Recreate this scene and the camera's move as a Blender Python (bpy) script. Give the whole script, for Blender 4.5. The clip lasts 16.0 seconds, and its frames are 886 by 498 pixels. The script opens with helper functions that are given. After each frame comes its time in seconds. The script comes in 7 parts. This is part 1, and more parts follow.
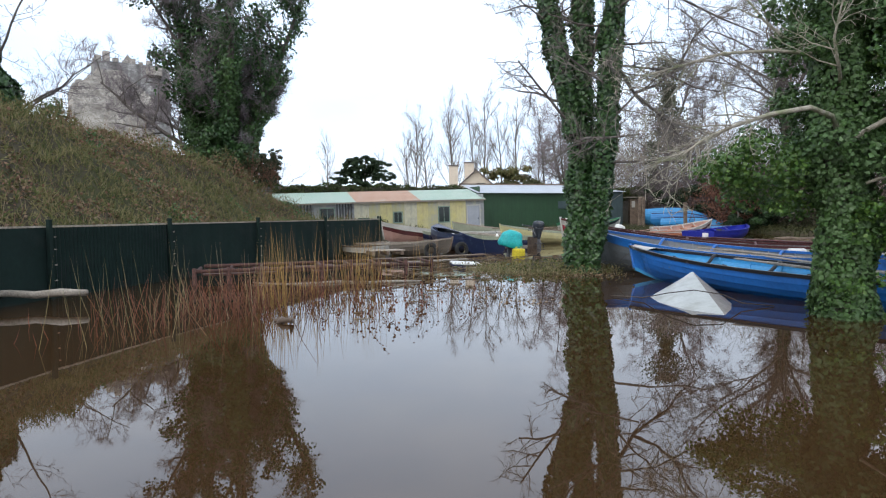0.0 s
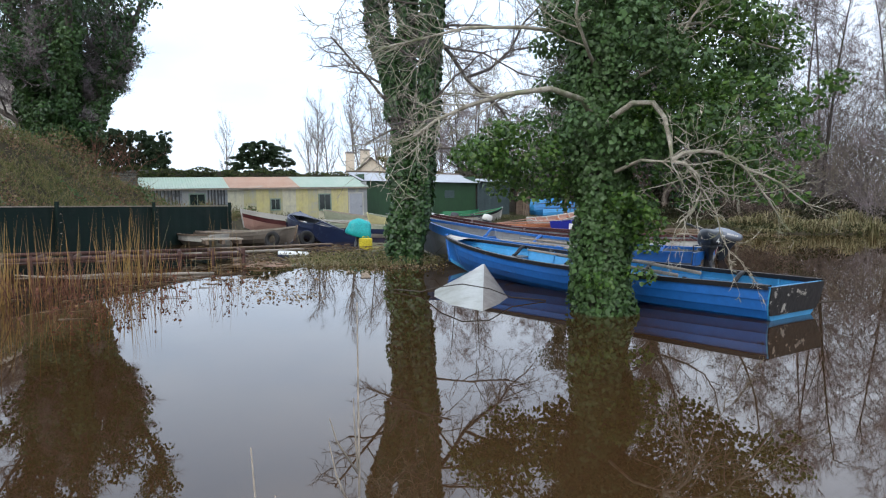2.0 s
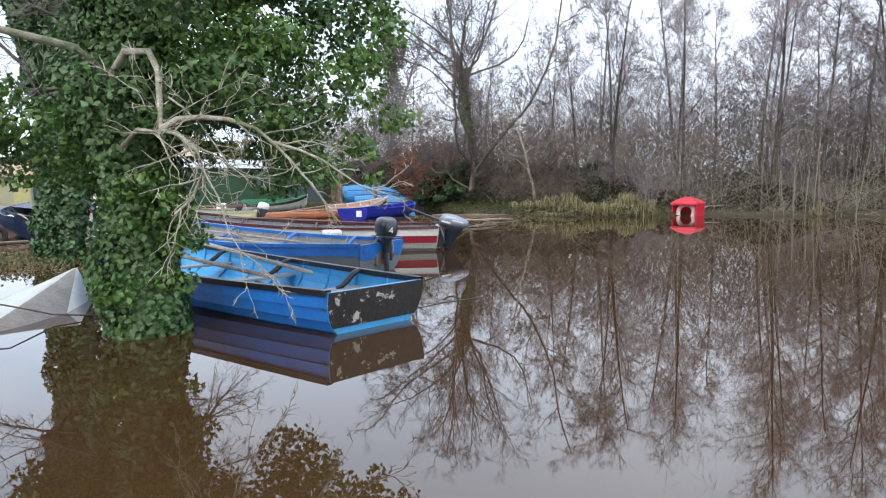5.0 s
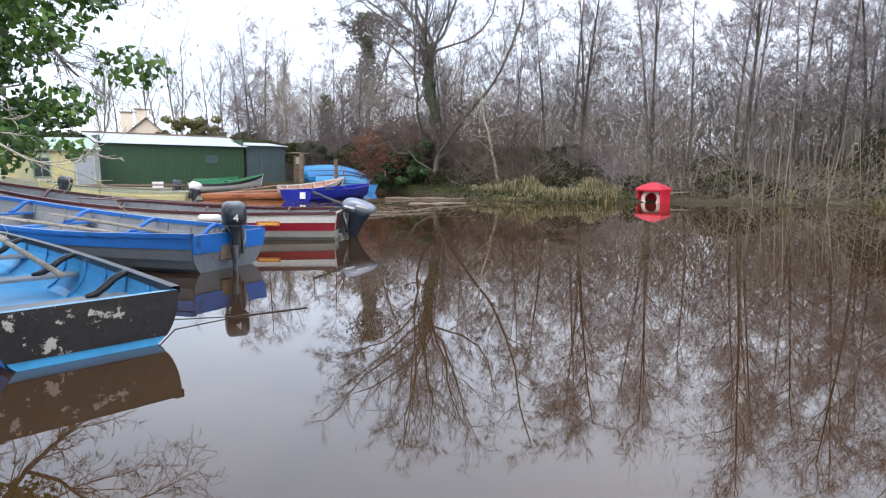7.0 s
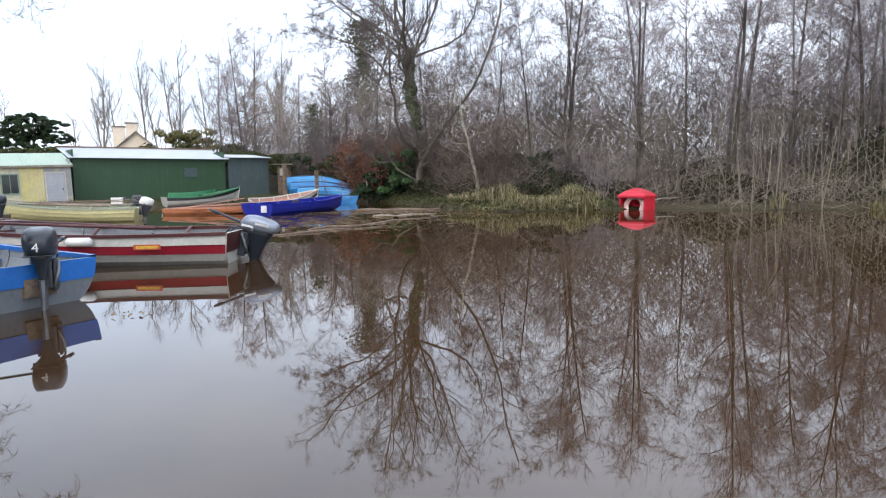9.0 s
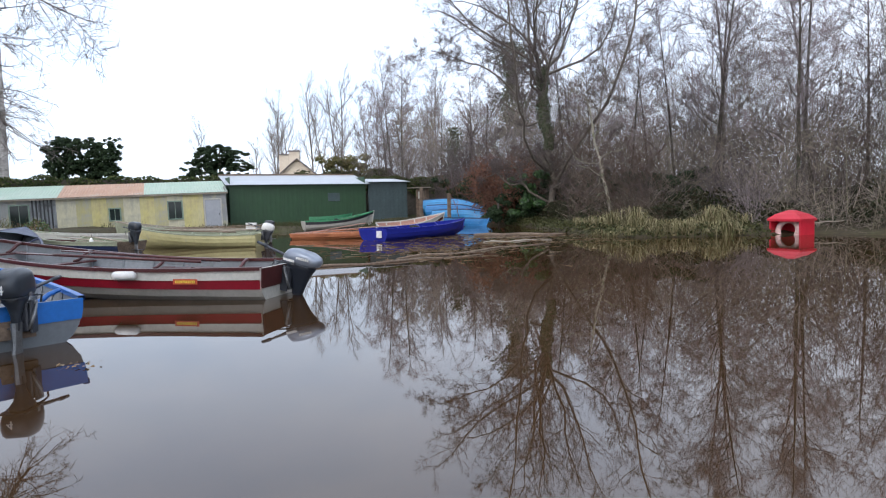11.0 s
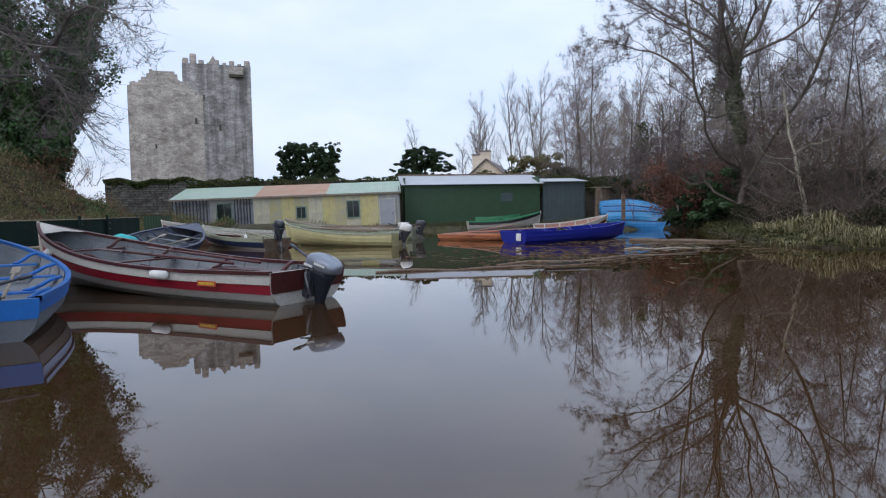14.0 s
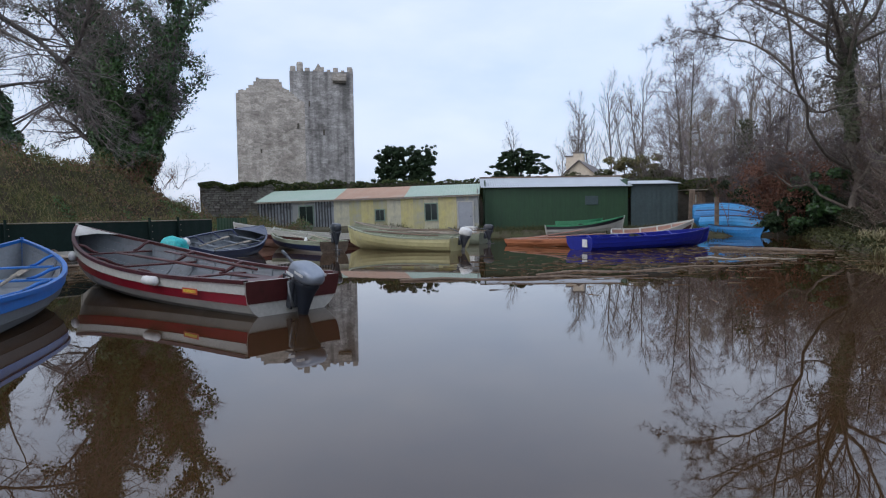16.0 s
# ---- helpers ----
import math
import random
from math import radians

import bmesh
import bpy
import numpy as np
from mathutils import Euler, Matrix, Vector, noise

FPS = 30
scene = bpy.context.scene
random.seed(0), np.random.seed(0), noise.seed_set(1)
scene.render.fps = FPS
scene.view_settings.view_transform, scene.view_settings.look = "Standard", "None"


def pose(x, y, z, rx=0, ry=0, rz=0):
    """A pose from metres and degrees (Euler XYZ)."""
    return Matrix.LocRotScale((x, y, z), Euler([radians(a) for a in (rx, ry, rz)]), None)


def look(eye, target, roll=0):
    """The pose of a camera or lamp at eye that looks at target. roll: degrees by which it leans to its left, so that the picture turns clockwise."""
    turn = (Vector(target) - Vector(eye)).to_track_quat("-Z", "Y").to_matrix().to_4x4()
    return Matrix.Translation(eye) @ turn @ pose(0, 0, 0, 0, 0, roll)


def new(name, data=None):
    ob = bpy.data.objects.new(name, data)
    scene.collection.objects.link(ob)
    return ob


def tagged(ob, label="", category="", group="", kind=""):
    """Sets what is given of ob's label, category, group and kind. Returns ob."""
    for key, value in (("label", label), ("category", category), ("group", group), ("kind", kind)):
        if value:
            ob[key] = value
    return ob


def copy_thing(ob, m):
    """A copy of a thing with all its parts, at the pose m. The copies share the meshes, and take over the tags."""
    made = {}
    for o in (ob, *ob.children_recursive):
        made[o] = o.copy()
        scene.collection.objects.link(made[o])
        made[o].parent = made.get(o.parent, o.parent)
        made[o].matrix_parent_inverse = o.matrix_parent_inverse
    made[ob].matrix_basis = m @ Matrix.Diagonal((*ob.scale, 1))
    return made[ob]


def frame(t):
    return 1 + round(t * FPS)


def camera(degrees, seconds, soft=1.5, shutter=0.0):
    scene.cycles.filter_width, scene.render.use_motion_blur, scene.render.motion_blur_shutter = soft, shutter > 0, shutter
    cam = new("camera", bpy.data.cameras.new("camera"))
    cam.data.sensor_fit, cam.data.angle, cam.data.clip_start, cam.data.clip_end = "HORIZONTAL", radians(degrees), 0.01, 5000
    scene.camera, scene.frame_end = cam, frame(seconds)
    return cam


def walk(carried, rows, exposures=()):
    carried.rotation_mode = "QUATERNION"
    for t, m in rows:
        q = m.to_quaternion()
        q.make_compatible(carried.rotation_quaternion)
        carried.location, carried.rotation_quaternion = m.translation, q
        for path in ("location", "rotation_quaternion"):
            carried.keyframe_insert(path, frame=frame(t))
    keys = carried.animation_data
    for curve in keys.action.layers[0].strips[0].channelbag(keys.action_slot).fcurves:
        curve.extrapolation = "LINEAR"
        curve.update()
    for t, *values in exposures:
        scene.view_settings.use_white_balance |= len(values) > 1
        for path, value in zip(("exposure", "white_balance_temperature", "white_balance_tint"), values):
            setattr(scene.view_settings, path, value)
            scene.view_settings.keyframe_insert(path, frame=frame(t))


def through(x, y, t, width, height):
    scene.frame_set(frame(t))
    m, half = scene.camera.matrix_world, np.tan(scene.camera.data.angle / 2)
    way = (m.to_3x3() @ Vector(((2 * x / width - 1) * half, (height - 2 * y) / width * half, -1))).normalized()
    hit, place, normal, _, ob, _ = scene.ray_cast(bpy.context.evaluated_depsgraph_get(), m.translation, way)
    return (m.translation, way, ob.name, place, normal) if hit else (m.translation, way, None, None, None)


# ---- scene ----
cam = camera(68.4, 16.0, soft=1.15)
PATH = [
    (0, (-2.285, -2.938, 1.281), (-2.677, -0.979, 1.178), -0.60),
    (0.5, (-1.819, -2.634, 1.242), (-2.247, -0.685, 1.109), -0.37),
    (1, (-1.336, -2.355, 1.233), (-1.776, -0.407, 1.121), 0.36),
    (1.5, (-0.851, -2.097, 1.236), (-1.141, -0.122, 1.108), 0.27),
    (2, (-0.410, -1.874, 1.247), (-0.538, 0.118, 1.109), 0.13),
    (2.5, (0.061, -1.646, 1.237), (0.024, 0.348, 1.076), -0.75),
    (3, (0.619, -1.368, 1.232), (0.805, 0.616, 1.057), -0.44),
    (3.5, (1.169, -1.152, 1.230), (1.435, 0.822, 1.056), -0.13),
    (4, (1.625, -0.909, 1.222), (1.889, 1.067, 1.065), -0.70),
    (4.5, (2.151, -0.630, 1.223), (2.429, 1.344, 1.067), -0.81),
    (4.7, (2.379, -0.510, 1.224), (2.684, 1.459, 1.058), -0.68),
    (6.8, (4.321, 0.993, 1.192), (4.626, 2.958, 0.981), 0.17),
    (7, (4.504, 1.093, 1.199), (4.848, 3.050, 0.966), 0.34),
    (7.5, (4.997, 1.372, 1.238), (5.382, 3.322, 1.017), -0.16),
    (8, (5.456, 1.626, 1.238), (5.866, 3.575, 1.057), -0.67),
    (8.5, (5.883, 1.890, 1.242), (6.344, 3.828, 1.061), -0.73),
    (9, (6.364, 2.273, 1.246), (6.671, 4.238, 1.037), -0.78),
    (9.5, (6.772, 2.596, 1.261), (6.847, 4.586, 1.081), -1.54),
    (10, (7.241, 2.970, 1.287), (7.230, 4.962, 1.115), -1.35),
    (10.2, (7.419, 3.113, 1.310), (7.374, 5.105, 1.143), -1.27),
    (12.3, (9.332, 3.900, 1.388), (8.945, 5.860, 1.294), -1.30),
    (12.5, (9.506, 4.078, 1.383), (9.079, 6.029, 1.294), -1.13),
    (13, (9.847, 4.534, 1.366), (9.220, 6.431, 1.269), -1.72),
    (13.5, (10.118, 4.931, 1.355), (9.398, 6.794, 1.250), -1.39),
    (14, (10.416, 5.360, 1.354), (9.611, 7.187, 1.227), -0.94),
    (14.5, (10.681, 5.729, 1.358), (9.827, 7.534, 1.237), -0.73),
    (15, (10.923, 6.119, 1.374), (10.007, 7.894, 1.265), -0.85),
    (15.5, (11.122, 6.520, 1.374), (10.138, 8.258, 1.266), -0.73),
    (16, (11.338, 6.914, 1.374), (10.254, 8.592, 1.259), -0.67),
]
EXPOSURES = [(0, -0.06, 6300, 10), (3.2, -0.04, 6250, 10), (4.6, 0.45, 6320, 10), (7, 0.5, 6350, 12), (8.5, 0.4, 6380, 12), (10, 0.24, 6380, 11), (12.3, -0.22, 6150, 14), (16, -0.58, 6050, 13)]
walk(cam, [(t, look(eye, target, roll)) for t, eye, target, roll in PATH], EXPOSURES)

# ---- world, sun, exposure ----
world = bpy.data.worlds.new("overcast_sky")
scene.world = world
world.use_nodes = True
wn, wl = world.node_tree.nodes, world.node_tree.links
wn.clear()
w_out = wn.new("ShaderNodeOutputWorld")
w_bg = wn.new("ShaderNodeBackground")
w_sky = wn.new("ShaderNodeTexSky")
w_sky.sky_type, w_sky.sun_disc = "NISHITA", False
w_sky.sun_elevation, w_sky.sun_rotation = radians(32), radians(200)
w_sky.air_density, w_sky.dust_density = 1.0, 4.0
w_sky_bg = wn.new("ShaderNodeBackground")
w_sky_bg.inputs["Strength"].default_value = 0.05
wl.new(w_sky.outputs[0], w_sky_bg.inputs["Color"])
w_noise = wn.new("ShaderNodeTexNoise")
w_noise.inputs["Scale"].default_value, w_noise.inputs["Detail"].default_value = 2.2, 5.0
w_ramp = wn.new("ShaderNodeValToRGB")
w_ramp.color_ramp.elements[0].position, w_ramp.color_ramp.elements[1].position = 0.3, 0.75
w_ramp.color_ramp.elements[0].color = (0.94, 1.04, 1.2, 1)
w_ramp.color_ramp.elements[1].color = (1.14, 1.2, 1.28, 1)
wl.new(w_noise.outputs[0], w_ramp.inputs[0])
# the cloud thins and turns bluer towards the north-west
w_co = wn.new("ShaderNodeTexCoord")
w_dot = wn.new("ShaderNodeVectorMath")
w_dot.operation = "DOT_PRODUCT"
w_dot.inputs[1].default_value = (-0.58, 0.81, 0.0)
wl.new(w_co.outputs["Generated"], w_dot.inputs[0])
w_part = wn.new("ShaderNodeMapRange")
w_part.interpolation_type = "SMOOTHSTEP"
w_part.inputs["To Max"].default_value = 0.82
w_part.inputs["From Min"].default_value, w_part.inputs["From Max"].default_value = 0.35, 1.0
wl.new(w_dot.outputs["Value"], w_part.inputs["Value"])
w_mix = wn.new("ShaderNodeMix")
w_mix.data_type = "RGBA"
w_stretch = wn.new("ShaderNodeMapping")
w_stretch.inputs["Scale"].default_value = (1, 1, 2.6)
wl.new(w_co.outputs["Generated"], w_stretch.inputs["Vector"])
w_cloud = wn.new("ShaderNodeTexNoise")
w_cloud.inputs["Scale"].default_value, w_cloud.inputs["Detail"].default_value, w_cloud.inputs["Roughness"].default_value = 3.2, 5.0, 0.55
wl.new(w_stretch.outputs[0], w_cloud.inputs["Vector"])
w_soft = wn.new("ShaderNodeValToRGB")
w_soft.color_ramp.elements[0].position, w_soft.color_ramp.elements[1].position = 0.32, 0.68
w_soft.color_ramp.elements[0].color, w_soft.color_ramp.elements[1].color = (0.62, 0.75, 0.93, 1), (0.86, 0.93, 1.03, 1)
wl.new(w_cloud.outputs[0], w_soft.inputs[0])
wl.new(w_soft.outputs[0], w_mix.inputs[7])
wl.new(w_part.outputs[0], w_mix.inputs[0])
wl.new(w_ramp.outputs[0], w_mix.inputs[6])
wl.new(w_mix.outputs[2], w_bg.inputs["Color"])
w_bg.inputs["Strength"].default_value = 1.25
w_add = wn.new("ShaderNodeAddShader")
wl.new(w_bg.outputs[0], w_add.inputs[0])
wl.new(w_sky_bg.outputs[0], w_add.inputs[1])
wl.new(w_add.outputs[0], w_out.inputs["Surface"])

sun = new("sun", bpy.data.lights.new("sun", "SUN"))
sun.data.energy, sun.data.angle, sun.data.color = 0.7, radians(25), (1.0, 0.97, 0.93)
sun.matrix_world = look((-20, -40, 45), (0, 0, 0))


# ---- materials ----
def mat(name, a, b=None, scale=6.0, rough=0.7, metal=0.0, bump=0.0, bump_scale=None, fine=0.35, rand=0.0, stretch=(1, 1, 1),
        spec=0.5, c=None, c_scale=0.7, c_edge=(0.5, 0.62), detail=6.0, ior=1.5):
    """A surface that wanders from colour a to b, with grain, stains of colour c and relief."""
    m = bpy.data.materials.new(name)
    m.use_nodes = True
    n, l = m.node_tree.nodes, m.node_tree.links
    p = n["Principled BSDF"]
    b = b or tuple(v * 0.7 for v in a)
    co = n.new("ShaderNodeTexCoord")
    mp = n.new("ShaderNodeMapping")
    mp.inputs["Scale"].default_value = stretch
    l.new(co.outputs["Object"], mp.inputs["Vector"])
    no = n.new("ShaderNodeTexNoise")
    no.inputs["Scale"].default_value, no.inputs["Detail"].default_value, no.inputs["Roughness"].default_value = scale, detail, 0.62
    l.new(mp.outputs[0], no.inputs["Vector"])
    ra = n.new("ShaderNodeValToRGB")
    ra.color_ramp.elements[0].position, ra.color_ramp.elements[1].position = 0.32, 0.68
    ra.color_ramp.elements[0].color, ra.color_ramp.elements[1].color = (*a, 1), (*b, 1)
    l.new(no.outputs[0], ra.inputs[0])
    col = ra.outputs[0]
    gr = n.new("ShaderNodeTexNoise")
    gr.inputs["Scale"].default_value, gr.inputs["Detail"].default_value = scale * 9, 3.0
    l.new(mp.outputs[0], gr.inputs["Vector"])
    mr = n.new("ShaderNodeMapRange")
    mr.inputs["From Min"].default_value, mr.inputs["From Max"].default_value = 0.25, 0.75
    mr.inputs["To Min"].default_value, mr.inputs["To Max"].default_value = 1 - fine, 1 + fine
    l.new(gr.outputs[0], mr.inputs["Value"])
    val = mr.outputs[0]
    if rand:
        oi = n.new("ShaderNodeObjectInfo")
        rr = n.new("ShaderNodeMapRange")
        rr.inputs["To Min"].default_value, rr.inputs["To Max"].default_value = 1 - rand, 1 + rand
        l.new(oi.outputs["Random"], rr.inputs["Value"])
        mm = n.new("ShaderNodeMath")
        mm.operation = "MULTIPLY"
        l.new(val, mm.inputs[0])
        l.new(rr.outputs[0], mm.inputs[1])
        val = mm.outputs[0]
    mx = n.new("ShaderNodeVectorMath")
    mx.operation = "SCALE"
    l.new(col, mx.inputs[0])
    l.new(val, mx.inputs["Scale"])
    col = mx.outputs[0]
    if c:
        st = n.new("ShaderNodeTexNoise")
        st.inputs["Scale"].default_value, st.inputs["Detail"].default_value, st.inputs["Roughness"].default_value = c_scale, 7.0, 0.7
        l.new(co.outputs["Object"], st.inputs["Vector"])
        sr = n.new("ShaderNodeMapRange")
        sr.inputs["From Min"].default_value, sr.inputs["From Max"].default_value = c_edge
        l.new(st.outputs[0], sr.inputs["Value"])
        mi = n.new("ShaderNodeMix")
        mi.data_type = "RGBA"
        l.new(sr.outputs[0], mi.inputs[0])
        l.new(col, mi.inputs[6])
        mi.inputs[7].default_value = (*c, 1)
        col = mi.outputs[2]
    l.new(col, p.inputs["Base Color"])
    p.inputs["Roughness"].default_value, p.inputs["Metallic"].default_value = rough, metal
    p.inputs["Specular IOR Level"].default_value = spec
    p.inputs["IOR"].default_value = ior
    if bump:
        bn = n.new("ShaderNodeTexNoise")
        bn.inputs["Scale"].default_value, bn.inputs["Detail"].default_value = bump_scale or scale * 4, 5.0
        l.new(mp.outputs[0], bn.inputs["Vector"])
        bu = n.new("ShaderNodeBump")
        bu.inputs["Strength"].default_value, bu.inputs["Distance"].default_value = bump, 0.02
        l.new(bn.outputs[0], bu.inputs["Height"])
        l.new(bu.outputs[0], p.inputs["Normal"])
    return m


def island_mat(name, cols, rough=0.6, spec=0.3, through=0.0):
    """For many small leaves or blades: each island takes a colour of its own."""
    m = bpy.data.materials.new(name)
    m.use_nodes = True
    n, l = m.node_tree.nodes, m.node_tree.links
    p = n["Principled BSDF"]
    ge = n.new("ShaderNodeNewGeometry")
    ra = n.new("ShaderNodeValToRGB")
    els = ra.color_ramp.elements
    while len(els) < len(cols):
        els.new(0.5)
    for i, cc in enumerate(cols):
        els[i].position, els[i].color = i / (len(cols) - 1), (*cc, 1)
    l.new(ge.outputs["Random Per Island"], ra.inputs[0])
    l.new(ra.outputs[0], p.inputs["Base Color"])
    p.inputs["Roughness"].default_value = rough
    p.inputs["Specular IOR Level"].default_value = spec
    if through:
        tr = n.new("ShaderNodeBsdfTranslucent")
        l.new(ra.outputs[0], tr.inputs["Color"])
        ms = n.new("ShaderNodeMixShader")
        ms.inputs[0].default_value = through
        l.new(p.outputs[0], ms.inputs[1])
        l.new(tr.outputs[0], ms.inputs[2])
        l.new(ms.outputs[0], n["Material Output"].inputs["Surface"])
    return m


M = {}
M["water"] = mat("flood_water", (0.046, 0.024, 0.01), (0.038, 0.02, 0.008), scale=0.25, rough=0.01, fine=0.04, bump=0.022, bump_scale=1.3, ior=1.62)
M["ground"] = mat("bank_soil_and_grass", (0.07, 0.06, 0.035), (0.045, 0.036, 0.024), scale=0.8, rough=0.95, bump=0.6, c=(0.06, 0.075, 0.025), c_scale=0.25, c_edge=(0.5, 0.7), spec=0.2)
M["bark"] = mat("grey_bark", (0.165, 0.145, 0.13), (0.085, 0.073, 0.066), scale=5, rough=0.9, bump=0.5, stretch=(1, 1, 0.3), spec=0.2)
M["wood_bark"] = mat("dark_damp_bark", (0.095, 0.082, 0.072), (0.05, 0.044, 0.038), scale=5, rough=0.9, bump=0.5, stretch=(1, 1, 0.3), spec=0.2, c=(0.06, 0.07, 0.035), c_scale=1.2, c_edge=(0.5, 0.65))
M["pale_bark"] = mat("pale_lichen_bark", (0.44, 0.41, 0.345), (0.23, 0.21, 0.165), scale=9, rough=0.9, bump=0.4, spec=0.2, c=(0.2, 0.22, 0.13), c_scale=4)
M["tan_bark"] = mat("tan_bark", (0.2, 0.175, 0.15), (0.1, 0.086, 0.072), scale=4, rough=0.9, bump=0.4, spec=0.2)
M["dark_twig"] = mat("dark_grey_twigs", (0.125, 0.105, 0.1), (0.075, 0.062, 0.06), scale=1.5, rough=0.9, spec=0.2)
M["twig"] = mat("brown_twigs", (0.25, 0.215, 0.222), (0.165, 0.14, 0.146), scale=1.5, rough=0.9, spec=0.2, rand=0.25)
M["red_twig"] = mat("red_brown_twigs", (0.21, 0.105, 0.07), (0.14, 0.072, 0.055), scale=1.5, rough=0.9, spec=0.2)
M["grey_twig"] = mat("pale_grey_twigs", (0.2, 0.18, 0.16), (0.14, 0.12, 0.11), scale=1.5, rough=0.9, spec=0.2)
M["ivy"] = island_mat("ivy_leaves", [(0.014, 0.038, 0.012), (0.026, 0.068, 0.018), (0.042, 0.1, 0.025), (0.065, 0.135, 0.04)], rough=0.38, spec=0.5, through=0.12)
M["broad_ivy"] = island_mat("mid_green_ivy_leaves", [(0.03, 0.06, 0.02), (0.048, 0.1, 0.026), (0.072, 0.145, 0.042), (0.09, 0.155, 0.06)], rough=0.45, spec=0.4, through=0.15)
M["laurel"] = island_mat("fresh_leaves", [(0.03, 0.07, 0.015), (0.05, 0.12, 0.02), (0.09, 0.18, 0.03), (0.12, 0.2, 0.04)], rough=0.4, spec=0.5, through=0.25)
M["yew"] = island_mat("dark_conifer_leaves", [(0.012, 0.024, 0.011), (0.02, 0.038, 0.016), (0.035, 0.058, 0.024)], rough=0.7, spec=0.2)
M["olive"] = island_mat("olive_leaves", [(0.03, 0.035, 0.012), (0.05, 0.055, 0.02), (0.075, 0.075, 0.03)], rough=0.7, spec=0.2)
M["grey_ivy"] = island_mat("grey_green_ivy_leaves", [(0.05, 0.06, 0.035), (0.075, 0.09, 0.05), (0.1, 0.11, 0.07), (0.12, 0.115, 0.085)], rough=0.7, spec=0.2)
M["dark_bramble"] = island_mat("dark_bramble_leaves", [(0.016, 0.024, 0.01), (0.03, 0.038, 0.016), (0.045, 0.042, 0.022), (0.06, 0.045, 0.03)], rough=0.8, spec=0.2)
M["weeds"] = island_mat("yellow_green_weeds", [(0.06, 0.075, 0.022), (0.1, 0.11, 0.035), (0.16, 0.135, 0.06), (0.2, 0.165, 0.085)], rough=0.8, spec=0.2)
M["reed"] = island_mat("dry_reeds", [(0.24, 0.15, 0.05), (0.34, 0.22, 0.07), (0.18, 0.10, 0.04), (0.30, 0.21, 0.11)], rough=0.8, spec=0.2)
M["red_reed"] = island_mat("red_brown_stems", [(0.12, 0.05, 0.03), (0.18, 0.075, 0.045), (0.09, 0.04, 0.03), (0.2, 0.12, 0.06)], rough=0.8, spec=0.2)
M["straw"] = island_mat("pale_dead_grass", [(0.27, 0.225, 0.13), (0.2, 0.17, 0.09), (0.13, 0.13, 0.055), (0.36, 0.31, 0.19), (0.1, 0.11, 0.045)], rough=0.9, spec=0.1)
M["scrub"] = island_mat("bramble_and_grass", [(0.15, 0.08, 0.055), (0.21, 0.125, 0.085), (0.24, 0.18, 0.12), (0.1, 0.105, 0.04), (0.14, 0.14, 0.055), (0.2, 0.115, 0.085)], rough=0.9, spec=0.1)
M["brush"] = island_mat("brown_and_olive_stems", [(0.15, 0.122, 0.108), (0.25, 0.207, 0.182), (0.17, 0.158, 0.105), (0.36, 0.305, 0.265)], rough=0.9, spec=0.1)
# Darker copies of brush: the wood's shade is put into the twig colour.
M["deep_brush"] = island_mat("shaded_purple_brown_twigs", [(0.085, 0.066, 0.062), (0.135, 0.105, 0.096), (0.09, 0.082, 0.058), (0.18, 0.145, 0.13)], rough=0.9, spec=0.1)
M["shade_brush"] = island_mat("shaded_red_brown_twigs", [(0.07, 0.05, 0.045), (0.115, 0.078, 0.066), (0.075, 0.066, 0.045), (0.16, 0.118, 0.1)], rough=0.9, spec=0.1)
M["sapling"] = island_mat("sapling_bark", [(0.11, 0.09, 0.075), (0.2, 0.165, 0.135), (0.16, 0.15, 0.1), (0.3, 0.26, 0.21)], rough=0.9, spec=0.1)
M["dead"] = island_mat("dead_leaves", [(0.16, 0.10, 0.05), (0.24, 0.17, 0.1), (0.1, 0.065, 0.04), (0.3, 0.25, 0.18)], rough=0.8, spec=0.2)
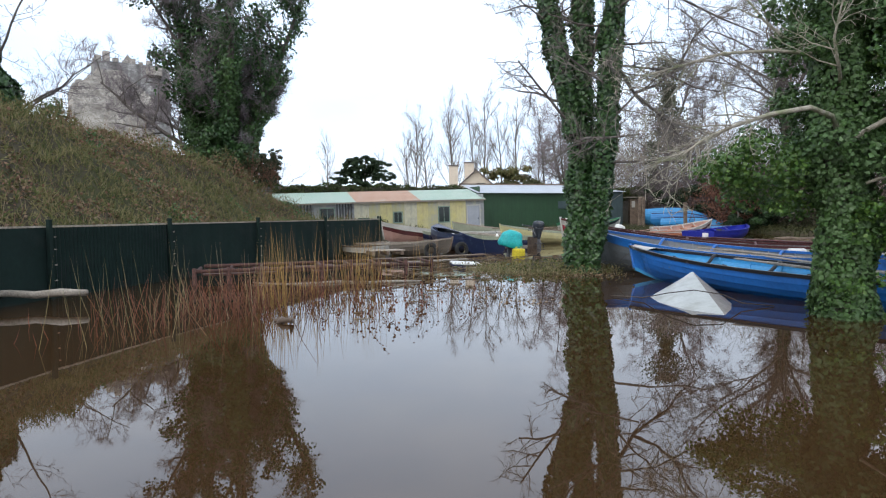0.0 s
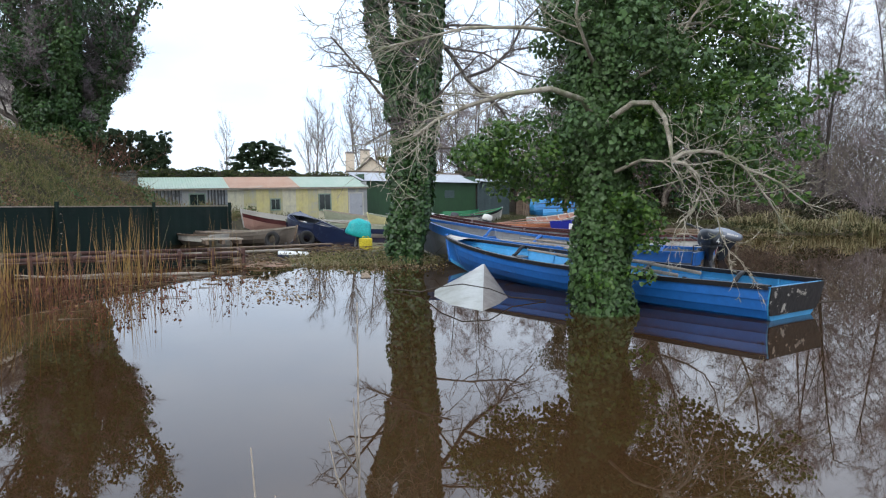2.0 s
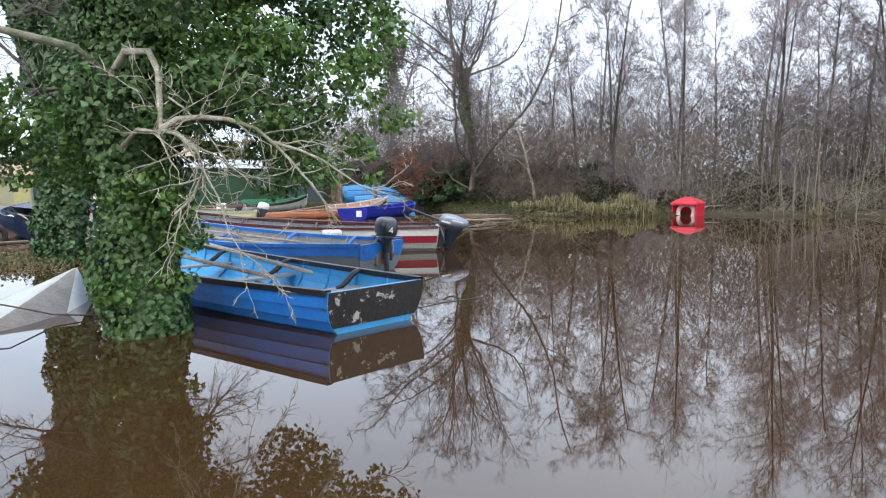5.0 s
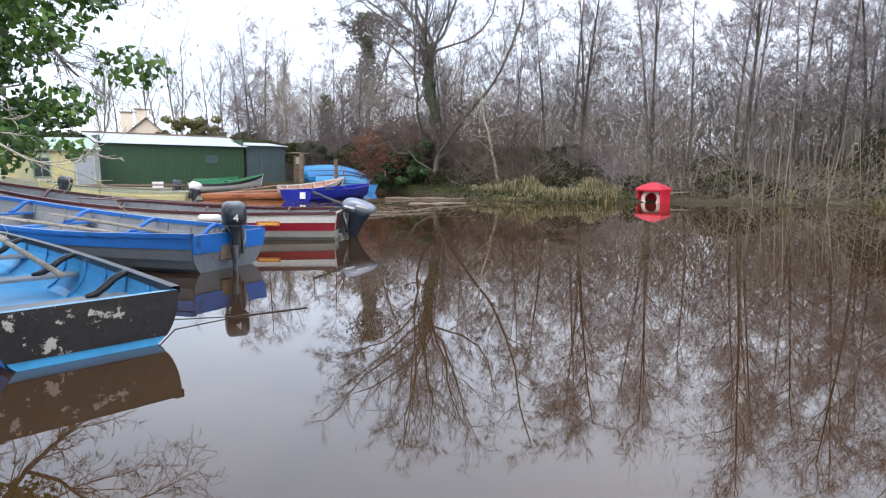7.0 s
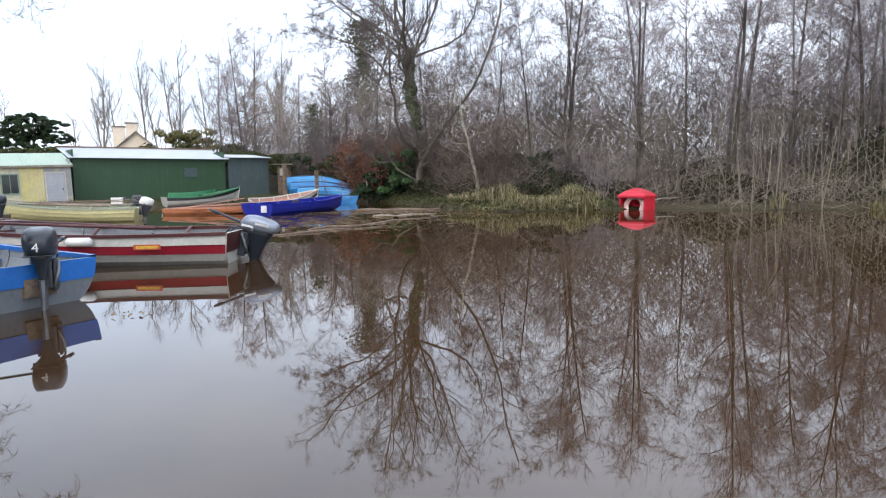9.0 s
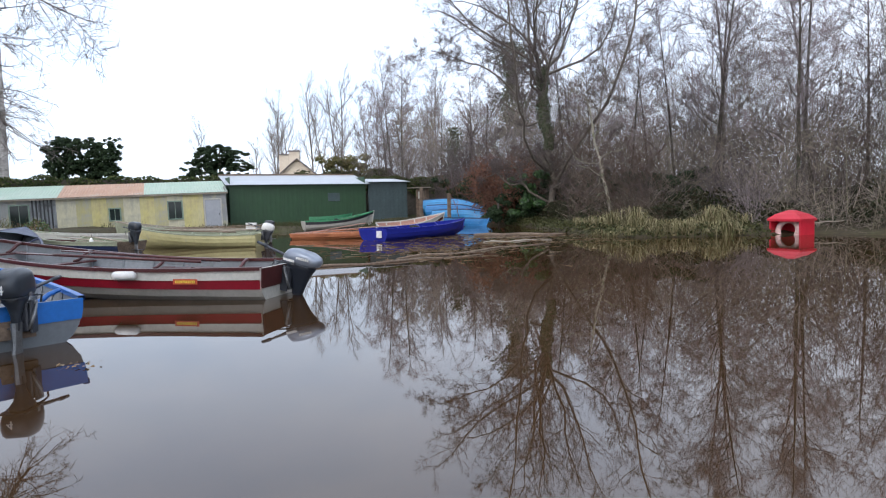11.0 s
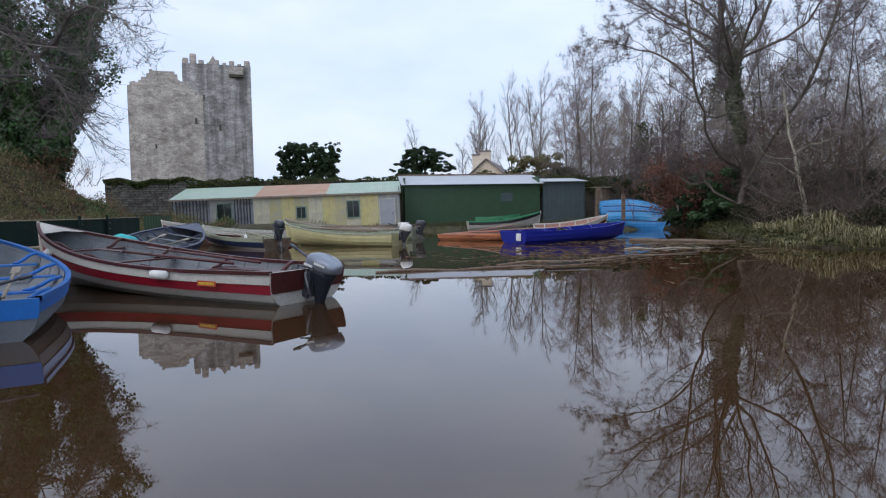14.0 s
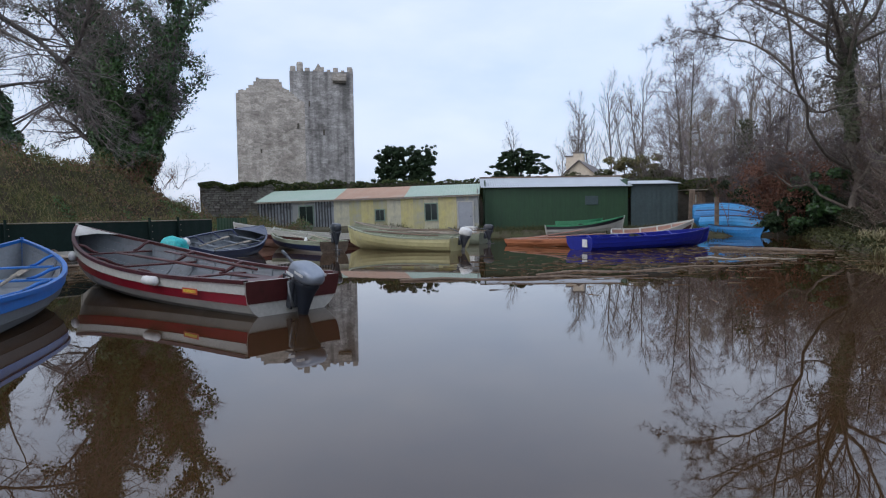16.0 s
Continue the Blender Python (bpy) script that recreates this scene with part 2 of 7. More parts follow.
def masonry(name, a, b, dark, streak):
    """Coursed rubble seen from afar: stones of uneven tone, stains, weather streaks down the face."""
    m = mat(name, a, b, scale=0.5, rough=0.95, spec=0.2, fine=0.3, bump=0.7, bump_scale=3, c=dark, c_scale=0.22, c_edge=(0.53, 0.66), stretch=(1, 1, 1.5))
    n, l = m.node_tree.nodes, m.node_tree.links
    p = n["Principled BSDF"]
    col = p.inputs["Base Color"].links[0].from_socket
    co = n["Texture Coordinate"]

    def layer(col, stretch, kind, lo, hi, f0, f1):
        mp = n.new("ShaderNodeMapping")
        mp.inputs["Scale"].default_value = stretch
        l.new(co.outputs["Object"], mp.inputs["Vector"])
        if kind == "stones":
            tx = n.new("ShaderNodeTexVoronoi")
            tx.inputs["Scale"].default_value = 1.0
            sep = n.new("ShaderNodeSeparateColor")
            l.new(tx.outputs["Color"], sep.inputs[0])
            v = sep.outputs[0]
        else:
            tx = n.new("ShaderNodeTexNoise")
            tx.inputs["Scale"].default_value, tx.inputs["Detail"].default_value = 1.0, 5.0
            v = tx.outputs[0]
        l.new(mp.outputs[0], tx.inputs["Vector"])
        r = n.new("ShaderNodeMapRange")
        r.inputs["From Min"].default_value, r.inputs["From Max"].default_value = f0, f1
        r.inputs["To Min"].default_value, r.inputs["To Max"].default_value = lo, hi
        l.new(v, r.inputs["Value"])
        s = n.new("ShaderNodeVectorMath")
        s.operation = "SCALE"
        l.new(col, s.inputs[0])
        l.new(r.outputs[0], s.inputs["Scale"])
        return s.outputs[0]

    col = layer(col, (1.5, 1.5, 3.2), "stones", 0.76, 1.14, 0, 1)
    col = layer(col, (0.55, 0.55, 0.9), "stones", 0.85, 1.12, 0, 1)
    col = layer(col, (0.6, 0.6, 0.035), "noise", 1 - streak, 1.1, 0.36, 0.6)
    l.new(col, p.inputs["Base Color"])
    return m


M["streaked_stone"] = masonry("streaked_limestone", (0.42, 0.41, 0.4), (0.3, 0.29, 0.28), (0.16, 0.15, 0.145), 0.55)
M["stone"] = masonry("grey_limestone", (0.47, 0.435, 0.39), (0.34, 0.31, 0.275), (0.24, 0.215, 0.19), 0.12)
M["rubble"] = mat("wall_stone", (0.19, 0.185, 0.17), (0.09, 0.085, 0.075), scale=3, rough=0.95, bump=0.6, rand=0.3, spec=0.2)
M["mortar"] = mat("dark_mortar", (0.10, 0.09, 0.075), scale=4, rough=1, spec=0.1)
M["fence"] = mat("dark_green_sheet", (0.009, 0.022, 0.018), (0.006, 0.015, 0.013), scale=1.2, rough=0.8, spec=0.2, fine=0.15, c=(0.018, 0.026, 0.023), c_scale=1.1, c_edge=(0.5, 0.75))
M["rust"] = mat("rusty_edge", (0.085, 0.04, 0.03), (0.045, 0.022, 0.018), scale=5, rough=0.9, bump=0.3)
M["yellow_sheet"] = mat("faded_yellow_sheet", (0.46, 0.41, 0.17), (0.40, 0.38, 0.24), scale=1.4, rough=0.6, fine=0.1, c=(0.38, 0.37, 0.29), c_scale=1.2, c_edge=(0.46, 0.6), stretch=(1, 1, 0.22), rand=0.14)
M["bright_yellow_sheet"] = mat("bright_yellow_sheet", (0.55, 0.49, 0.17), (0.5, 0.46, 0.26), scale=1.8, rough=0.6, fine=0.12, c=(0.42, 0.36, 0.2), c_scale=1.6, c_edge=(0.5, 0.66), stretch=(1, 1, 0.2))
M["pale_yellow_sheet"] = mat("pale_yellow_sheet", (0.56, 0.53, 0.35), (0.48, 0.46, 0.35), scale=1.8, rough=0.6, fine=0.12, c=(0.36, 0.35, 0.29), c_scale=1.4, c_edge=(0.48, 0.64), stretch=(1, 1, 0.2))
M["ribbed_sheet"] = mat("dirty_ribbed_sheet", (0.36, 0.38, 0.4), (0.22, 0.235, 0.25), scale=1.2, rough=0.6, fine=0.2, stretch=(1, 1, 0.15), c=(0.1, 0.1, 0.1), c_scale=1.5)
M["rib_strip"] = mat("dark_rib_strip", (0.06, 0.065, 0.07), (0.035, 0.038, 0.04), scale=2, rough=0.8, stretch=(1, 1, 0.2), rand=0.3)
M["grey_sheet"] = mat("faded_grey_sheet", (0.33, 0.34, 0.33), (0.24, 0.25, 0.25), scale=0.9, rough=0.6, fine=0.12, stretch=(1, 1, 0.3), c=(0.42, 0.40, 0.25), c_scale=1)
M["mint_roof"] = mat("mint_green_roof", (0.27, 0.38, 0.30), (0.36, 0.42, 0.35), scale=0.6, rough=0.6, fine=0.1, c=(0.4, 0.36, 0.3), c_scale=0.5, c_edge=(0.6, 0.8))
M["rust_roof"] = mat("rusted_roof", (0.36, 0.21, 0.14), (0.42, 0.28, 0.2), scale=1.2, rough=0.8, fine=0.2, c=(0.35, 0.33, 0.27), c_scale=0.9, c_edge=(0.55, 0.75))
M["white_roof"] = mat("pale_metal_roof", (0.4, 0.43, 0.47), (0.32, 0.35, 0.38), scale=0.7, rough=0.4, fine=0.08)
M["green_wall"] = mat("green_painted_sheet", (0.022, 0.066, 0.026), (0.017, 0.05, 0.022), scale=0.8, rough=0.55, fine=0.15, stretch=(1, 1, 0.25))
M["slate_wall"] = mat("blue_grey_sheet", (0.055, 0.085, 0.09), (0.04, 0.06, 0.065), scale=0.8, rough=0.6, fine=0.15)
M["old_wood"] = mat("weathered_wood", (0.2, 0.15, 0.11), (0.1, 0.07, 0.05), scale=3, rough=0.85, bump=0.4, stretch=(0.3, 1, 1), rand=0.2)
M["grey_wood"] = mat("grey_driftwood", (0.34, 0.30, 0.25), (0.22, 0.19, 0.15), scale=4, rough=0.9, bump=0.4, rand=0.2)
M["glass"] = mat("dark_window_glass", (0.02, 0.03, 0.028), rough=0.08, fine=0.05)
M["frame_green"] = mat("pale_green_frame", (0.2, 0.28, 0.22), scale=6, rough=0.6)
M["door_grey"] = mat("grey_door_paint", (0.36, 0.38, 0.42), (0.30, 0.32, 0.35), scale=1, rough=0.6, fine=0.06)
M["render"] = mat("cream_render", (0.66, 0.58, 0.47), (0.58, 0.5, 0.4), scale=2, rough=0.9)
M["slates"] = mat("roof_slates", (0.2, 0.17, 0.16), (0.13, 0.12, 0.12), scale=2, rough=0.8)
M["moss"] = island_mat("ivy_on_wall", [(0.02, 0.035, 0.012), (0.035, 0.055, 0.015), (0.06, 0.075, 0.02), (0.09, 0.085, 0.04)], rough=0.8, spec=0.2)


def paint(name, a, rough=0.35, wear=None, b=None):
    return mat(name, a, b or tuple(v * 0.8 for v in a), scale=2.2, rough=rough, fine=0.1, bump=0.08, bump_scale=9,
               c=wear, c_scale=3.0, c_edge=(0.6, 0.7) if wear else (0, 1), rand=0.05)


M["blue"] = paint("bright_blue_paint", (0.02, 0.15, 0.50), wear=(0.03, 0.06, 0.12))
M["deep_blue"] = paint("deep_blue_paint", (0.015, 0.025, 0.30), rough=0.3)
M["sky_blue"] = paint("sky_blue_paint", (0.07, 0.36, 0.68), rough=0.3)
M["stack_blue"] = paint("faded_sky_blue_paint", (0.05, 0.27, 0.56), rough=0.4, wear=(0.03, 0.14, 0.3))
M["mid_blue"] = paint("mid_blue_paint", (0.03, 0.19, 0.46), rough=0.35)
M["pale_hull"] = mat("pale_wet_gelcoat", (0.5, 0.52, 0.5), (0.38, 0.4, 0.38), scale=2.5, rough=0.35, fine=0.1, c=(0.3, 0.3, 0.26), c_scale=2.5, c_edge=(0.52, 0.7), bump=0.15)
M["worn_hull"] = mat("worn_grey_gelcoat", (0.24, 0.22, 0.2), (0.15, 0.13, 0.12), scale=4, rough=0.6, fine=0.2, bump=0.3)
M["black"] = paint("black_paint", (0.012, 0.012, 0.015), rough=0.4, wear=(0.25, 0.24, 0.22))
M["peeling"] = mat("peeling_black_paint", (0.022, 0.02, 0.02), (0.012, 0.011, 0.012), scale=4, rough=0.5, fine=0.3, c=(0.36, 0.34, 0.3), c_scale=7, c_edge=(0.58, 0.6), bump=0.4, bump_scale=14)
M["grey_paint"] = paint("grey_boat_paint", (0.16, 0.18, 0.20), rough=0.5, wear=(0.1, 0.11, 0.12))
M["inner_grey"] = paint("dull_grey_inside", (0.24, 0.26, 0.28), rough=0.6, wear=(0.14, 0.14, 0.13))
M["white"] = paint("off_white_paint", (0.50, 0.49, 0.45), rough=0.4, wear=(0.36, 0.34, 0.29))
M["red"] = paint("red_stripe_paint", (0.25, 0.008, 0.022), rough=0.35)
M["maroon"] = paint("maroon_varnish", (0.075, 0.018, 0.018), rough=0.35, wear=(0.04, 0.012, 0.01))
M["cream"] = paint("cream_boat_paint", (0.54, 0.50, 0.26), rough=0.45, wear=(0.4, 0.38, 0.26))
M["sage"] = paint("sage_boat_paint", (0.30, 0.33, 0.24), rough=0.5, wear=(0.2, 0.2, 0.15))
M["navy"] = paint("navy_boat_paint", (0.01, 0.02, 0.065), rough=0.4, wear=(0.03, 0.045, 0.09))
M["brown_boat"] = paint("brown_grey_boat_paint", (0.14, 0.12, 0.10), rough=0.6, wear=(0.3, 0.27, 0.23))
M["orange_wood"] = paint("orange_varnished_wood", (0.46, 0.17, 0.075), rough=0.45, wear=(0.34, 0.14, 0.07))
M["pink"] = paint("faded_pink_paint", (0.42, 0.25, 0.2), rough=0.5)
M["green_boat"] = paint("bright_green_paint", (0.04, 0.24, 0.11), rough=0.5)
M["rope"] = mat("rope", (0.08, 0.07, 0.06), scale=20, rough=0.9)
M["motor_dark"] = mat("dark_motor_paint", (0.032, 0.04, 0.052), scale=3, rough=0.28, fine=0.05)
M["motor_silver"] = mat("blue_grey_metallic_cowl", (0.25, 0.28, 0.33), (0.2, 0.23, 0.28), scale=3, rough=0.3, metal=0.5, fine=0.05)
M["motor_leg"] = mat("dark_navy_motor_leg", (0.02, 0.025, 0.036), (0.014, 0.018, 0.026), scale=3, rough=0.5, fine=0.08, spec=0.3)
M["motor_rod"] = mat("worn_alloy_leg", (0.2, 0.21, 0.22), (0.12, 0.125, 0.13), scale=6, rough=0.35, metal=0.6, fine=0.2)
M["motor_mid"] = mat("grey_motor_leg", (0.045, 0.05, 0.062), scale=3, rough=0.4, fine=0.1)
M["motor_white"] = mat("white_cowl", (0.7, 0.7, 0.68), scale=3, rough=0.35, fine=0.05)
M["plain_white"] = mat("white_plastic", (0.78, 0.78, 0.76), scale=3, rough=0.4, fine=0.05)
M["ring_white"] = mat("faded_ring_plastic", (0.62, 0.44, 0.42), (0.55, 0.34, 0.33), scale=3, rough=0.5)
M["red_plastic"] = mat("red_plastic", (0.52, 0.018, 0.04), (0.44, 0.015, 0.03), scale=2, rough=0.35, fine=0.06)
M["teal"] = mat("teal_tarpaulin", (0.02, 0.42, 0.42), (0.015, 0.33, 0.35), scale=5, rough=0.45, bump=0.3)
M["yellow"] = mat("yellow_plastic", (0.62, 0.52, 0.03), scale=4, rough=0.5)
M["tyre"] = mat("old_rubber", (0.015, 0.015, 0.015), scale=6, rough=0.85)
M["label_orange"] = mat("orange_red_sticker", (0.55, 0.09, 0.04), scale=4, rough=0.5)
M["label_yellow"] = mat("yellow_sticker", (0.7, 0.5, 0.05), scale=4, rough=0.5)


# ---- helpers for building ----
def place(ob, parent):
    if parent is not None:
        ob.parent = parent
    return ob


def link_mesh(name, verts, faces, material, parent=None, label="", smooth=False, m=None):
    me = bpy.data.meshes.new(name)
    me.from_pydata([tuple(v) for v in verts], [], [tuple(f) for f in faces])
    me.materials.append(material)
    if smooth:
        me.polygons.foreach_set("use_smooth", [True] * len(me.polygons))
    me.update()
    ob = place(new(name, me), parent)
    if m is not None:
        ob.matrix_basis = m
    if label:
        tagged(ob, label)
    return ob


def part(name, bm, material, parent=None, label="", smooth=False, m=None):
    """Links a bmesh as one mesh object under a thing."""
    me = bpy.data.meshes.new(name)
    bm.normal_update()
    bm.to_mesh(me)
    bm.free()
    me.materials.append(material)
    if smooth:
        me.polygons.foreach_set("use_smooth", [True] * len(me.polygons))
    ob = place(new(name, me), parent)
    if m is not None:
        ob.matrix_basis = m
    if label:
        tagged(ob, label)
    return ob


def thing(name, m, label, category, group="", kind=""):
    e = new(name)
    e.empty_display_size = 0.2
    e.matrix_basis = m
    return tagged(e, label, category, group, kind)


def box_bm(sx, sy, sz, at=(0, 0, 0), bevel=0.0, turn=None, bm=None):
    bm = bm or bmesh.new()
    mm = Matrix.Translation(at) @ (turn or Matrix.Identity(4)) @ Matrix.Diagonal((sx, sy, sz, 1))
    r = bmesh.ops.create_cube(bm, size=1, matrix=mm)
    if bevel:
        es = list({e for v in r["verts"] for e in v.link_edges})
        bmesh.ops.bevel(bm, geom=es, offset=bevel, segments=2, affect="EDGES", profile=0.6)
    return bm


def tubes(lines, sides=4, cap=False):
    """Verts and faces of tapering tubes along polylines [(points, radii)]."""
    V, F = [], []
    ang = [2 * math.pi * k / sides for k in range(sides)]
    cs = [(math.cos(a), math.sin(a)) for a in ang]
    for pts, rad in lines:
        base, n = len(V), len(pts)
        P = np.array(pts, float)
        d = np.gradient(P, axis=0)
        d /= np.linalg.norm(d, axis=1)[:, None] + 1e-9
        ref = np.array((0, 0, 1.0)) if abs(d[0][2]) < 0.9 else np.array((1.0, 0, 0))
        s = np.cross(d, ref)
        s /= np.linalg.norm(s, axis=1)[:, None] + 1e-9
        u = np.cross(s, d)
        for i in range(n):
            for c, q in cs:
                V.append(P[i] + rad[i] * (c * s[i] + q * u[i]))
        for i in range(n - 1):
            for k in range(sides):
                a, b = base + i * sides + k, base + i * sides + (k + 1) % sides
                F.append((a, b, b + sides, a + sides))
        if cap:
            F.append(tuple(base + k for k in reversed(range(sides))))
            F.append(tuple(base + (n - 1) * sides + k for k in range(sides)))
    return V, F


def tube(name, pts, r, material, parent=None, sides=8, label="", m=None):
    rad = r if isinstance(r, (list, tuple)) else [r] * len(pts)
    V, F = tubes([(pts, rad)], sides, True)
    return link_mesh(name, V, F, material, parent, label, True, m)


# ---- ground and water ----
SHORE = [(-400, 60), (-60, 37), (-25, 35), (-10, 38.5), (0, 39.5), (5, 41), (7.5, 42), (9.0, 41.0), (10.2, 35), (11.2, 29.4), (12.8, 26.9), (16.5, 26.9), (18.8, 26.6),
         (21, 25.2), (25, 23.2), (35, 19), (60, 8), (400, -150)]


WOOD_EDGE = [(-400, 60), (5, 42), (10.0, 41.2), (11.3, 34.5), (12.4, 32.0), (16.6, 31.0), (18.8, 28.2), (21, 25.2), (25, 23.2), (35, 19), (60, 8), (400, -150)]


def ramp01(a, b, v):
    t = min(1.0, max(0.0, (v - a) / (b - a)))
    return t * t * (3 - 2 * t)


def along(line, x):
    for (x0, y0), (x1, y1) in zip(line, line[1:]):
        if x <= x1:
            return y0 + (y1 - y0) * max(0.0, (x - x0) / (x1 - x0))
    return line[-1][1]


def shore_y(x):
    return along(SHORE, x)


def edge_y(x):
    return along(WOOD_EDGE, x)


def land(x, y):
    far = y - shore_y(x) if x < 19 else (y - shore_y(x)) * 0.9
    z = -0.75 + 0.95 * ramp01(-3.0, 1.2, far) + 0.35 * ramp01(3, 14, far)
    z += 1.6 * ramp01(30, 140, far)
    left = -0.75 + 1.25 * ramp01(-10.8, -12.1, x)
    bend = ramp01(8, 22, y)
    top = (3.75 - 1.0 * ramp01(12, 28, y)) * ramp01(-11.3 - 1.8 * bend, -18.2, x)
    top += (0.4 * noise.noise((x * 0.4, y * 0.4, 11)) + 0.3 * noise.noise((x * 1.1, y * 1.1, 4))) * min(1.0, top)
    left += top * (1 - ramp01(24.5, 29.5, y)) * ramp01(-40, -25, y)
    back = -0.75 + 1.4 * ramp01(-7, -10, y)
    isl = -0.75 + 0.86 * math.exp(-(((x + 3.0) / 1.8) ** 2 + ((y - 12.3) / 1.4) ** 2) ** 1.5)
    z = max(z, left, back, isl)
    if z > -0.3:
        z += 0.12 * noise.noise((x * 0.5, y * 0.5, 0)) + 0.05 * noise.noise((x * 1.9, y * 1.9, 3))
    return z


def ground_sheet():
    out = [1.0 * 1.21 ** k for k in range(1, 36)]

    def axis(a, b, step):
        k = int((b - a) / step)
        return [a - 4 * v for v in reversed(out)] + [a + (b - a) * i / k for i in range(k + 1)] + [b + 4 * v for v in out]

    xs, ys = axis(-28, 34, 0.5), axis(-10, 48, 0.5)
    n, k = len(xs), len(ys)
    V = [(x, y, land(x, y)) for y in ys for x in xs]
    F = [(j * n + i, j * n + i + 1, (j + 1) * n + i + 1, (j + 1) * n + i) for j in range(k - 1) for i in range(n - 1)]
    ob = link_mesh("ground", V, F, M["ground"], smooth=True)
    tagged(ob, "muddy bank of rough winter grass and soil", "ground", kind="structure")
    link_mesh("water", [(-70, -90, 0), (230, -90, 0), (230, 48, 0), (-70, 48, 0)], [(0, 1, 2, 3)], M["water"])
    tagged(bpy.data.objects["water"], "still brown flood water mirroring sky and trees", "water", kind="structure")


ground_sheet()


# ---- sheds, walls, tower, house ----
def corrugated(w, h, period, amp, tilt=0.0, thick=0.012):
    """An upright ridged sheet, w wide along x, h high along z; tilt moves its top along y."""
    n = max(2, int(w / period * 4))
    V, F = [], []
    for t in (0, thick):
        for i in range(n + 1):
            x = w * i / n
            y = amp * math.sin(2 * math.pi * x / period) + t
            V += [(x, y, 0), (x, y + tilt, h)]
    k = 2 * (n + 1)
    for i in range(n):
        a = 2 * i
        F += [(a, a + 2, a + 3, a + 1), (k + a + 2, k + a, k + a + 1, k + a + 3), (a + 1, a + 3, k + a + 3, k + a + 1), (a, k + a, k + a + 2, a + 2)]
    F += [(0, 1, k + 1, k), (2 * n, k + 2 * n, k + 2 * n + 1, 2 * n + 1)]
    return V, F


def roof_sheet(parent, x0, x1, y0, z0, y1, z1, material, period=0.15, amp=0.012):
    V, F = corrugated(x1 - x0, math.hypot(y1 - y0, z1 - z0), period, amp)
    a = math.degrees(math.atan2(z1 - z0, y1 - y0)) - 90
    return link_mesh("roof_sheet", V, F, material, parent, smooth=False, m=pose(x0, y0, z0, a, 0, 0))


def wall_sheet(parent, x0, x1, z0, z1, material, period=0.15, amp=0.008, y=0.0):
    V, F = corrugated(x1 - x0, z1 - z0, period, amp)
    return link_mesh("wall_sheet", V, F, material, parent, m=pose(x0, y, z0))


def small_window(parent, x0, x1, z0, z1, y=-0.02, bars=1):
    w = part("window", box_bm(x1 - x0, 0.03, z1 - z0, ((x0 + x1) / 2, y, (z0 + z1) / 2)), M["glass"], parent, "dark dusty window glass")
    t = 0.07
    for sx, sz, px, pz in ((x1 - x0 + 2 * t, t, (x0 + x1) / 2, z0 - t / 2), (x1 - x0 + 2 * t, t, (x0 + x1) / 2, z1 + t / 2),
                           (t, z1 - z0, x0 - t / 2, (z0 + z1) / 2), (t, z1 - z0, x1 + t / 2, (z0 + z1) / 2)):
        part("frame", box_bm(sx, 0.07, sz, (px, y - 0.01, pz), 0.008), M["frame_green"], w)
    for k in range(bars):
        part("bar", box_bm(0.025, 0.05, z1 - z0, (x0 + (x1 - x0) * (k + 1) / (bars + 1), y - 0.01, (z0 + z1) / 2)), M["frame_green"], w)


SHED_TURN = 31.0


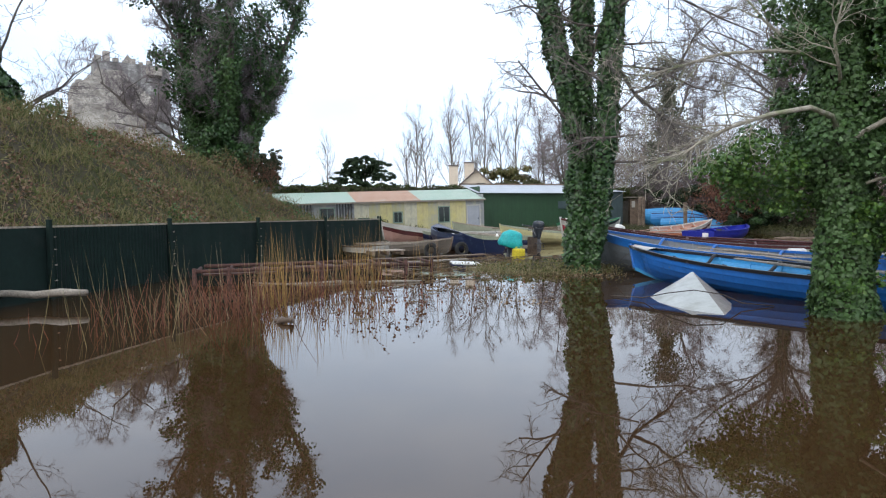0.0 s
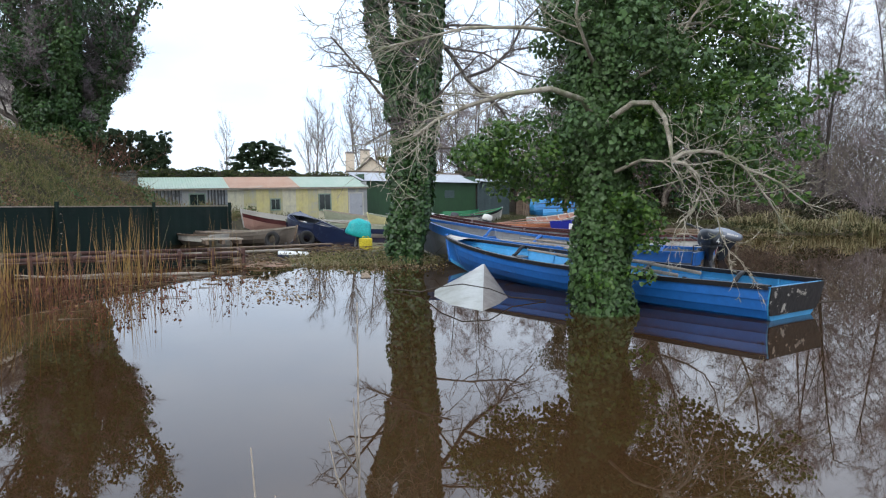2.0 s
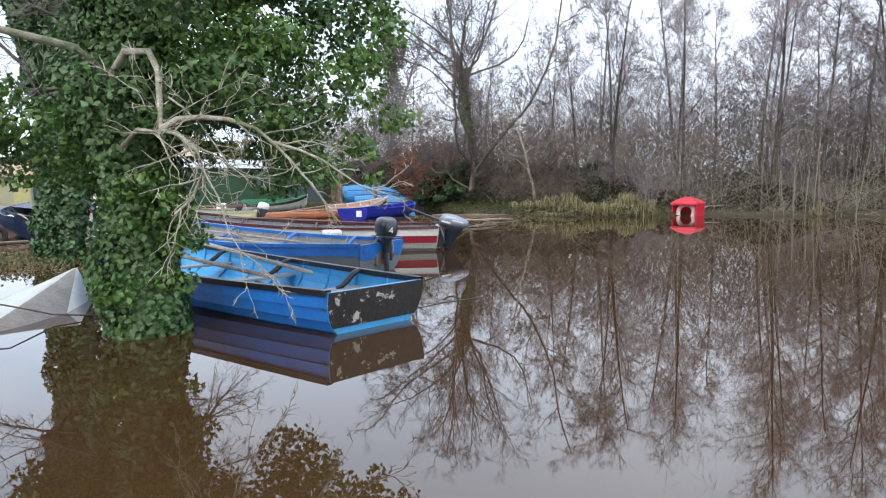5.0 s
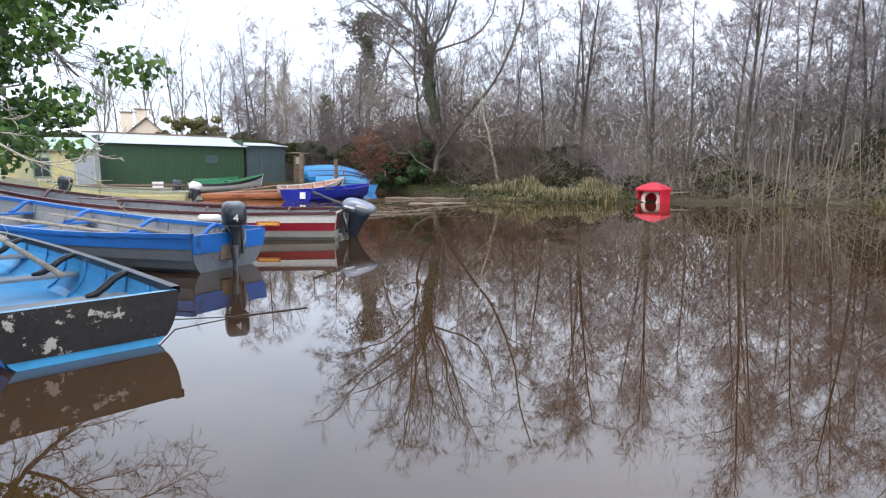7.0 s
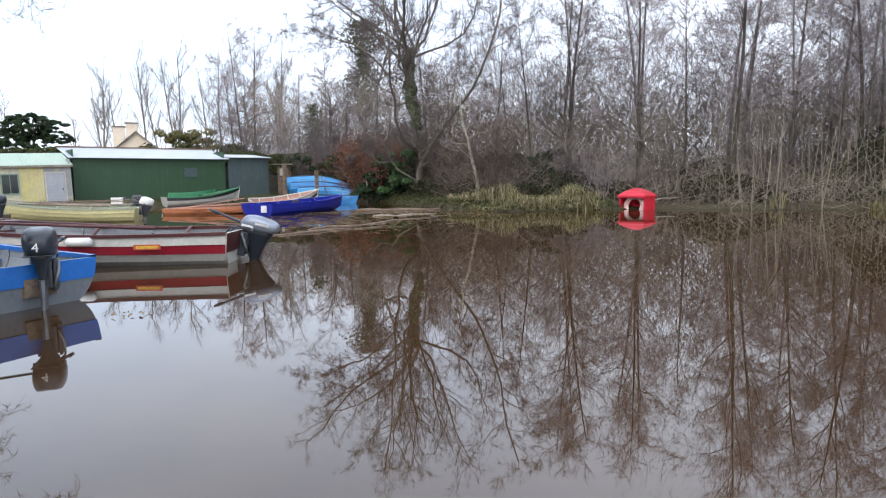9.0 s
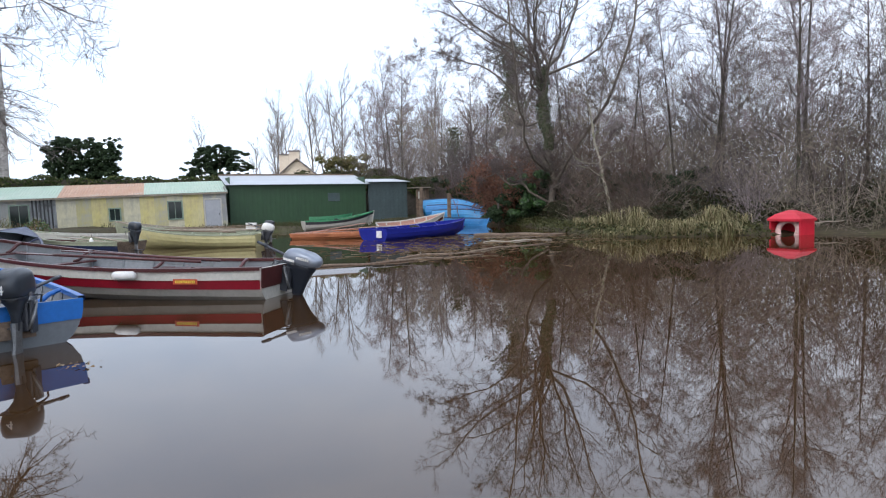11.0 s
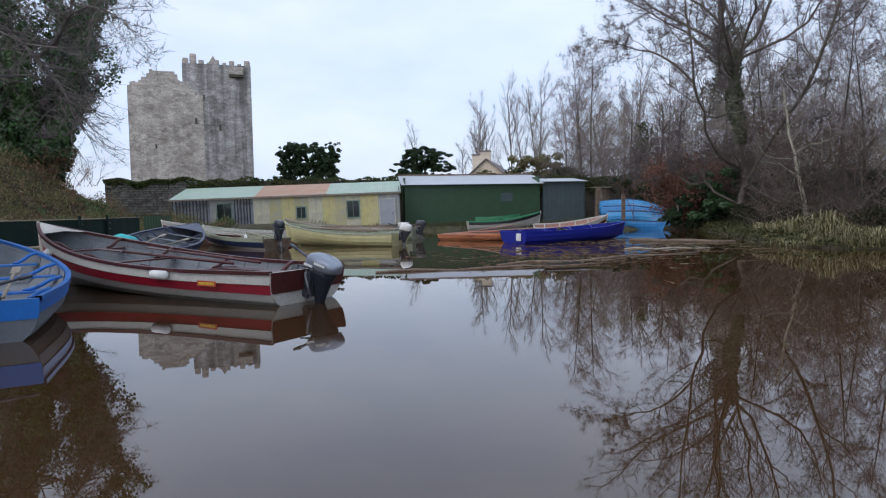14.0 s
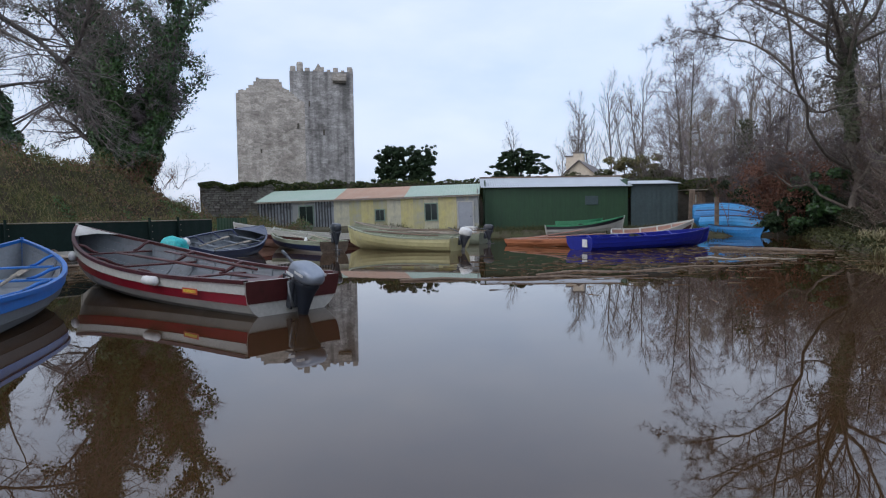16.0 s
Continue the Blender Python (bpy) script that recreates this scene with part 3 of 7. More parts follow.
def yellow_shed():
    L, dep, e = 13.66, 3.4, 1.85
    s = thing("shed", pose(-20.25, 34.75, 0.2, 0, -1.35, 28.3), "long low shed of faded yellow sheets with a mint roof", "shed")
    cuts = [(0, 1.1, "ribbed_sheet", 0.2, 0.035), (1.1, 2.22, "ribbed_sheet", 0.2, 0.035), (2.22, 3.6, "grey_sheet", 0.6, 0.004), (3.6, 4.8, "ribbed_sheet", 0.15, 0.016),
            (4.8, 5.75, "pale_yellow_sheet", 0.6, 0.006), (5.75, 6.5, "yellow_sheet", 0.6, 0.006), (6.5, 7.25, "bright_yellow_sheet", 0.6, 0.006), (7.25, 8.1, "yellow_sheet", 0.6, 0.006),
            (8.1, 8.95, "pale_yellow_sheet", 0.6, 0.006), (8.95, 9.7, "bright_yellow_sheet", 0.6, 0.006), (9.7, 10.4, "yellow_sheet", 0.6, 0.006), (10.4, 11.25, "pale_yellow_sheet", 0.6, 0.006),
            (11.25, 12.35, "bright_yellow_sheet", 0.6, 0.006), (12.35, 13.66, "grey_sheet", 0.6, 0.006)]
    for x0, x1, mt, pe, am in cuts:
        wall_sheet(s, x0, x1, -0.25, e, M[mt], pe, am)
    part("end_wall", box_bm(0.06, dep, e + 0.25, (0.03, dep / 2 + 0.05, (e - 0.25) / 2)), M["grey_sheet"], s)
    part("end_wall", box_bm(0.06, dep, e + 0.6, (L - 0.03, dep / 2 + 0.05, (e + 0.1) / 2)), M["grey_sheet"], s)
    part("back_wall", box_bm(L, 0.06, e + 0.9, (L / 2, dep, (e + 0.4) / 2)), M["grey_sheet"], s)
    for x0, x1, mt in ((-0.12, 2.5, "mint_roof"), (2.5, 4.9, "mint_roof"), (4.9, 7.1, "rust_roof"), (7.1, 9.2, "rust_roof"), (9.2, 11.5, "mint_roof"), (11.5, L + 0.1, "mint_roof")):
        roof_sheet(s, x0, x1, -0.18, e + 0.02, dep, e + 0.8, M[mt])
    # Dark strips added to the ribbed sheets, whose own shading leaves the stripes weak.
    for x in [0.06 + 0.2 * k for k in range(11)] + [3.7 + 0.18 * k for k in range(6)]:
        part("batten", box_bm(0.075, 0.03, e + 0.2, (x, -0.045, (e - 0.25) / 2), 0.006), M["rib_strip"], s)
    part("fascia", box_bm(L + 0.2, 0.03, 0.1, (L / 2, -0.15, e - 0.04)), M["grey_wood"], s)
    small_window(s, 2.65, 3.48, 0.35, 1.5)
    small_window(s, 7.4, 7.9, 0.5, 1.12)
    small_window(s, 10.45, 11.15, 0.42, 1.38)
    d = part("door", box_bm(0.86, 0.05, 1.62, (12.88, -0.04, 0.61), 0.01), M["door_grey"], s, "plain grey painted door")
    part("door_frame", box_bm(0.07, 0.08, 1.7, (12.41, -0.05, 0.63)), M["white"], s)
    part("door_frame", box_bm(0.07, 0.08, 1.7, (13.35, -0.05, 0.63)), M["white"], s)
    part("door_frame", box_bm(1.01, 0.08, 0.07, (12.88, -0.05, 1.46)), M["white"], s)
    part("handle", box_bm(0.04, 0.05, 0.12, (13.2, -0.08, 0.55)), M["motor_mid"], d)


def green_shed():
    L, dep, e = 8.95, 3.0, 2.6
    s = thing("shed", pose(-8.8, 43.0, 0.22, 0, 0, SHED_TURN), "long dark green painted shed with a pale metal roof", "shed")
    n = 8
    for i in range(n):
        wall_sheet(s, L * i / n, L * (i + 1) / n, -0.3, e, M["green_wall"], 0.3, 0.003)
    part("end_wall", box_bm(0.06, dep, e + 0.8, (0.03, dep / 2 + 0.05, (e + 0.2) / 2)), M["green_wall"], s)
    part("end_wall", box_bm(0.06, dep, e + 0.8, (L - 0.03, dep / 2 + 0.05, (e + 0.2) / 2)), M["green_wall"], s)
    part("back_wall", box_bm(L, 0.06, e + 0.8, (L / 2, dep, (e + 0.2) / 2)), M["green_wall"], s)
    for i in range(5):
        roof_sheet(s, -0.25 + (L + 0.5) * i / 5, -0.25 + (L + 0.5) * (i + 1) / 5, -0.25, e + 0.02, dep + 0.1, e + 0.75, M["white_roof"])
    part("ridge_board", box_bm(L + 0.5, 0.05, 0.14, (L / 2, dep + 0.12, e + 0.78)), M["old_wood"], s)
    part("shutter", box_bm(0.8, 0.04, 0.55, (6.7, -0.03, 1.75), 0.01), M["slate_wall"], s, "faded blue-green window shutter")
    a = thing("shed", pose(-1.0, 47.9, 0.25, 0, 0, SHED_TURN), "small blue-grey sheet metal lean-to shed", "shed")
    for i in range(3):
        wall_sheet(a, 2.9 * i / 3, 2.9 * (i + 1) / 3, -0.3, 2.7, M["slate_wall"], 0.3, 0.004)
    part("end_wall", box_bm(0.06, 3, 2.9, (2.87, 1.55, 1.25)), M["slate_wall"], a)
    roof_sheet(a, -0.05, 3.1, -0.2, 2.72, 3.1, 3.05, M["white_roof"])
    h = thing("hut", pose(2.05, 49.9, 0.25, 0, 0, SHED_TURN), "narrow weathered wooden store beside the shed", "hut")
    for i in range(5):
        part("plank", box_bm(0.19, 0.03, 2.3, (0.1 + i * 0.2, 0, 1.0)), M["old_wood"], h)
    part("side_wall", box_bm(0.04, 1.6, 2.4, (1.0, 0.8, 1.0)), M["old_wood"], h)
    part("notice", box_bm(0.3, 0.02, 0.5, (0.3, -0.03, 1.75)), M["white"], h, "pale blank notice")
    part("roof", box_bm(1.3, 1.9, 0.05, (0.45, 0.7, 2.3)), M["grey_wood"], h)


def posts():
    for x, y, hh in ((2.6, 48.3, 2.2), (2.75, 47.0, 2.3), (5.0, 42.6, 1.9)):
        p = thing("post", pose(x, y, land(x, y) - 0.1, 0, random.uniform(-2, 2), 20), "upright weathered timber post in the bank", "post", "timber posts")
        part("shaft", box_bm(0.2, 0.2, hh, (0, 0, hh / 2), 0.03), M["old_wood"], p)


def leaf_cloud(P, N, size, rng, fold=0.25):
    """Small folded leaves at points P that face about N."""
    n = len(P)
    N = N / (np.linalg.norm(N, axis=1)[:, None] + 1e-9)
    r = rng.normal(size=(n, 3))
    s = np.cross(N, r)
    s /= np.linalg.norm(s, axis=1)[:, None] + 1e-9
    t = np.cross(N, s)
    z = size * rng.uniform(0.6, 1.3, (n, 1))
    tip, root = P + t * z * 0.7, P - t * z * 0.55
    left = P + s * z * 0.5 - N * z * fold
    right = P - s * z * 0.5 - N * z * fold
    V = np.stack([root, left, tip, right], 1).reshape(-1, 3)
    k = np.arange(n)[:, None] * 4
    F = np.concatenate([k + [0, 1, 2], k + [0, 2, 3]], 0)
    return V, F


def mesh_np(name, V, F, material, parent=None, label="", m=None):
    me = bpy.data.meshes.new(name)
    V, F = np.asarray(V, dtype=np.float32), np.asarray(F, dtype=np.int32)
    k = F.shape[1]
    me.vertices.add(len(V))
    me.vertices.foreach_set("co", V.ravel())
    me.loops.add(F.size)
    me.loops.foreach_set("vertex_index", F.ravel())
    me.polygons.add(len(F))
    me.polygons.foreach_set("loop_start", np.arange(len(F), dtype=np.int32) * k)
    me.polygons.foreach_set("loop_total", np.full(len(F), k, dtype=np.int32))
    me.update(calc_edges=True)
    me.validate()
    me.materials.append(material)
    ob = place(new(name, me), parent)
    if m is not None:
        ob.matrix_basis = m
    if label:
        tagged(ob, label)
    return ob


def stone_wall():
    """Old boundary wall behind the sheds, with ivy along its top."""
    rng = np.random.default_rng(5)
    a = Vector((-26.3, 35.05, 0))
    w = thing("stone_wall", pose(a.x, a.y, 0.3, 0, 0, 35.2), "old grey rubble stone wall with ivy along its top", "wall", kind="structure")
    L, H = 48.0, 3.05
    part("core", box_bm(L, 0.45, H, (L / 2, 0.3, H / 2)), M["mortar"], w)
    bm0 = []
    for k in range(5):
        bm = box_bm(1, 1, 1, bevel=0.12)
        for v in bm.verts:
            v.co += Vector(rng.normal(0, 0.035, 3))
        me = bpy.data.meshes.new("stone")
        bm.to_mesh(me)
        bm.free()
        me.materials.append(M["rubble"])
        bm0.append(me)
    z, count = 0.9, 0
    while z < H:
        h = rng.uniform(0.1, 0.22)
        x = rng.uniform(0, 0.3)
        while x < 5.6:
            l = rng.uniform(0.14, 0.46)
            if count < 330:
                o = place(new("stone", bm0[count % 5]), w)
                o.matrix_basis = Matrix.LocRotScale((x + l / 2, 0.06, z + h / 2), Euler((0, rng.normal(0, 0.07), 0)), (l * rng.uniform(0.8, 0.98), 0.24, h * rng.uniform(0.75, 1.0)))
                count += 1
            x += l
        z += h
    n = 17000
    x = rng.uniform(0, L, n)
    hang = np.where(x > 5.0, 1.3, 0.35) * (0.6 + 0.6 * np.sin(x * 1.3 + np.sin(x * 0.7) * 2) ** 2)
    u = rng.uniform(0, 1, n) ** 1.4
    top = H + 0.12 + 0.16 * np.sin(x * 0.9) * np.sin(x * 2.3)
    top = top + np.where(x > 36, 0.7 * np.sin((x - 36) * 0.5) ** 2, 0)
    P = np.stack([x, rng.uniform(-0.15, 0.6, n) * (u < 0.3) - 0.06 - rng.uniform(0, 0.12, n), top - u * hang], 1)
    N = rng.normal(size=(n, 3)) * 0.7 + (0, -0.6, 0.5)
    V, F = leaf_cloud(P, N, 0.13, rng)
    mesh_np("ivy", V, F, M["moss"], w, "trailing ivy and moss")


def tower():
    """Ruined tower house: a lower broken block in front of a taller battlemented one."""
    rng = np.random.default_rng(11)
    t = thing("castle_tower", pose(0, 0, 0), "ruined grey limestone tower house with broken battlements", "castle")

    def block(name, a, b, depth, z0, top, step):
        """Masonry columns from plan corner a to b, depth behind, each as high as top(u)."""
        a, b = Vector(a), Vector(b)
        run = (b - a).length
        along = (b - a) / run
        back = Vector((-along.y, along.x))
        n = int(run / step)
        V, F = [], []
        for i in range(n):
            u0, u1 = i / n, (i + 1) / n
            h = top((u0 + u1) / 2)
            bulge = 0.0
            p, q = a + along * run * u0 - back * bulge, a + along * run * u1 - back * bulge
            r, w = q + back * depth, p + back * depth
            k = len(V)
            V += [(*c, z) for z in (z0, h) for c in (p, q, r, w)]
            F += [(k, k + 1, k + 5, k + 4), (k + 1, k + 2, k + 6, k + 5), (k + 2, k + 3, k + 7, k + 6), (k + 3, k, k + 4, k + 7), (k + 4, k + 5, k + 6, k + 7)]
        ob = link_mesh(name, V, F, M["stone" if name == "low_block" else "streaked_stone"], t)
        bm = bmesh.new()
        bm.from_mesh(ob.data)
        bmesh.ops.remove_doubles(bm, verts=bm.verts, dist=0.001)
        bm.to_mesh(ob.data)
        bm.free()
        return ob, a, along, back, run

    def broken(u):
        h = 18.6 + 1.5 * ramp01(0.0, 0.22, u) + 0.9 * ramp01(0.25, 0.33, u) - 1.3 * ramp01(0.62, 0.7, u) - 1.9 * ramp01(0.7, 1, u)
        return h + 0.25 * math.floor(3 * noise.noise((u * 9, 1, 0)) + 0.5)

    _, a, along, back, run = block("low_block", (-65.5, 71.0), (-58.56, 77.84), 9, 0, broken, 0.35)
    for u, z, w, h in ((0.9, 14.2, 0.3, 0.8), (0.35, 10.5, 0.22, 0.6)):
        c = a + along * run * u - back * 0.02
        part("window_slit", box_bm(w, 0.2, h), M["mortar"], t, m=pose(c.x, c.y, z, 0, 0, 44.5))
    _, a, along, back, run = block("tall_block", (-90.9, 106.4), (-81.1, 115.4), 11, 0, lambda u: 31.3, 0.5)
    turn = math.degrees(math.atan2(along.y, along.x))
    n = 9
    for i in range(n):
        u = (i + 0.5) / n
        h = (1.1, 0.4, 0.8, 0.4, 1.0, 0.5, 0.9, 0.4, 1.1)[i]
        for depth in (0.35, 10.6):
            c = a + along * run * u + back * depth
            part("merlon", box_bm(1.05 if i % 2 == 0 else 0.75, 0.7, h, (0, 0, h / 2), 0.06), M["stone"], t, m=pose(c.x, c.y, 31.25, 0, 0, turn))
    for i in range(6):
        for u in (0.4 / run, 1 - 0.4 / run):
            c = a + along * run * u + back * (1.4 + i * 1.6)
            part("merlon", box_bm(0.7, 0.95, 1.0, (0, 0, 0.5), 0.06), M["stone"], t, m=pose(c.x, c.y, 31.25, 0, 0, turn))
    c = a + along * run * 0.16 + back * 1.0
    part("turret", box_bm(1.3, 1.3, 2.2, (0, 0, 1.1), 0.35), M["stone"], t, m=pose(c.x, c.y, 31.2, 0, 0, turn))
    bm = bmesh.new()
    vs = [bm.verts.new(v) for v in ((-1.3, 0, 0), (1.3, 0, 0), (0, 0, 2.3), (-1.3, 0.6, 0), (1.3, 0.6, 0), (0, 0.6, 2.3))]
    for f in ((0, 1, 2), (5, 4, 3), (0, 3, 4, 1), (1, 4, 5, 2), (2, 5, 3, 0)):
        bm.faces.new([vs[k] for k in f])
    c = a + along * run * 0.45 + back * 2
    part("gable", bm, M["stone"], t, m=pose(c.x, c.y, 31.2, 0, 0, turn))
    c = a + along * run * 0.78 - back * 0.35
    part("machicolation", box_bm(2.9, 0.7, 1.5, (0, 0, 0), 0.05), M["stone"], t, m=pose(c.x, c.y, 30.1, 0, 0, turn))
    # Dark box standing in for the shade below the machicolation.
    part("shadow_gap", box_bm(2.6, 0.5, 0.5, (0, 0, 0)), M["mortar"], t, m=pose(c.x, c.y, 29.1, 0, 0, turn))
    for u, z, w, h in ((0.52, 18.5, 0.4, 1.2), (0.3, 24.5, 0.3, 1.1)):
        c = a + along * run * u - back * 0.02
        part("window_slit", box_bm(w, 0.25, h), M["mortar"], t, m=pose(c.x, c.y, z, 0, 0, turn))


def house():
    h = thing("house", pose(-13.0, 70.1, 0.6, 0, 0, 12), "cream rendered cottage with a steep gable and two chimneys", "house")
    w, dep, e, r = 4.6, 12.0, 3.7, 5.7
    bm = bmesh.new()
    pts = [(-w / 2, 0), (w / 2, 0), (w / 2, e), (0, r), (-w / 2, e)]
    f = [bm.verts.new((x, 0, z)) for x, z in pts]
    b = [bm.verts.new((x, dep, z)) for x, z in pts]
    bm.faces.new(f)
    bm.faces.new(b[::-1])
    for i in range(5):
        bm.faces.new((f[i], b[i], b[(i + 1) % 5], f[(i + 1) % 5]))
    part("wall", bm, M["render"], h)
    for sx in (-1, 1):
        bm = bmesh.new()
        q = [(0, -0.3, r + 0.12), (sx * (w / 2 + 0.35), -0.3, e - 0.18), (sx * (w / 2 + 0.35), dep, e - 0.18), (0, dep, r + 0.12)]
        lo, hi = [bm.verts.new((x, y, z - 0.1)) for x, y, z in q], [bm.verts.new(v) for v in q]
        bm.faces.new(hi)
        bm.faces.new(lo[::-1])
        for i in range(4):
            bm.faces.new((lo[i], lo[(i + 1) % 4], hi[(i + 1) % 4], hi[i]))
        bmesh.ops.recalc_face_normals(bm, faces=bm.faces)
        part("roof", bm, M["slates"], h)
    win = part("window", box_bm(1.0, 0.1, 0.75, (0.55, -0.02, 3.9)), M["glass"], h)
    part("sill", box_bm(1.2, 0.2, 0.08, (0.55, -0.05, 3.48)), M["white"], win)
    part("bar", box_bm(0.06, 0.12, 0.75, (0.55, -0.04, 3.9)), M["white"], win)
    for x, y, top in ((-0.6, 3.8, 6.85), (-2.3, 9.0, 6.9)):
        ch = part("chimney", box_bm(1.1, 0.8, top - 4.2, (x, y, (top + 4.2) / 2), 0.03), M["render"], h)
        part("chimney_cap", box_bm(1.25, 0.95, 0.16, (x, y, top)), M["slates"], ch)


yellow_shed()
green_shed()
posts()
tower()
house()


# ---- fence ----
def fence():
    """Dark sheet-metal fence along the water."""
    rng = random.Random(3)
    f = thing("fence", pose(0, 0, 0), "dark green corrugated sheet metal fence along the flooded bank", "fence")
    pts = [(-10.1, 0.5), (-10.35, 3.2), (-10.55, 6.05), (-10.5, 9.15), (-10.2, 12.4), (-9.8, 16.0), (-9.35, 20.3), (-9.9, 21.8), (-10.8, 24.0)]
    for k, ((x0, y0), (x1, y1)) in enumerate(zip(pts, pts[1:])):
        L = math.hypot(x1 - x0, y1 - y0)
        ang = math.degrees(math.atan2(y1 - y0, x1 - x0))
        ridged = k in (2,)
        V, F = corrugated(L, 1.75, 0.09 if ridged else 0.6, 0.016 if ridged else 0.006)
        link_mesh("sheet", V, F, M["fence"], f, m=pose(x0, y0, -0.6 + rng.uniform(-0.01, 0.01), 0, 0, ang))
        V, F = corrugated(L, 0.03, 0.09, 0.016, thick=0.03)
        link_mesh("cap_strip", V, F, M["grey_wood"], f, m=pose(x0, y0, 1.152, 0, 0, ang))
        part("post", box_bm(0.07, 0.07, 1.9, (0, 0, 0.33), 0.01), M["fence"], f, m=pose(x0 + 0.07, y0 - 0.02, 0, 0, 0, ang))
        for z in (0.3, 0.55, 0.8, 1.0):
            part("bolt", box_bm(0.02, 0.03, 0.02), M["grey_wood"], f, m=pose(x0 + 0.11, y0 + 0.05, z))


fence()
stone_wall()


# ---- boats ----
def hull_curves(L, B, free, bow_up, draft, tw):
    """Half breadth, sheer height and keel height along s (0 stern, 1 bow)."""
    def half(s):
        if s < 0.42:
            return B / 2 * (tw + (1 - tw) * math.sin(s / 0.42 * math.pi / 2))
        return B / 2 * (1 - ((s - 0.42) / 0.58) ** 2.3) + 0.012

    def sheer(s):
        return free + bow_up * max(0.0, s - 0.15) ** 2 / 0.7225 + 0.03 * (1 - s) ** 2

    def keel(s):
        return -draft + (sheer(1) + draft) * 0.0 + draft * 0.9 * s ** 5 + 0.25 * max(0, s - 0.86) / 0.14 * sheer(1)
    return half, sheer, keel


def section(half, sheer, keel, s, u, L):
    """A point of the skin: u from 0 at the keel to 1 at the gunwale."""
    b, zk, zg = half(s), keel(s), sheer(s)
    full = 1 - 0.35 * s ** 2
    y = b * (1 - (1 - u) ** (1.9 + 0.6 * full)) if s < 0.9 else b * u ** 0.8
    z = zk + (zg - zk) * u ** (1.0 + 0.75 * (1 - s))
    x = L * s + 0.16 * max(0, s - 0.75) * 4 * (u - 0.6) * 0.8 - 0.10 * (1 - u) * (1 - min(1, s * 8)) * 0 - 0.12 * (u - 0.4) * max(0, 1 - s * 10)
    return x, y, z


def boat(m, L=5.6, B=1.65, free=0.42, bow_up=0.5, draft=0.14, tw=0.8, scheme=(), gunwale="blue", inside="inner_grey", transom="blue",
         thwart="blue", label="", group="boats on the flood", deck=None, deck_from=0.8, thwarts=(0.14, 0.36, 0.58, 0.76), stem="blue", floor=True, transom_band=None, band_u=0.6, ribs=True):
    """A clinker-built open lake boat: scheme names the paint of each strake from keel to gunwale."""
    bt = thing("rowing_boat", m, label, "boat", group)
    half, sheer, keel = hull_curves(L, B, free, bow_up, draft, tw)
    n, st = len(scheme), 22
    S = [1 - (1 - i / (st - 1)) ** 1.15 for i in range(st)]
    for side in (-1, 1):
        for k, paint_name in enumerate(scheme):
            u0, u1 = k / n, (k + 1) / n
            V, F = [], []
            for s in S:
                x0, y0, z0 = section(half, sheer, keel, s, u0, L)
                x1, y1, z1 = section(half, sheer, keel, s, min(1, u1 + 0.02), L)
                lap = 0.014 * min(1, (1 - s) * 12)
                inn = min(0.016, y0 * 0.5 + 0.001), min(0.016, y1 * 0.5)
                V += [(x0, side * (y0 + lap), z0 - 0.004), (x1, side * y1, z1), (x1, side * max(0, y1 - inn[1]), z1), (x0, side * max(0, y0 + lap - inn[0] - 0.006), z0)]
            for i in range(st - 1):
                a, b = 4 * i, 4 * i + 4
                for j in range(4):
                    f = (a + j, a + (j + 1) % 4, b + (j + 1) % 4, b + j)
                    F.append(f if side < 0 else f[::-1])
            ob = link_mesh("strake", V, F, M[paint_name], bt)
            if inside:
                ob.data.materials.append(M[inside])
                for f in ob.data.polygons:
                    if f.index % 4 == 2:
                        f.material_index = 1
        line = []
        for s in S:
            x, y, z = section(half, sheer, keel, s, 1, L)
            line.append((x, side * y, z))
        V, F = [], []
        for (x, y, z) in line:
            o = 0.03
            V += [(x, y + o * side, z - 0.03), (x, y + o * side, z + 0.022), (x, y - 0.035 * side, z + 0.022), (x, y - 0.035 * side, z - 0.03)]
        for i in range(st - 1):
            a, b = 4 * i, 4 * i + 4
            for j in range(4):
                f = (a + j, a + (j + 1) % 4, b + (j + 1) % 4, b + j)
                F.append(f if side < 0 else f[::-1])
        link_mesh("gunwale", V, F, M[gunwale], bt)
    # transom
    bm = bmesh.new()
    ring = [section(half, sheer, keel, 0, k / 12, L) for k in range(13)]
    outer = [(x, -y, z) for x, y, z in reversed(ring)] + [(x, y, z) for x, y, z in ring[1:]]
    fa = [bm.verts.new((x - 0.02, y, z + 0.0)) for x, y, z in outer]
    fb = [bm.verts.new((x + 0.03, y, z + 0.0)) for x, y, z in outer]
    bm.faces.new(fa)
    bm.faces.new(fb[::-1])
    for i in range(len(fa)):
        j = (i + 1) % len(fa)
        bm.faces.new((fa[j], fa[i], fb[i], fb[j]))
    bmesh.ops.recalc_face_normals(bm, faces=bm.faces)
    tr = part("transom", bm, M[transom], bt)
    if transom_band:
        bm = bmesh.new()
        ups = [section(half, sheer, keel, 0, band_u + (1 - band_u) * k / 8, L) for k in range(9)]
        rim = [(x, -y * 1.004, z) for x, y, z in reversed(ups)] + [(x, y * 1.004, z) for x, y, z in ups]
        fa = [bm.verts.new((x - 0.032, y, z)) for x, y, z in rim]
        fb = [bm.verts.new((x - 0.016, y, z)) for x, y, z in rim]
        bm.faces.new(fa)
        bm.faces.new(fb[::-1])
        for i in range(len(fa)):
            k = (i + 1) % len(fa)
            bm.faces.new((fa[k], fa[i], fb[i], fb[k]))
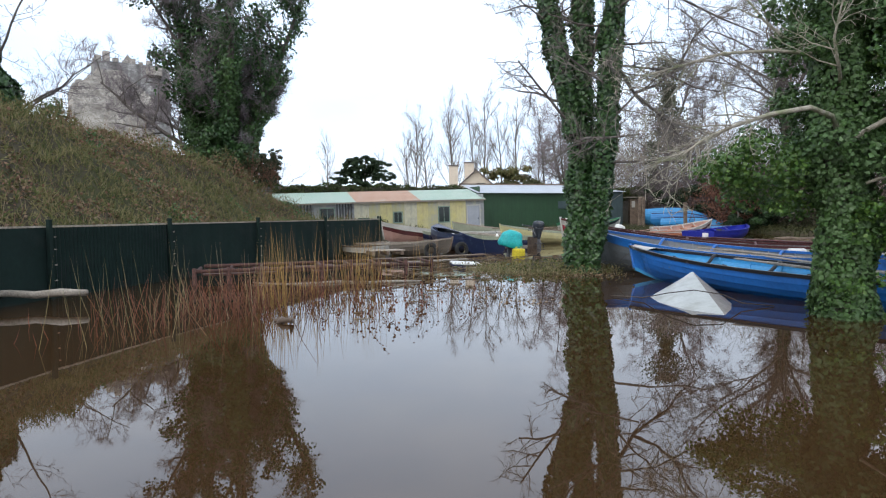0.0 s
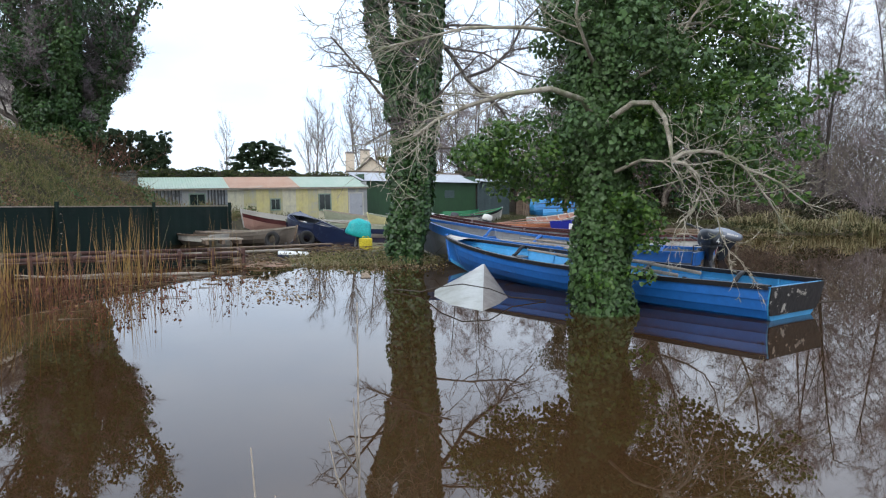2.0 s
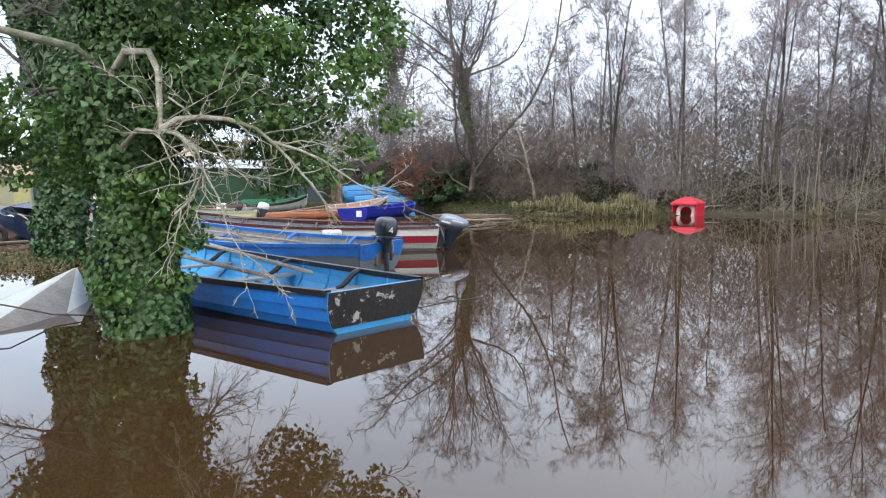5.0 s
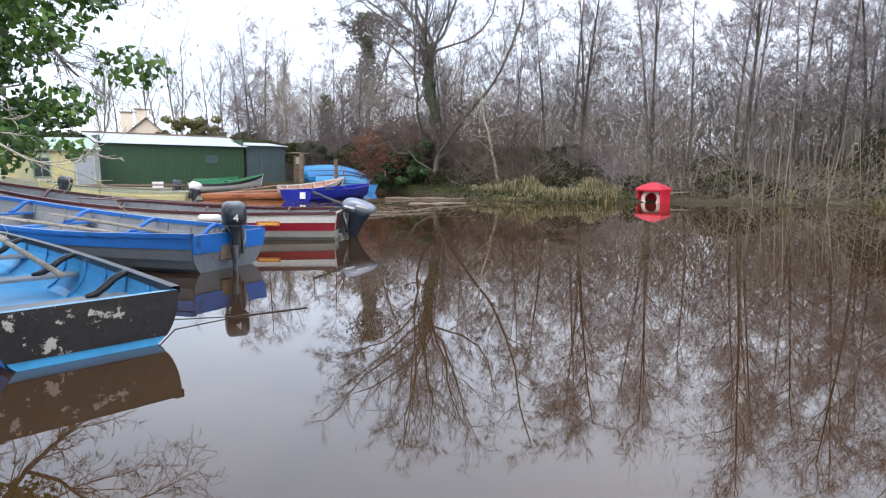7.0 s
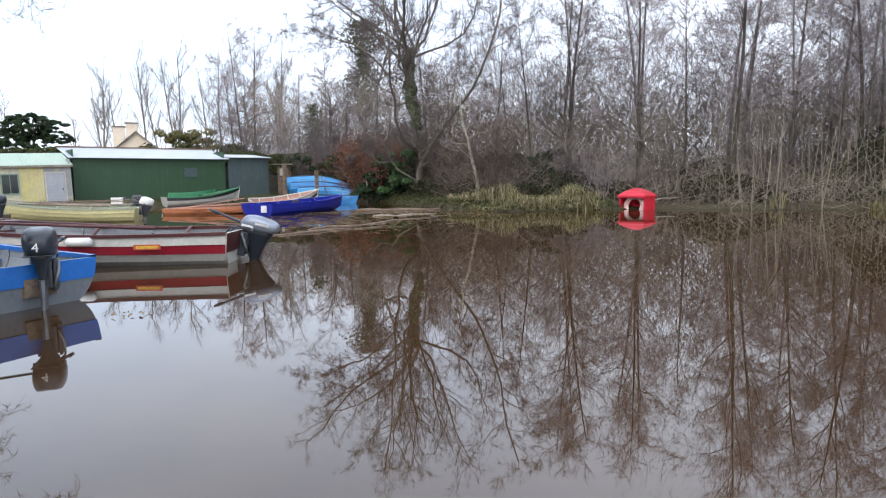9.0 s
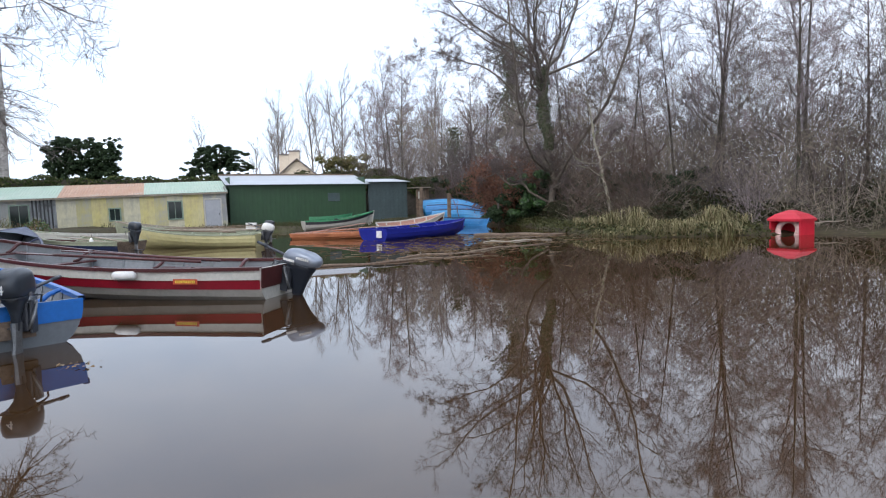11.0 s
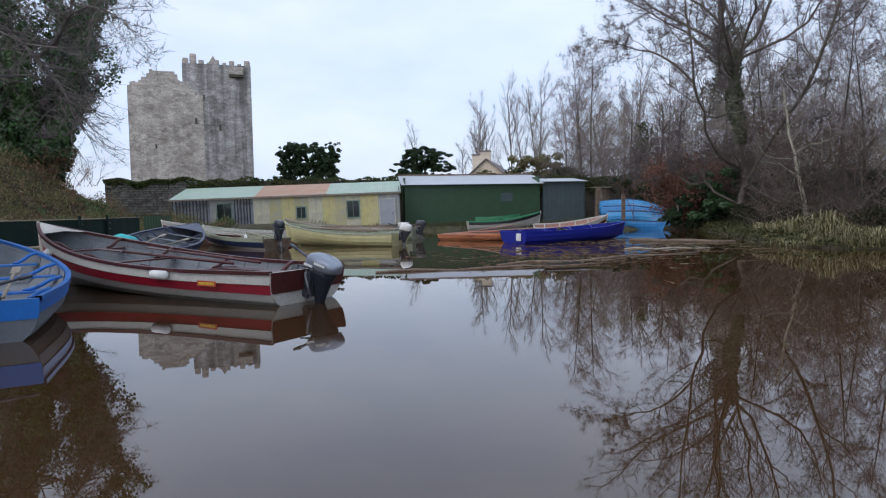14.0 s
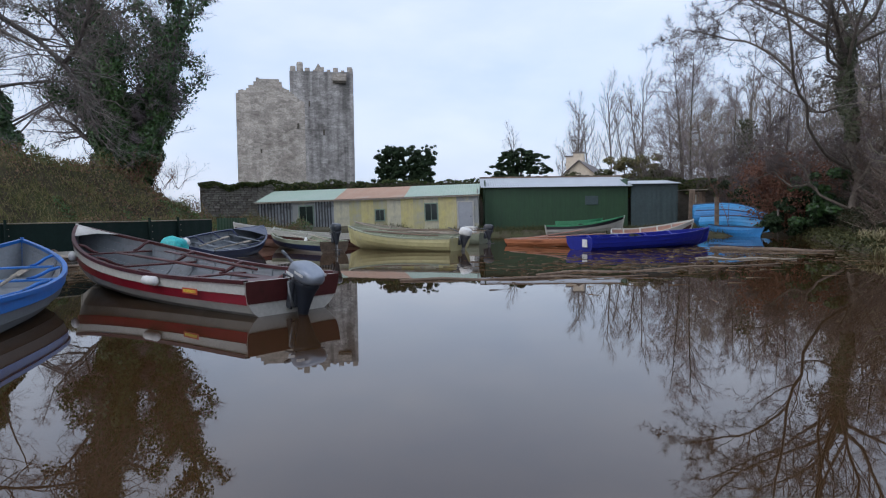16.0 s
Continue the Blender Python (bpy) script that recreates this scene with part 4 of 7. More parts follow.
        bmesh.ops.recalc_face_normals(bm, faces=bm.faces)
        part("motor_board", bm, M[transom_band], tr)
    # stem
    pts = [section(half, sheer, keel, 1, u / 6, L) for u in range(7)]
    tube("stem", [(x + 0.02, 0, z + (0.05 if i == 6 else 0)) for i, (x, y, z) in enumerate(pts)], 0.03, M[stem], bt, 6)
    # inside
    for s in thwarts:
        z = sheer(s) - 0.17
        wid = half(s) * 2 * 0.93
        part("thwart", box_bm(0.22, wid, 0.03, (L * s, 0, z), 0.008), M[thwart], bt)
        for side in (-1, 1):
            yk = wid / 2
            curve = [(L * s, side * yk * f, z + 0.02 + h) for f, h in ((0.5, 0.005), (0.62, 0.02), (0.74, 0.07), (0.84, 0.125), (0.93, 0.15), (1.0, 0.165))]
            tube("knee", curve, [0.018, 0.028, 0.032, 0.03, 0.028, 0.024], M[gunwale], bt, 6)
    if floor:
        V, F = [], []
        fs = [0.03 + 0.85 * i / 10 for i in range(11)]
        for s in fs:
            u = 0.42
            x, y, z = section(half, sheer, keel, s, u, L)
            V += [(x, -y * 0.97, max(z, 0.03)), (x, y * 0.97, max(z, 0.03))]
        F = [(2 * i, 2 * i + 2, 2 * i + 3, 2 * i + 1) for i in range(10)]
        link_mesh("floor", V, F, M[inside or "old_wood"], bt)
    if ribs:
        for i in range(9):
            s = 0.07 + 0.085 * i
            for side in (-1, 1):
                q = [section(half, sheer, keel, s, u, L) for u in (0.45, 0.6, 0.75, 0.9, 0.98)]
                tube("rib", [(x, side * (y - 0.025), z) for x, y, z in q], 0.014, M[inside or "old_wood"], bt, 4)
    if deck:
        V = []
        ss = [deck_from + (0.985 - deck_from) * q / 3 for q in range(4)]
        for s in ss:
            x, y, z = section(half, sheer, keel, s, 1, L)
            V += [(x, -y + 0.01, z + 0.012), (x, 0, z + 0.05), (x, y - 0.01, z + 0.012)]
        F = []
        for i in range(3):
            a = 3 * i
            F += [(a, a + 3, a + 4, a + 1), (a + 1, a + 4, a + 5, a + 2)]
        link_mesh("foredeck", V, F, M[deck], bt)
    return bt


def between(stern, bow, z=0.0, roll=0.0, trim=0.0):
    """Pose of a boat from its stern on the water towards its bow, and its length."""
    d = Vector(bow) - Vector(stern)
    return pose(stern[0], stern[1], z, roll, -trim, math.degrees(math.atan2(d.y, d.x))), d.length


def outboard(m, cowl="motor_dark", leg="motor_dark", size=1.0, label="", numeral=None, tiller=True, mark=None, slim=False, stretch=1.0):
    """An outboard motor; its origin is the clamp on top of the transom and x points aft."""
    o = thing("outboard_motor", m @ Matrix.Scale(size, 4), label, "outboard motor")
    bm = bmesh.new()
    # cowl as stacked rounded rings: height, half length, half width, shift aft
    prof = [(z * (0.66 if mark else 0.88), a, b, c) for z, a, b, c in ((0.0, 0.19, 0.115, 0.13), (0.03, 0.225, 0.14, 0.14), (0.10, 0.24, 0.15, 0.15), (0.19, 0.235, 0.148, 0.16), (0.26, 0.215, 0.138, 0.165), (0.30, 0.185, 0.12, 0.16), (0.325, 0.12, 0.075, 0.15))]
    rings = []
    for z, lx, ly, ax in prof:
        ring = []
        for a in range(24):
            t = 2 * math.pi * a / 24
            c, s_ = math.cos(t), math.sin(t)
            x = (lx * math.copysign(abs(c) ** 0.52, c) + ax) * stretch
            y = ly * math.copysign(abs(s_) ** 0.62, s_) * (1 - 0.18 * max(0, c))
            ring.append(bm.verts.new((x, y, 0.14 + z / stretch ** 0.7 - (0.10 + 0.35 * (stretch - 1)) * max(0, c) * z)))
        rings.append(ring)
    for r0, r1 in zip(rings, rings[1:]):
        for a in range(24):
            bm.faces.new((r0[a], r0[(a + 1) % 24], r1[(a + 1) % 24], r1[a]))
    bm.faces.new(rings[-1])
    bm.faces.new(rings[0][::-1])
    cw = part("cowl", bm, M[cowl], o, smooth=True)
    bm = bmesh.new()
    tiers = [(0.15, 0.15, 0.1, 0.13), (0.1, 0.15, 0.09, 0.13), (0.05, 0.1, 0.06, 0.13), (-0.05, 0.05, 0.04, 0.14), (-0.2, 0.045, 0.035, 0.14)] if slim else [(0.15, 0.2, 0.12, 0.15), (0.1, 0.2, 0.118, 0.165), (0.05, 0.165, 0.1, 0.17), (-0.02, 0.125, 0.08, 0.175), (-0.14, 0.095, 0.06, 0.17), (-0.27, 0.07, 0.045, 0.165), (-0.32, 0.04, 0.03, 0.16)]
    rings = []
    for z, lx, ly, ax in tiers:
        rings.append([bm.verts.new((lx * math.copysign(abs(math.cos(q)) ** 0.6, math.cos(q)) + ax, ly * math.copysign(abs(math.sin(q)) ** 0.6, math.sin(q)), z)) for q in [2 * math.pi * a / 20 for a in range(20)]])
    for r0, r1 in zip(rings, rings[1:]):
        for a in range(20):
            bm.faces.new((r1[a], r1[(a + 1) % 20], r0[(a + 1) % 20], r0[a]))
    bm.faces.new(rings[0])
    bm.faces.new(rings[-1][::-1])
    part("lower_cowl", bm, M[leg], o, smooth=True)
    for y in (-1, 1):
        part("cowl_latch", box_bm(0.05, 0.02, 0.045, (0.12, y * 0.142, 0.16), 0.006), M["motor_rod"], o)
    part("cowl_seam", box_bm(0.4, 0.262, 0.012, (0.145, 0, 0.142), 0.005), M["motor_dark"], o)
    # leg
    bm = bmesh.new()
    lv = []
    for z, x0, x1, y in ((-0.12, 0.11, 0.21, 0.045), (-0.32, 0.12, 0.21, 0.035), (-0.45, 0.11, 0.24, 0.03), (-0.62, 0.1, 0.26, 0.03)):
        lv.append([bm.verts.new(v) for v in ((x0, -y, z), (x1, -y * 0.6, z), (x1 + 0.02, 0, z), (x1, y * 0.6, z), (x0, y, z), (x0 - 0.015, 0, z))])
    for r0, r1 in zip(lv, lv[1:]):
        for a in range(6):
            bm.faces.new((r0[a], r1[a], r1[(a + 1) % 6], r0[(a + 1) % 6]))
    bm.faces.new(lv[0])
    bm.faces.new(lv[-1][::-1])
    part("leg", bm, M["motor_rod"], o, "scuffed bare alloy leg")
    part("cavitation_plate", box_bm(0.36, 0.2, 0.015, (0.22, 0, -0.48), 0.005), M[leg], o)
    tube("gearcase", [(0.02, 0, -0.66), (0.1, 0, -0.66), (0.25, 0, -0.66), (0.36, 0, -0.66)], [0.01, 0.05, 0.05, 0.03], M[leg], o, 10)
    for a in (0, 120, 240):
        part("propeller_blade", box_bm(0.015, 0.05, 0.11, (0.38, 0, 0.07), 0.005), M[leg], o, m=pose(0, 0, -0.66, a, 0, 0))
    # clamp bracket
    for y in (-0.1, 0.1):
        part("clamp", box_bm(0.12, 0.03, 0.34, (-0.0, y, -0.08), 0.01), M["motor_mid"], o)
        tube("clamp_screw", [(-0.14, y, 0.0), (-0.02, y, 0.0)], 0.012, M["motor_white"], o, 6)
    part("swivel", box_bm(0.08, 0.16, 0.3, (0.03, 0, -0.08), 0.02), M["motor_mid"], o)
    for y in (-1, 1):
        tube("bracket_arm", [(-0.03, y * 0.12, 0.07), (0.04, y * 0.13, -0.05), (0.1, y * 0.1, -0.2)], [0.018, 0.022, 0.016], M["motor_rod"], o, 8)
        tube("hose", [(-0.28, y * 0.05, 0.02), (-0.2, y * 0.1, 0.12), (-0.08, y * 0.11, 0.13), (0.02, y * 0.08, 0.14)], 0.011, M["motor_dark"], o, 8)
    tube("steering_bar", [(-0.02, -0.13, 0.06), (-0.02, 0.13, 0.06)], 0.02, M["motor_rod"], o, 8)
    if tiller:
        tube("tiller", [(0.0, 0.03, 0.16), (-0.2, 0.05, 0.2), (-0.52, 0.08, 0.24)], [0.03, 0.022, 0.016], M["motor_mid"], o, 8)
        tube("grip", [(-0.5, 0.078, 0.238), (-0.66, 0.095, 0.255)], [0.024, 0.022], M["motor_dark"], o, 8)
    if numeral:
        cu = bpy.data.curves.new("numeral", "FONT")
        cu.body, cu.size, cu.extrude, cu.align_x = numeral, 0.13, 0.003, "CENTER"
        me = bpy.data.meshes.new_from_object(bpy.data.objects.new("numeral_text", cu))
        me.materials.append(M["plain_white"])
        nb2 = place(new("numeral", me), cw)
        nb2.matrix_basis = pose(0.398, 0.0, 0.19, 86, 0, 90)
    if mark:
        for y in (-0.152, 0.152):
            for i in range(6):
                part("lettering_bar", box_bm(0.026, 0.004, 0.03, (0.17 + i * 0.034, y * 0.99, 0.245)), M["plain_white"], cw)
            part("decal", box_bm(0.17, 0.004, 0.03, (0.05, y, 0.19)), M["plain_white"], cw)
    return o


def on_transom(bm_pose, L, free, lift=0.0, turn=0.0, off=0.0, tilt=0.0):
    """Pose of a motor at the middle of a boat's transom, facing aft."""
    return bm_pose @ pose(-0.12, off, free + lift) @ pose(0, 0, 0, 0, tilt, 180 + turn)


# Boat with bright blue strakes beside the ivy tree.
pA, LA = between((2.97, 5.54), (-1.11, 10.68))
boat(pA, LA, 1.6, 0.35, 0.27, 0.12, 0.69, ["sky_blue", "blue", "blue", "blue", "blue", "blue"], "black", "sky_blue", "sky_blue", "inner_grey",
     "bright blue clinker rowing boat with worn black trim", deck="white", deck_from=0.9, stem="blue", transom_band="peeling", band_u=0.56)
# Boat with the grey hull and blue top strake.
pB, LB = between((3.24, 9.48), (-1.85, 12.85))
boat(pB, LB, 2.06, 0.43, 0.5, 0.12, 0.61, ["grey_paint", "grey_paint", "grey_paint", "grey_paint", "grey_paint", "blue"], "blue", "inner_grey", "grey_paint", "blue",
     "grey clinker boat with bright blue gunwale and seats", transom_band="blue", band_u=0.76)
outboard(on_transom(pB, LB, 0.42, 0.0, turn=-44, off=-0.02) @ pose(-0.06, 0.0, 0), "motor_dark", "motor_dark", 0.98, "small black outboard motor with a white four on its cowl", "4", slim=True)
pad = thing("motor_pad", on_transom(pB, LB, 0.42, 0.0), "brown wooden motor pad on a boat transom", "board")
part("board", box_bm(0.05, 0.34, 0.3, (-0.06, 0, -0.15), 0.01), M["old_wood"], pad)
# White boat with the red stripe.
pC, LC = between((4.66, 13.35), (-2.54, 14.28))
boat(pC, LC, 1.98, 0.46, 0.70, 0.12, 0.78, ["white", "white", "white", "white", "red", "white"], "maroon", "inner_grey", "white", "maroon",
     "white clinker boat with red stripe and maroon gunwale", deck="white", deck_from=0.87, transom_band="maroon", band_u=0.68, stem="white")
outboard(on_transom(pC, LC, 0.46, -0.09, turn=-10, tilt=13) @ pose(0.05, 0, 0), "motor_silver", "motor_leg", 1.16, "large blue-grey outboard motor clamped to a boat transom", mark=True, stretch=1.14)
bench = thing("stern_locker", pC @ pose(LC * 0.13, 0, 0.2), "maroon wooden stern locker inside a boat", "locker")
part("lid", box_bm(0.7, 1.2, 0.04, (0, 0, 0.16), 0.01), M["maroon"], bench)
part("front", box_bm(0.04, 1.15, 0.22, (0.33, 0, 0.04), 0.01), M["maroon"], bench)
for side in (-1, 1):
    part("side_bench", box_bm(1.5, 0.24, 0.03, (1.0, side * 0.56, 0.15), 0.01), M["maroon"], bench, m=pose(0, 0, 0, 0, 0, side * 2))
# Dark blue boat by the far bank.
pD, LD = between((3.25, 28.1), (6.4, 32.9))
boat(pD, LD, 1.75, 0.42, 0.22, 0.12, 0.85, ["deep_blue"] * 5, "deep_blue", "deep_blue", "deep_blue", "deep_blue", "plain deep blue boat moored by the far bank", stem="deep_blue")
pl = thing("number_plate", pD @ pose(-0.1, -0.35, 0.25, 0, 0, 0), "small white plate on a boat transom", "plate")
part("panel", box_bm(0.02, 0.26, 0.26), M["plain_white"], pl)
# Cream boat with a white motor.
pE, LE = between((-0.62, 26.4), (-5.45, 26.25))
boat(pE, LE, 1.8, 0.42, 0.42, 0.12, 0.8, ["cream"] * 6, "sage", "sage", "cream", "sage", "cream clinker boat with sage gunwale on the flood", stem="cream")
outboard(on_transom(pE, LE, 0.44, 0.0, tilt=12), "motor_white", "motor_mid", 0.95, "white outboard motor tilted on a boat transom")
pG, LG = between((-2.2, 31.0), (-8.3, 30.0))
boat(pG, LG, 1.7, 0.44, 0.5, 0.12, 0.8, ["sage"] * 6, "grey_wood", "sage", "sage", "old_wood", "weathered sage green boat tied behind the cream boat", stem="sage")
outboard(on_transom(pG, LG, 0.44, 0.0), "motor_mid", "motor_mid", 0.9, "grey outboard motor on a weathered boat")
pH, LH = between((-3.9, 23.6), (-9.9, 26.5))
boat(pH, LH, 1.7, 0.36, 0.4, 0.12, 0.6, ["orange_wood", "white", "white", "white", "navy", "navy", "sage"], "sage", "sage", "old_wood", "old_wood",
     "white and navy striped boat with a varnished orange transom", stem="white")
outboard(on_transom(pH, LH, 0.5, 0.1), "motor_dark", "motor_dark", 1.0, "black outboard motor raised on a boat transom")
# Navy boat with the covered motor.
pI, LI = between((-5.3, 18.9), (-8.0, 23.9), 0.0, 12, 0)
boat(pI, LI, 1.9, 0.42, 0.5, 0.12, 0.8, ["navy"] * 6, "navy", "grey_paint", "navy", "grey_paint", "navy blue rowing boat with a pale worn inside", stem="navy", deck="navy")
# Brown boat with tyres, and the pale boat behind it.
pJ, LJ = between((-9.2, 18.55), (-6.1, 17.4))
boat(pJ, LJ, 1.4, 0.34, 0.22, 0.12, 0.8, ["brown_boat"] * 5, "grey_wood", "inner_grey", "brown_boat", "old_wood", "shabby brown-grey wooden boat with a pale inside", stem="old_wood")
pR, LR = between((-8.3, 17.2), (-10.0, 17.95))
boat(pR, LR, 1.2, 0.3, 0.05, 0.1, 0.95, ["brown_boat", "brown_boat", "white"], "old_wood", "brown_boat", "white", "old_wood", "short square-ended brown punt beside the fence", stem="old_wood", thwarts=(0.3, 0.65))
pK, LK = between((-5.5, 28.3), (-10.6, 25.0))
boat(pK, LK, 1.7, 0.45, 0.55, 0.12, 0.8, ["pink", "pink", "pink", "maroon", "white"], "white", "sage", "white", "old_wood", "pale boat with maroon band and white gunwale", stem="white")
# Boats by the green shed.
pN, LN = between((-2.9, 39.2), (0.65, 41.0), 0.1)
boat(pN, LN, 1.7, 0.42, 0.5, 0.12, 0.8, ["white", "white", "white", "white", "black"], "green_boat", "old_wood", "white", "green_boat", "white boat with black band and green gunwale by the bank", stem="white")
pO, LO = between((-0.7, 30.9), (3.2, 30.45))
boat(pO, LO, 1.4, 0.19, 0.1, 0.12, 0.8, ["orange_wood"] * 4, "orange_wood", "orange_wood", "maroon", "orange_wood", "orange varnished wooden boat low in the water", stem="orange_wood")
pP, LP = between((2.15, 34.8), (5.2, 35.8), 0.1, 8)
boat(pP, LP, 1.4, 0.3, 0.5, 0.1, 0.8, ["white", "white", "maroon", "white"], "white", "pink", "white", "orange_wood", "white and orange boat drawn up on the bank", stem="white")
pQ, LQ = between((-3.2, 41.4), (-0.9, 42.0), 0.4, -5)
boat(pQ, LQ, 1.1, 0.28, 0.2, 0.1, 0.8, ["green_boat"] * 4, "green_boat", "green_boat", "green_boat", "green_boat", "small bright green dinghy drawn up by the shed", stem="green_boat")


def upturned():
    """Sky-blue boats stacked tilted on the bank."""
    spots = [((2.9, 47.2), (6.6, 45.4), 0.85), ((3.3, 46.2), (7.0, 44.2), 0.5), ((3.9, 45.0), (7.4, 42.6), 0.2), ((4.9, 43.4), (7.2, 40.6), -0.04)]
    for k, (a, b, z) in enumerate(spots):
        m, L = between(a, b, 0)
        hue = "mid_blue" if k % 2 else "stack_blue"
        boat(m @ pose(0, 0, z, (-58, -50, -40, -14)[k], (2, 3, 2, 4)[k], 0), L, 1.5, 0.42, 0.34, 0.12, 0.8, [hue] * 5, "navy", "mid_blue", hue, "mid_blue",
             "sky-blue rowing boat stacked on its side on the bank", "stacked blue boats", stem=hue, floor=False, ribs=False)


upturned()


def sunk_bow():
    """Pale bow of a sunken boat standing out of the water."""
    bm = bmesh.new()
    tip = (-0.42, 8.35, 0.34)
    ring = [(-1.23, 7.37, -0.05), (-1.18, 6.66, -0.05), (-0.89, 5.85, -0.05), (-0.43, 5.35, -0.05), (-0.21, 5.95, -0.05), (-0.05, 6.66, -0.05), (-0.15, 7.85, -0.05), (-0.69, 8.45, -0.05)]
    n = len(ring)
    rows = []
    for k in range(5):
        t = k / 4
        row = []
        for x, y, z in ring:
            q = 1 - (1 - t) ** 1.15
            row.append(bm.verts.new((x + (tip[0] - x) * q * 0.97, y + (tip[1] - 0.35 - y) * q * 0.97, z + (tip[2] - z) * t ** 0.92)))
        rows.append(row)
    for r0, r1 in zip(rows, rows[1:]):
        for i in range(n):
            bm.faces.new((r0[i], r0[(i + 1) % n], r1[(i + 1) % n], r1[i])).material_index = int(i in (3, 4))
    bm.faces.new(rows[-1])
    b = thing("sunken_boat", pose(0, 0, 0), "pale grey bow of a sunken boat poking out of the flood", "boat")
    part("hull", bm, M["pale_hull"], b, smooth=True).data.materials.append(M["worn_hull"])
    tube("mooring_rope", [(-1.71, 7.37, 0.02), (-1.27, 7.02, 0.04), (-0.98, 6.54, 0.17), (-0.69, 6.3, 0.24), (-0.35, 6.18, 0.2), (-0.06, 6.42, 0.06), (0.38, 6.54, 0.01)], 0.008, M["rope"], b, 6)


sunk_bow()


# ---- trees ----
def grow(rng, p, d, L, r, counts, ratios, up=0.08, wander=0.16, wander0=None, spread=(35, 65), start=0.25, seg=None, taper=0.25, slim=0.85):
    """Polylines of a branching system: [(level, points, radii)]."""
    out = []
    stack = [(np.array(p, float), np.array(d, float), L, r, 0)]
    while stack:
        p, d, L, r, lev = stack.pop()
        n = (7, 6, 4, 3, 3)[min(lev, 4)] if seg is None else seg[min(lev, len(seg) - 1)]
        pts, dirs = [p], [d]
        for i in range(n):
            d = d + rng.normal(0, wander0 if lev == 0 and wander0 else wander, 3) + np.array((0, 0, up))
            d = d / np.linalg.norm(d)
            p = p + d * L / n
            pts.append(p)
            dirs.append(d)
        tp = taper if lev < len(counts) else 0.35
        rad = [r * (1 - (1 - tp) * i / n) for i in range(n + 1)]
        out.append((lev, pts, rad))
        if lev < len(counts):
            for k in range(counts[lev]):
                f = start + (1 - start) * (k + rng.uniform(0, 1)) / counts[lev] if lev == 0 else rng.uniform(0.15, 1.0)
                i = min(n - 1, int(f * n))
                q = pts[i] + (pts[i + 1] - pts[i]) * (f * n - i)
                dd = dirs[i + 1]
                side = np.cross(dd, rng.normal(size=3))
                side /= np.linalg.norm(side) + 1e-9
                a = math.radians(rng.uniform(*spread))
                nd = dd * math.cos(a) + side * math.sin(a)
                nl = L * ratios[lev] * rng.uniform(0.6, 1.15) * (1.15 - 0.6 * f)
                nr = max(0.004, min(rad[i] * 0.6, r * ratios[lev] * slim))
                stack.append((q, nd, nl, nr, lev + 1))
    return out


def spikes(A, B, r, rng):
    """Straight tapering twigs from A to B, three sides each."""
    n = len(A)
    d = B - A
    d = d / (np.linalg.norm(d, axis=1)[:, None] + 1e-9)
    s = np.cross(d, rng.normal(size=(n, 3)))
    s /= np.linalg.norm(s, axis=1)[:, None] + 1e-9
    u = np.cross(d, s)
    r = np.asarray(r).reshape(-1, 1)
    V = np.stack([A + s * r, A + (-0.5 * s + 0.866 * u) * r, A + (-0.5 * s - 0.866 * u) * r, B], 1).reshape(-1, 3)
    k = np.arange(n)[:, None] * 4
    return V, np.concatenate([k + [0, 1, 3], k + [1, 2, 3], k + [2, 0, 3]], 0)


def twig_spray(rng, lines, levels, per, length, r, up=0.25):
    """Fine twigs along all branches of the given levels."""
    A, D = [], []
    for lev, pts, rad in lines:
        if lev in levels:
            P = np.array(pts)
            n = len(P) - 1
            f = rng.uniform(0.12, 1.0, per) * n
            i = np.minimum(f.astype(int), n - 1)
            A.append(P[i] + (P[i + 1] - P[i]) * (f - i)[:, None])
            d = P[i + 1] - P[i]
            D.append(d / (np.linalg.norm(d, axis=1)[:, None] + 1e-9))
    A, D = np.concatenate(A), np.concatenate(D)
    d = D * 0.8 + rng.normal(0, 0.55, A.shape) + (0, 0, up)
    d /= np.linalg.norm(d, axis=1)[:, None] + 1e-9
    L = rng.uniform(0.35, 1.0, (len(A), 1)) * length
    M1 = A + d * L * 0.5
    d2 = d + rng.normal(0, 0.28, A.shape) + (0, 0, up * 0.4)
    d2 /= np.linalg.norm(d2, axis=1)[:, None] + 1e-9
    V1, F1 = spikes(A, M1 + d2 * L * 0.5, np.full(len(A), r), rng)
    return V1, F1


def tree_parts(t, lines, split, trunk_mat, twig_mat, sides=(7, 5, 3), spray=None, rng=None):
    """Trunk and limbs as one part, the fine twigs as another."""
    V, F = tubes([(p, r) for lev, p, r in lines if lev == 0], sides[0])
    thick = [(p, r) for lev, p, r in lines if 0 < lev <= split]
    if thick:
        V2, F2 = tubes(thick, sides[1])
        k = len(V)
        V, F = V + V2, F + [tuple(i + k for i in f) for f in F2]
    link_mesh("trunk", V, F, trunk_mat, t, smooth=True)
    thin = [(p, r) for lev, p, r in lines if lev > split]
    V, F = tubes(thin, sides[2])
    F = [f[:3] for f in F] + [(f[0], f[2], f[3]) for f in F]
    V, F = np.array(V), np.array(F)
    if spray:
        V2, F2 = twig_spray(rng, lines, *spray)
        V, F = np.concatenate([V, V2]), np.concatenate([F, F2 + len(V)])
    tagged(mesh_np("crown", V, F, twig_mat, t), "bare twiggy branches", kind="stuff")


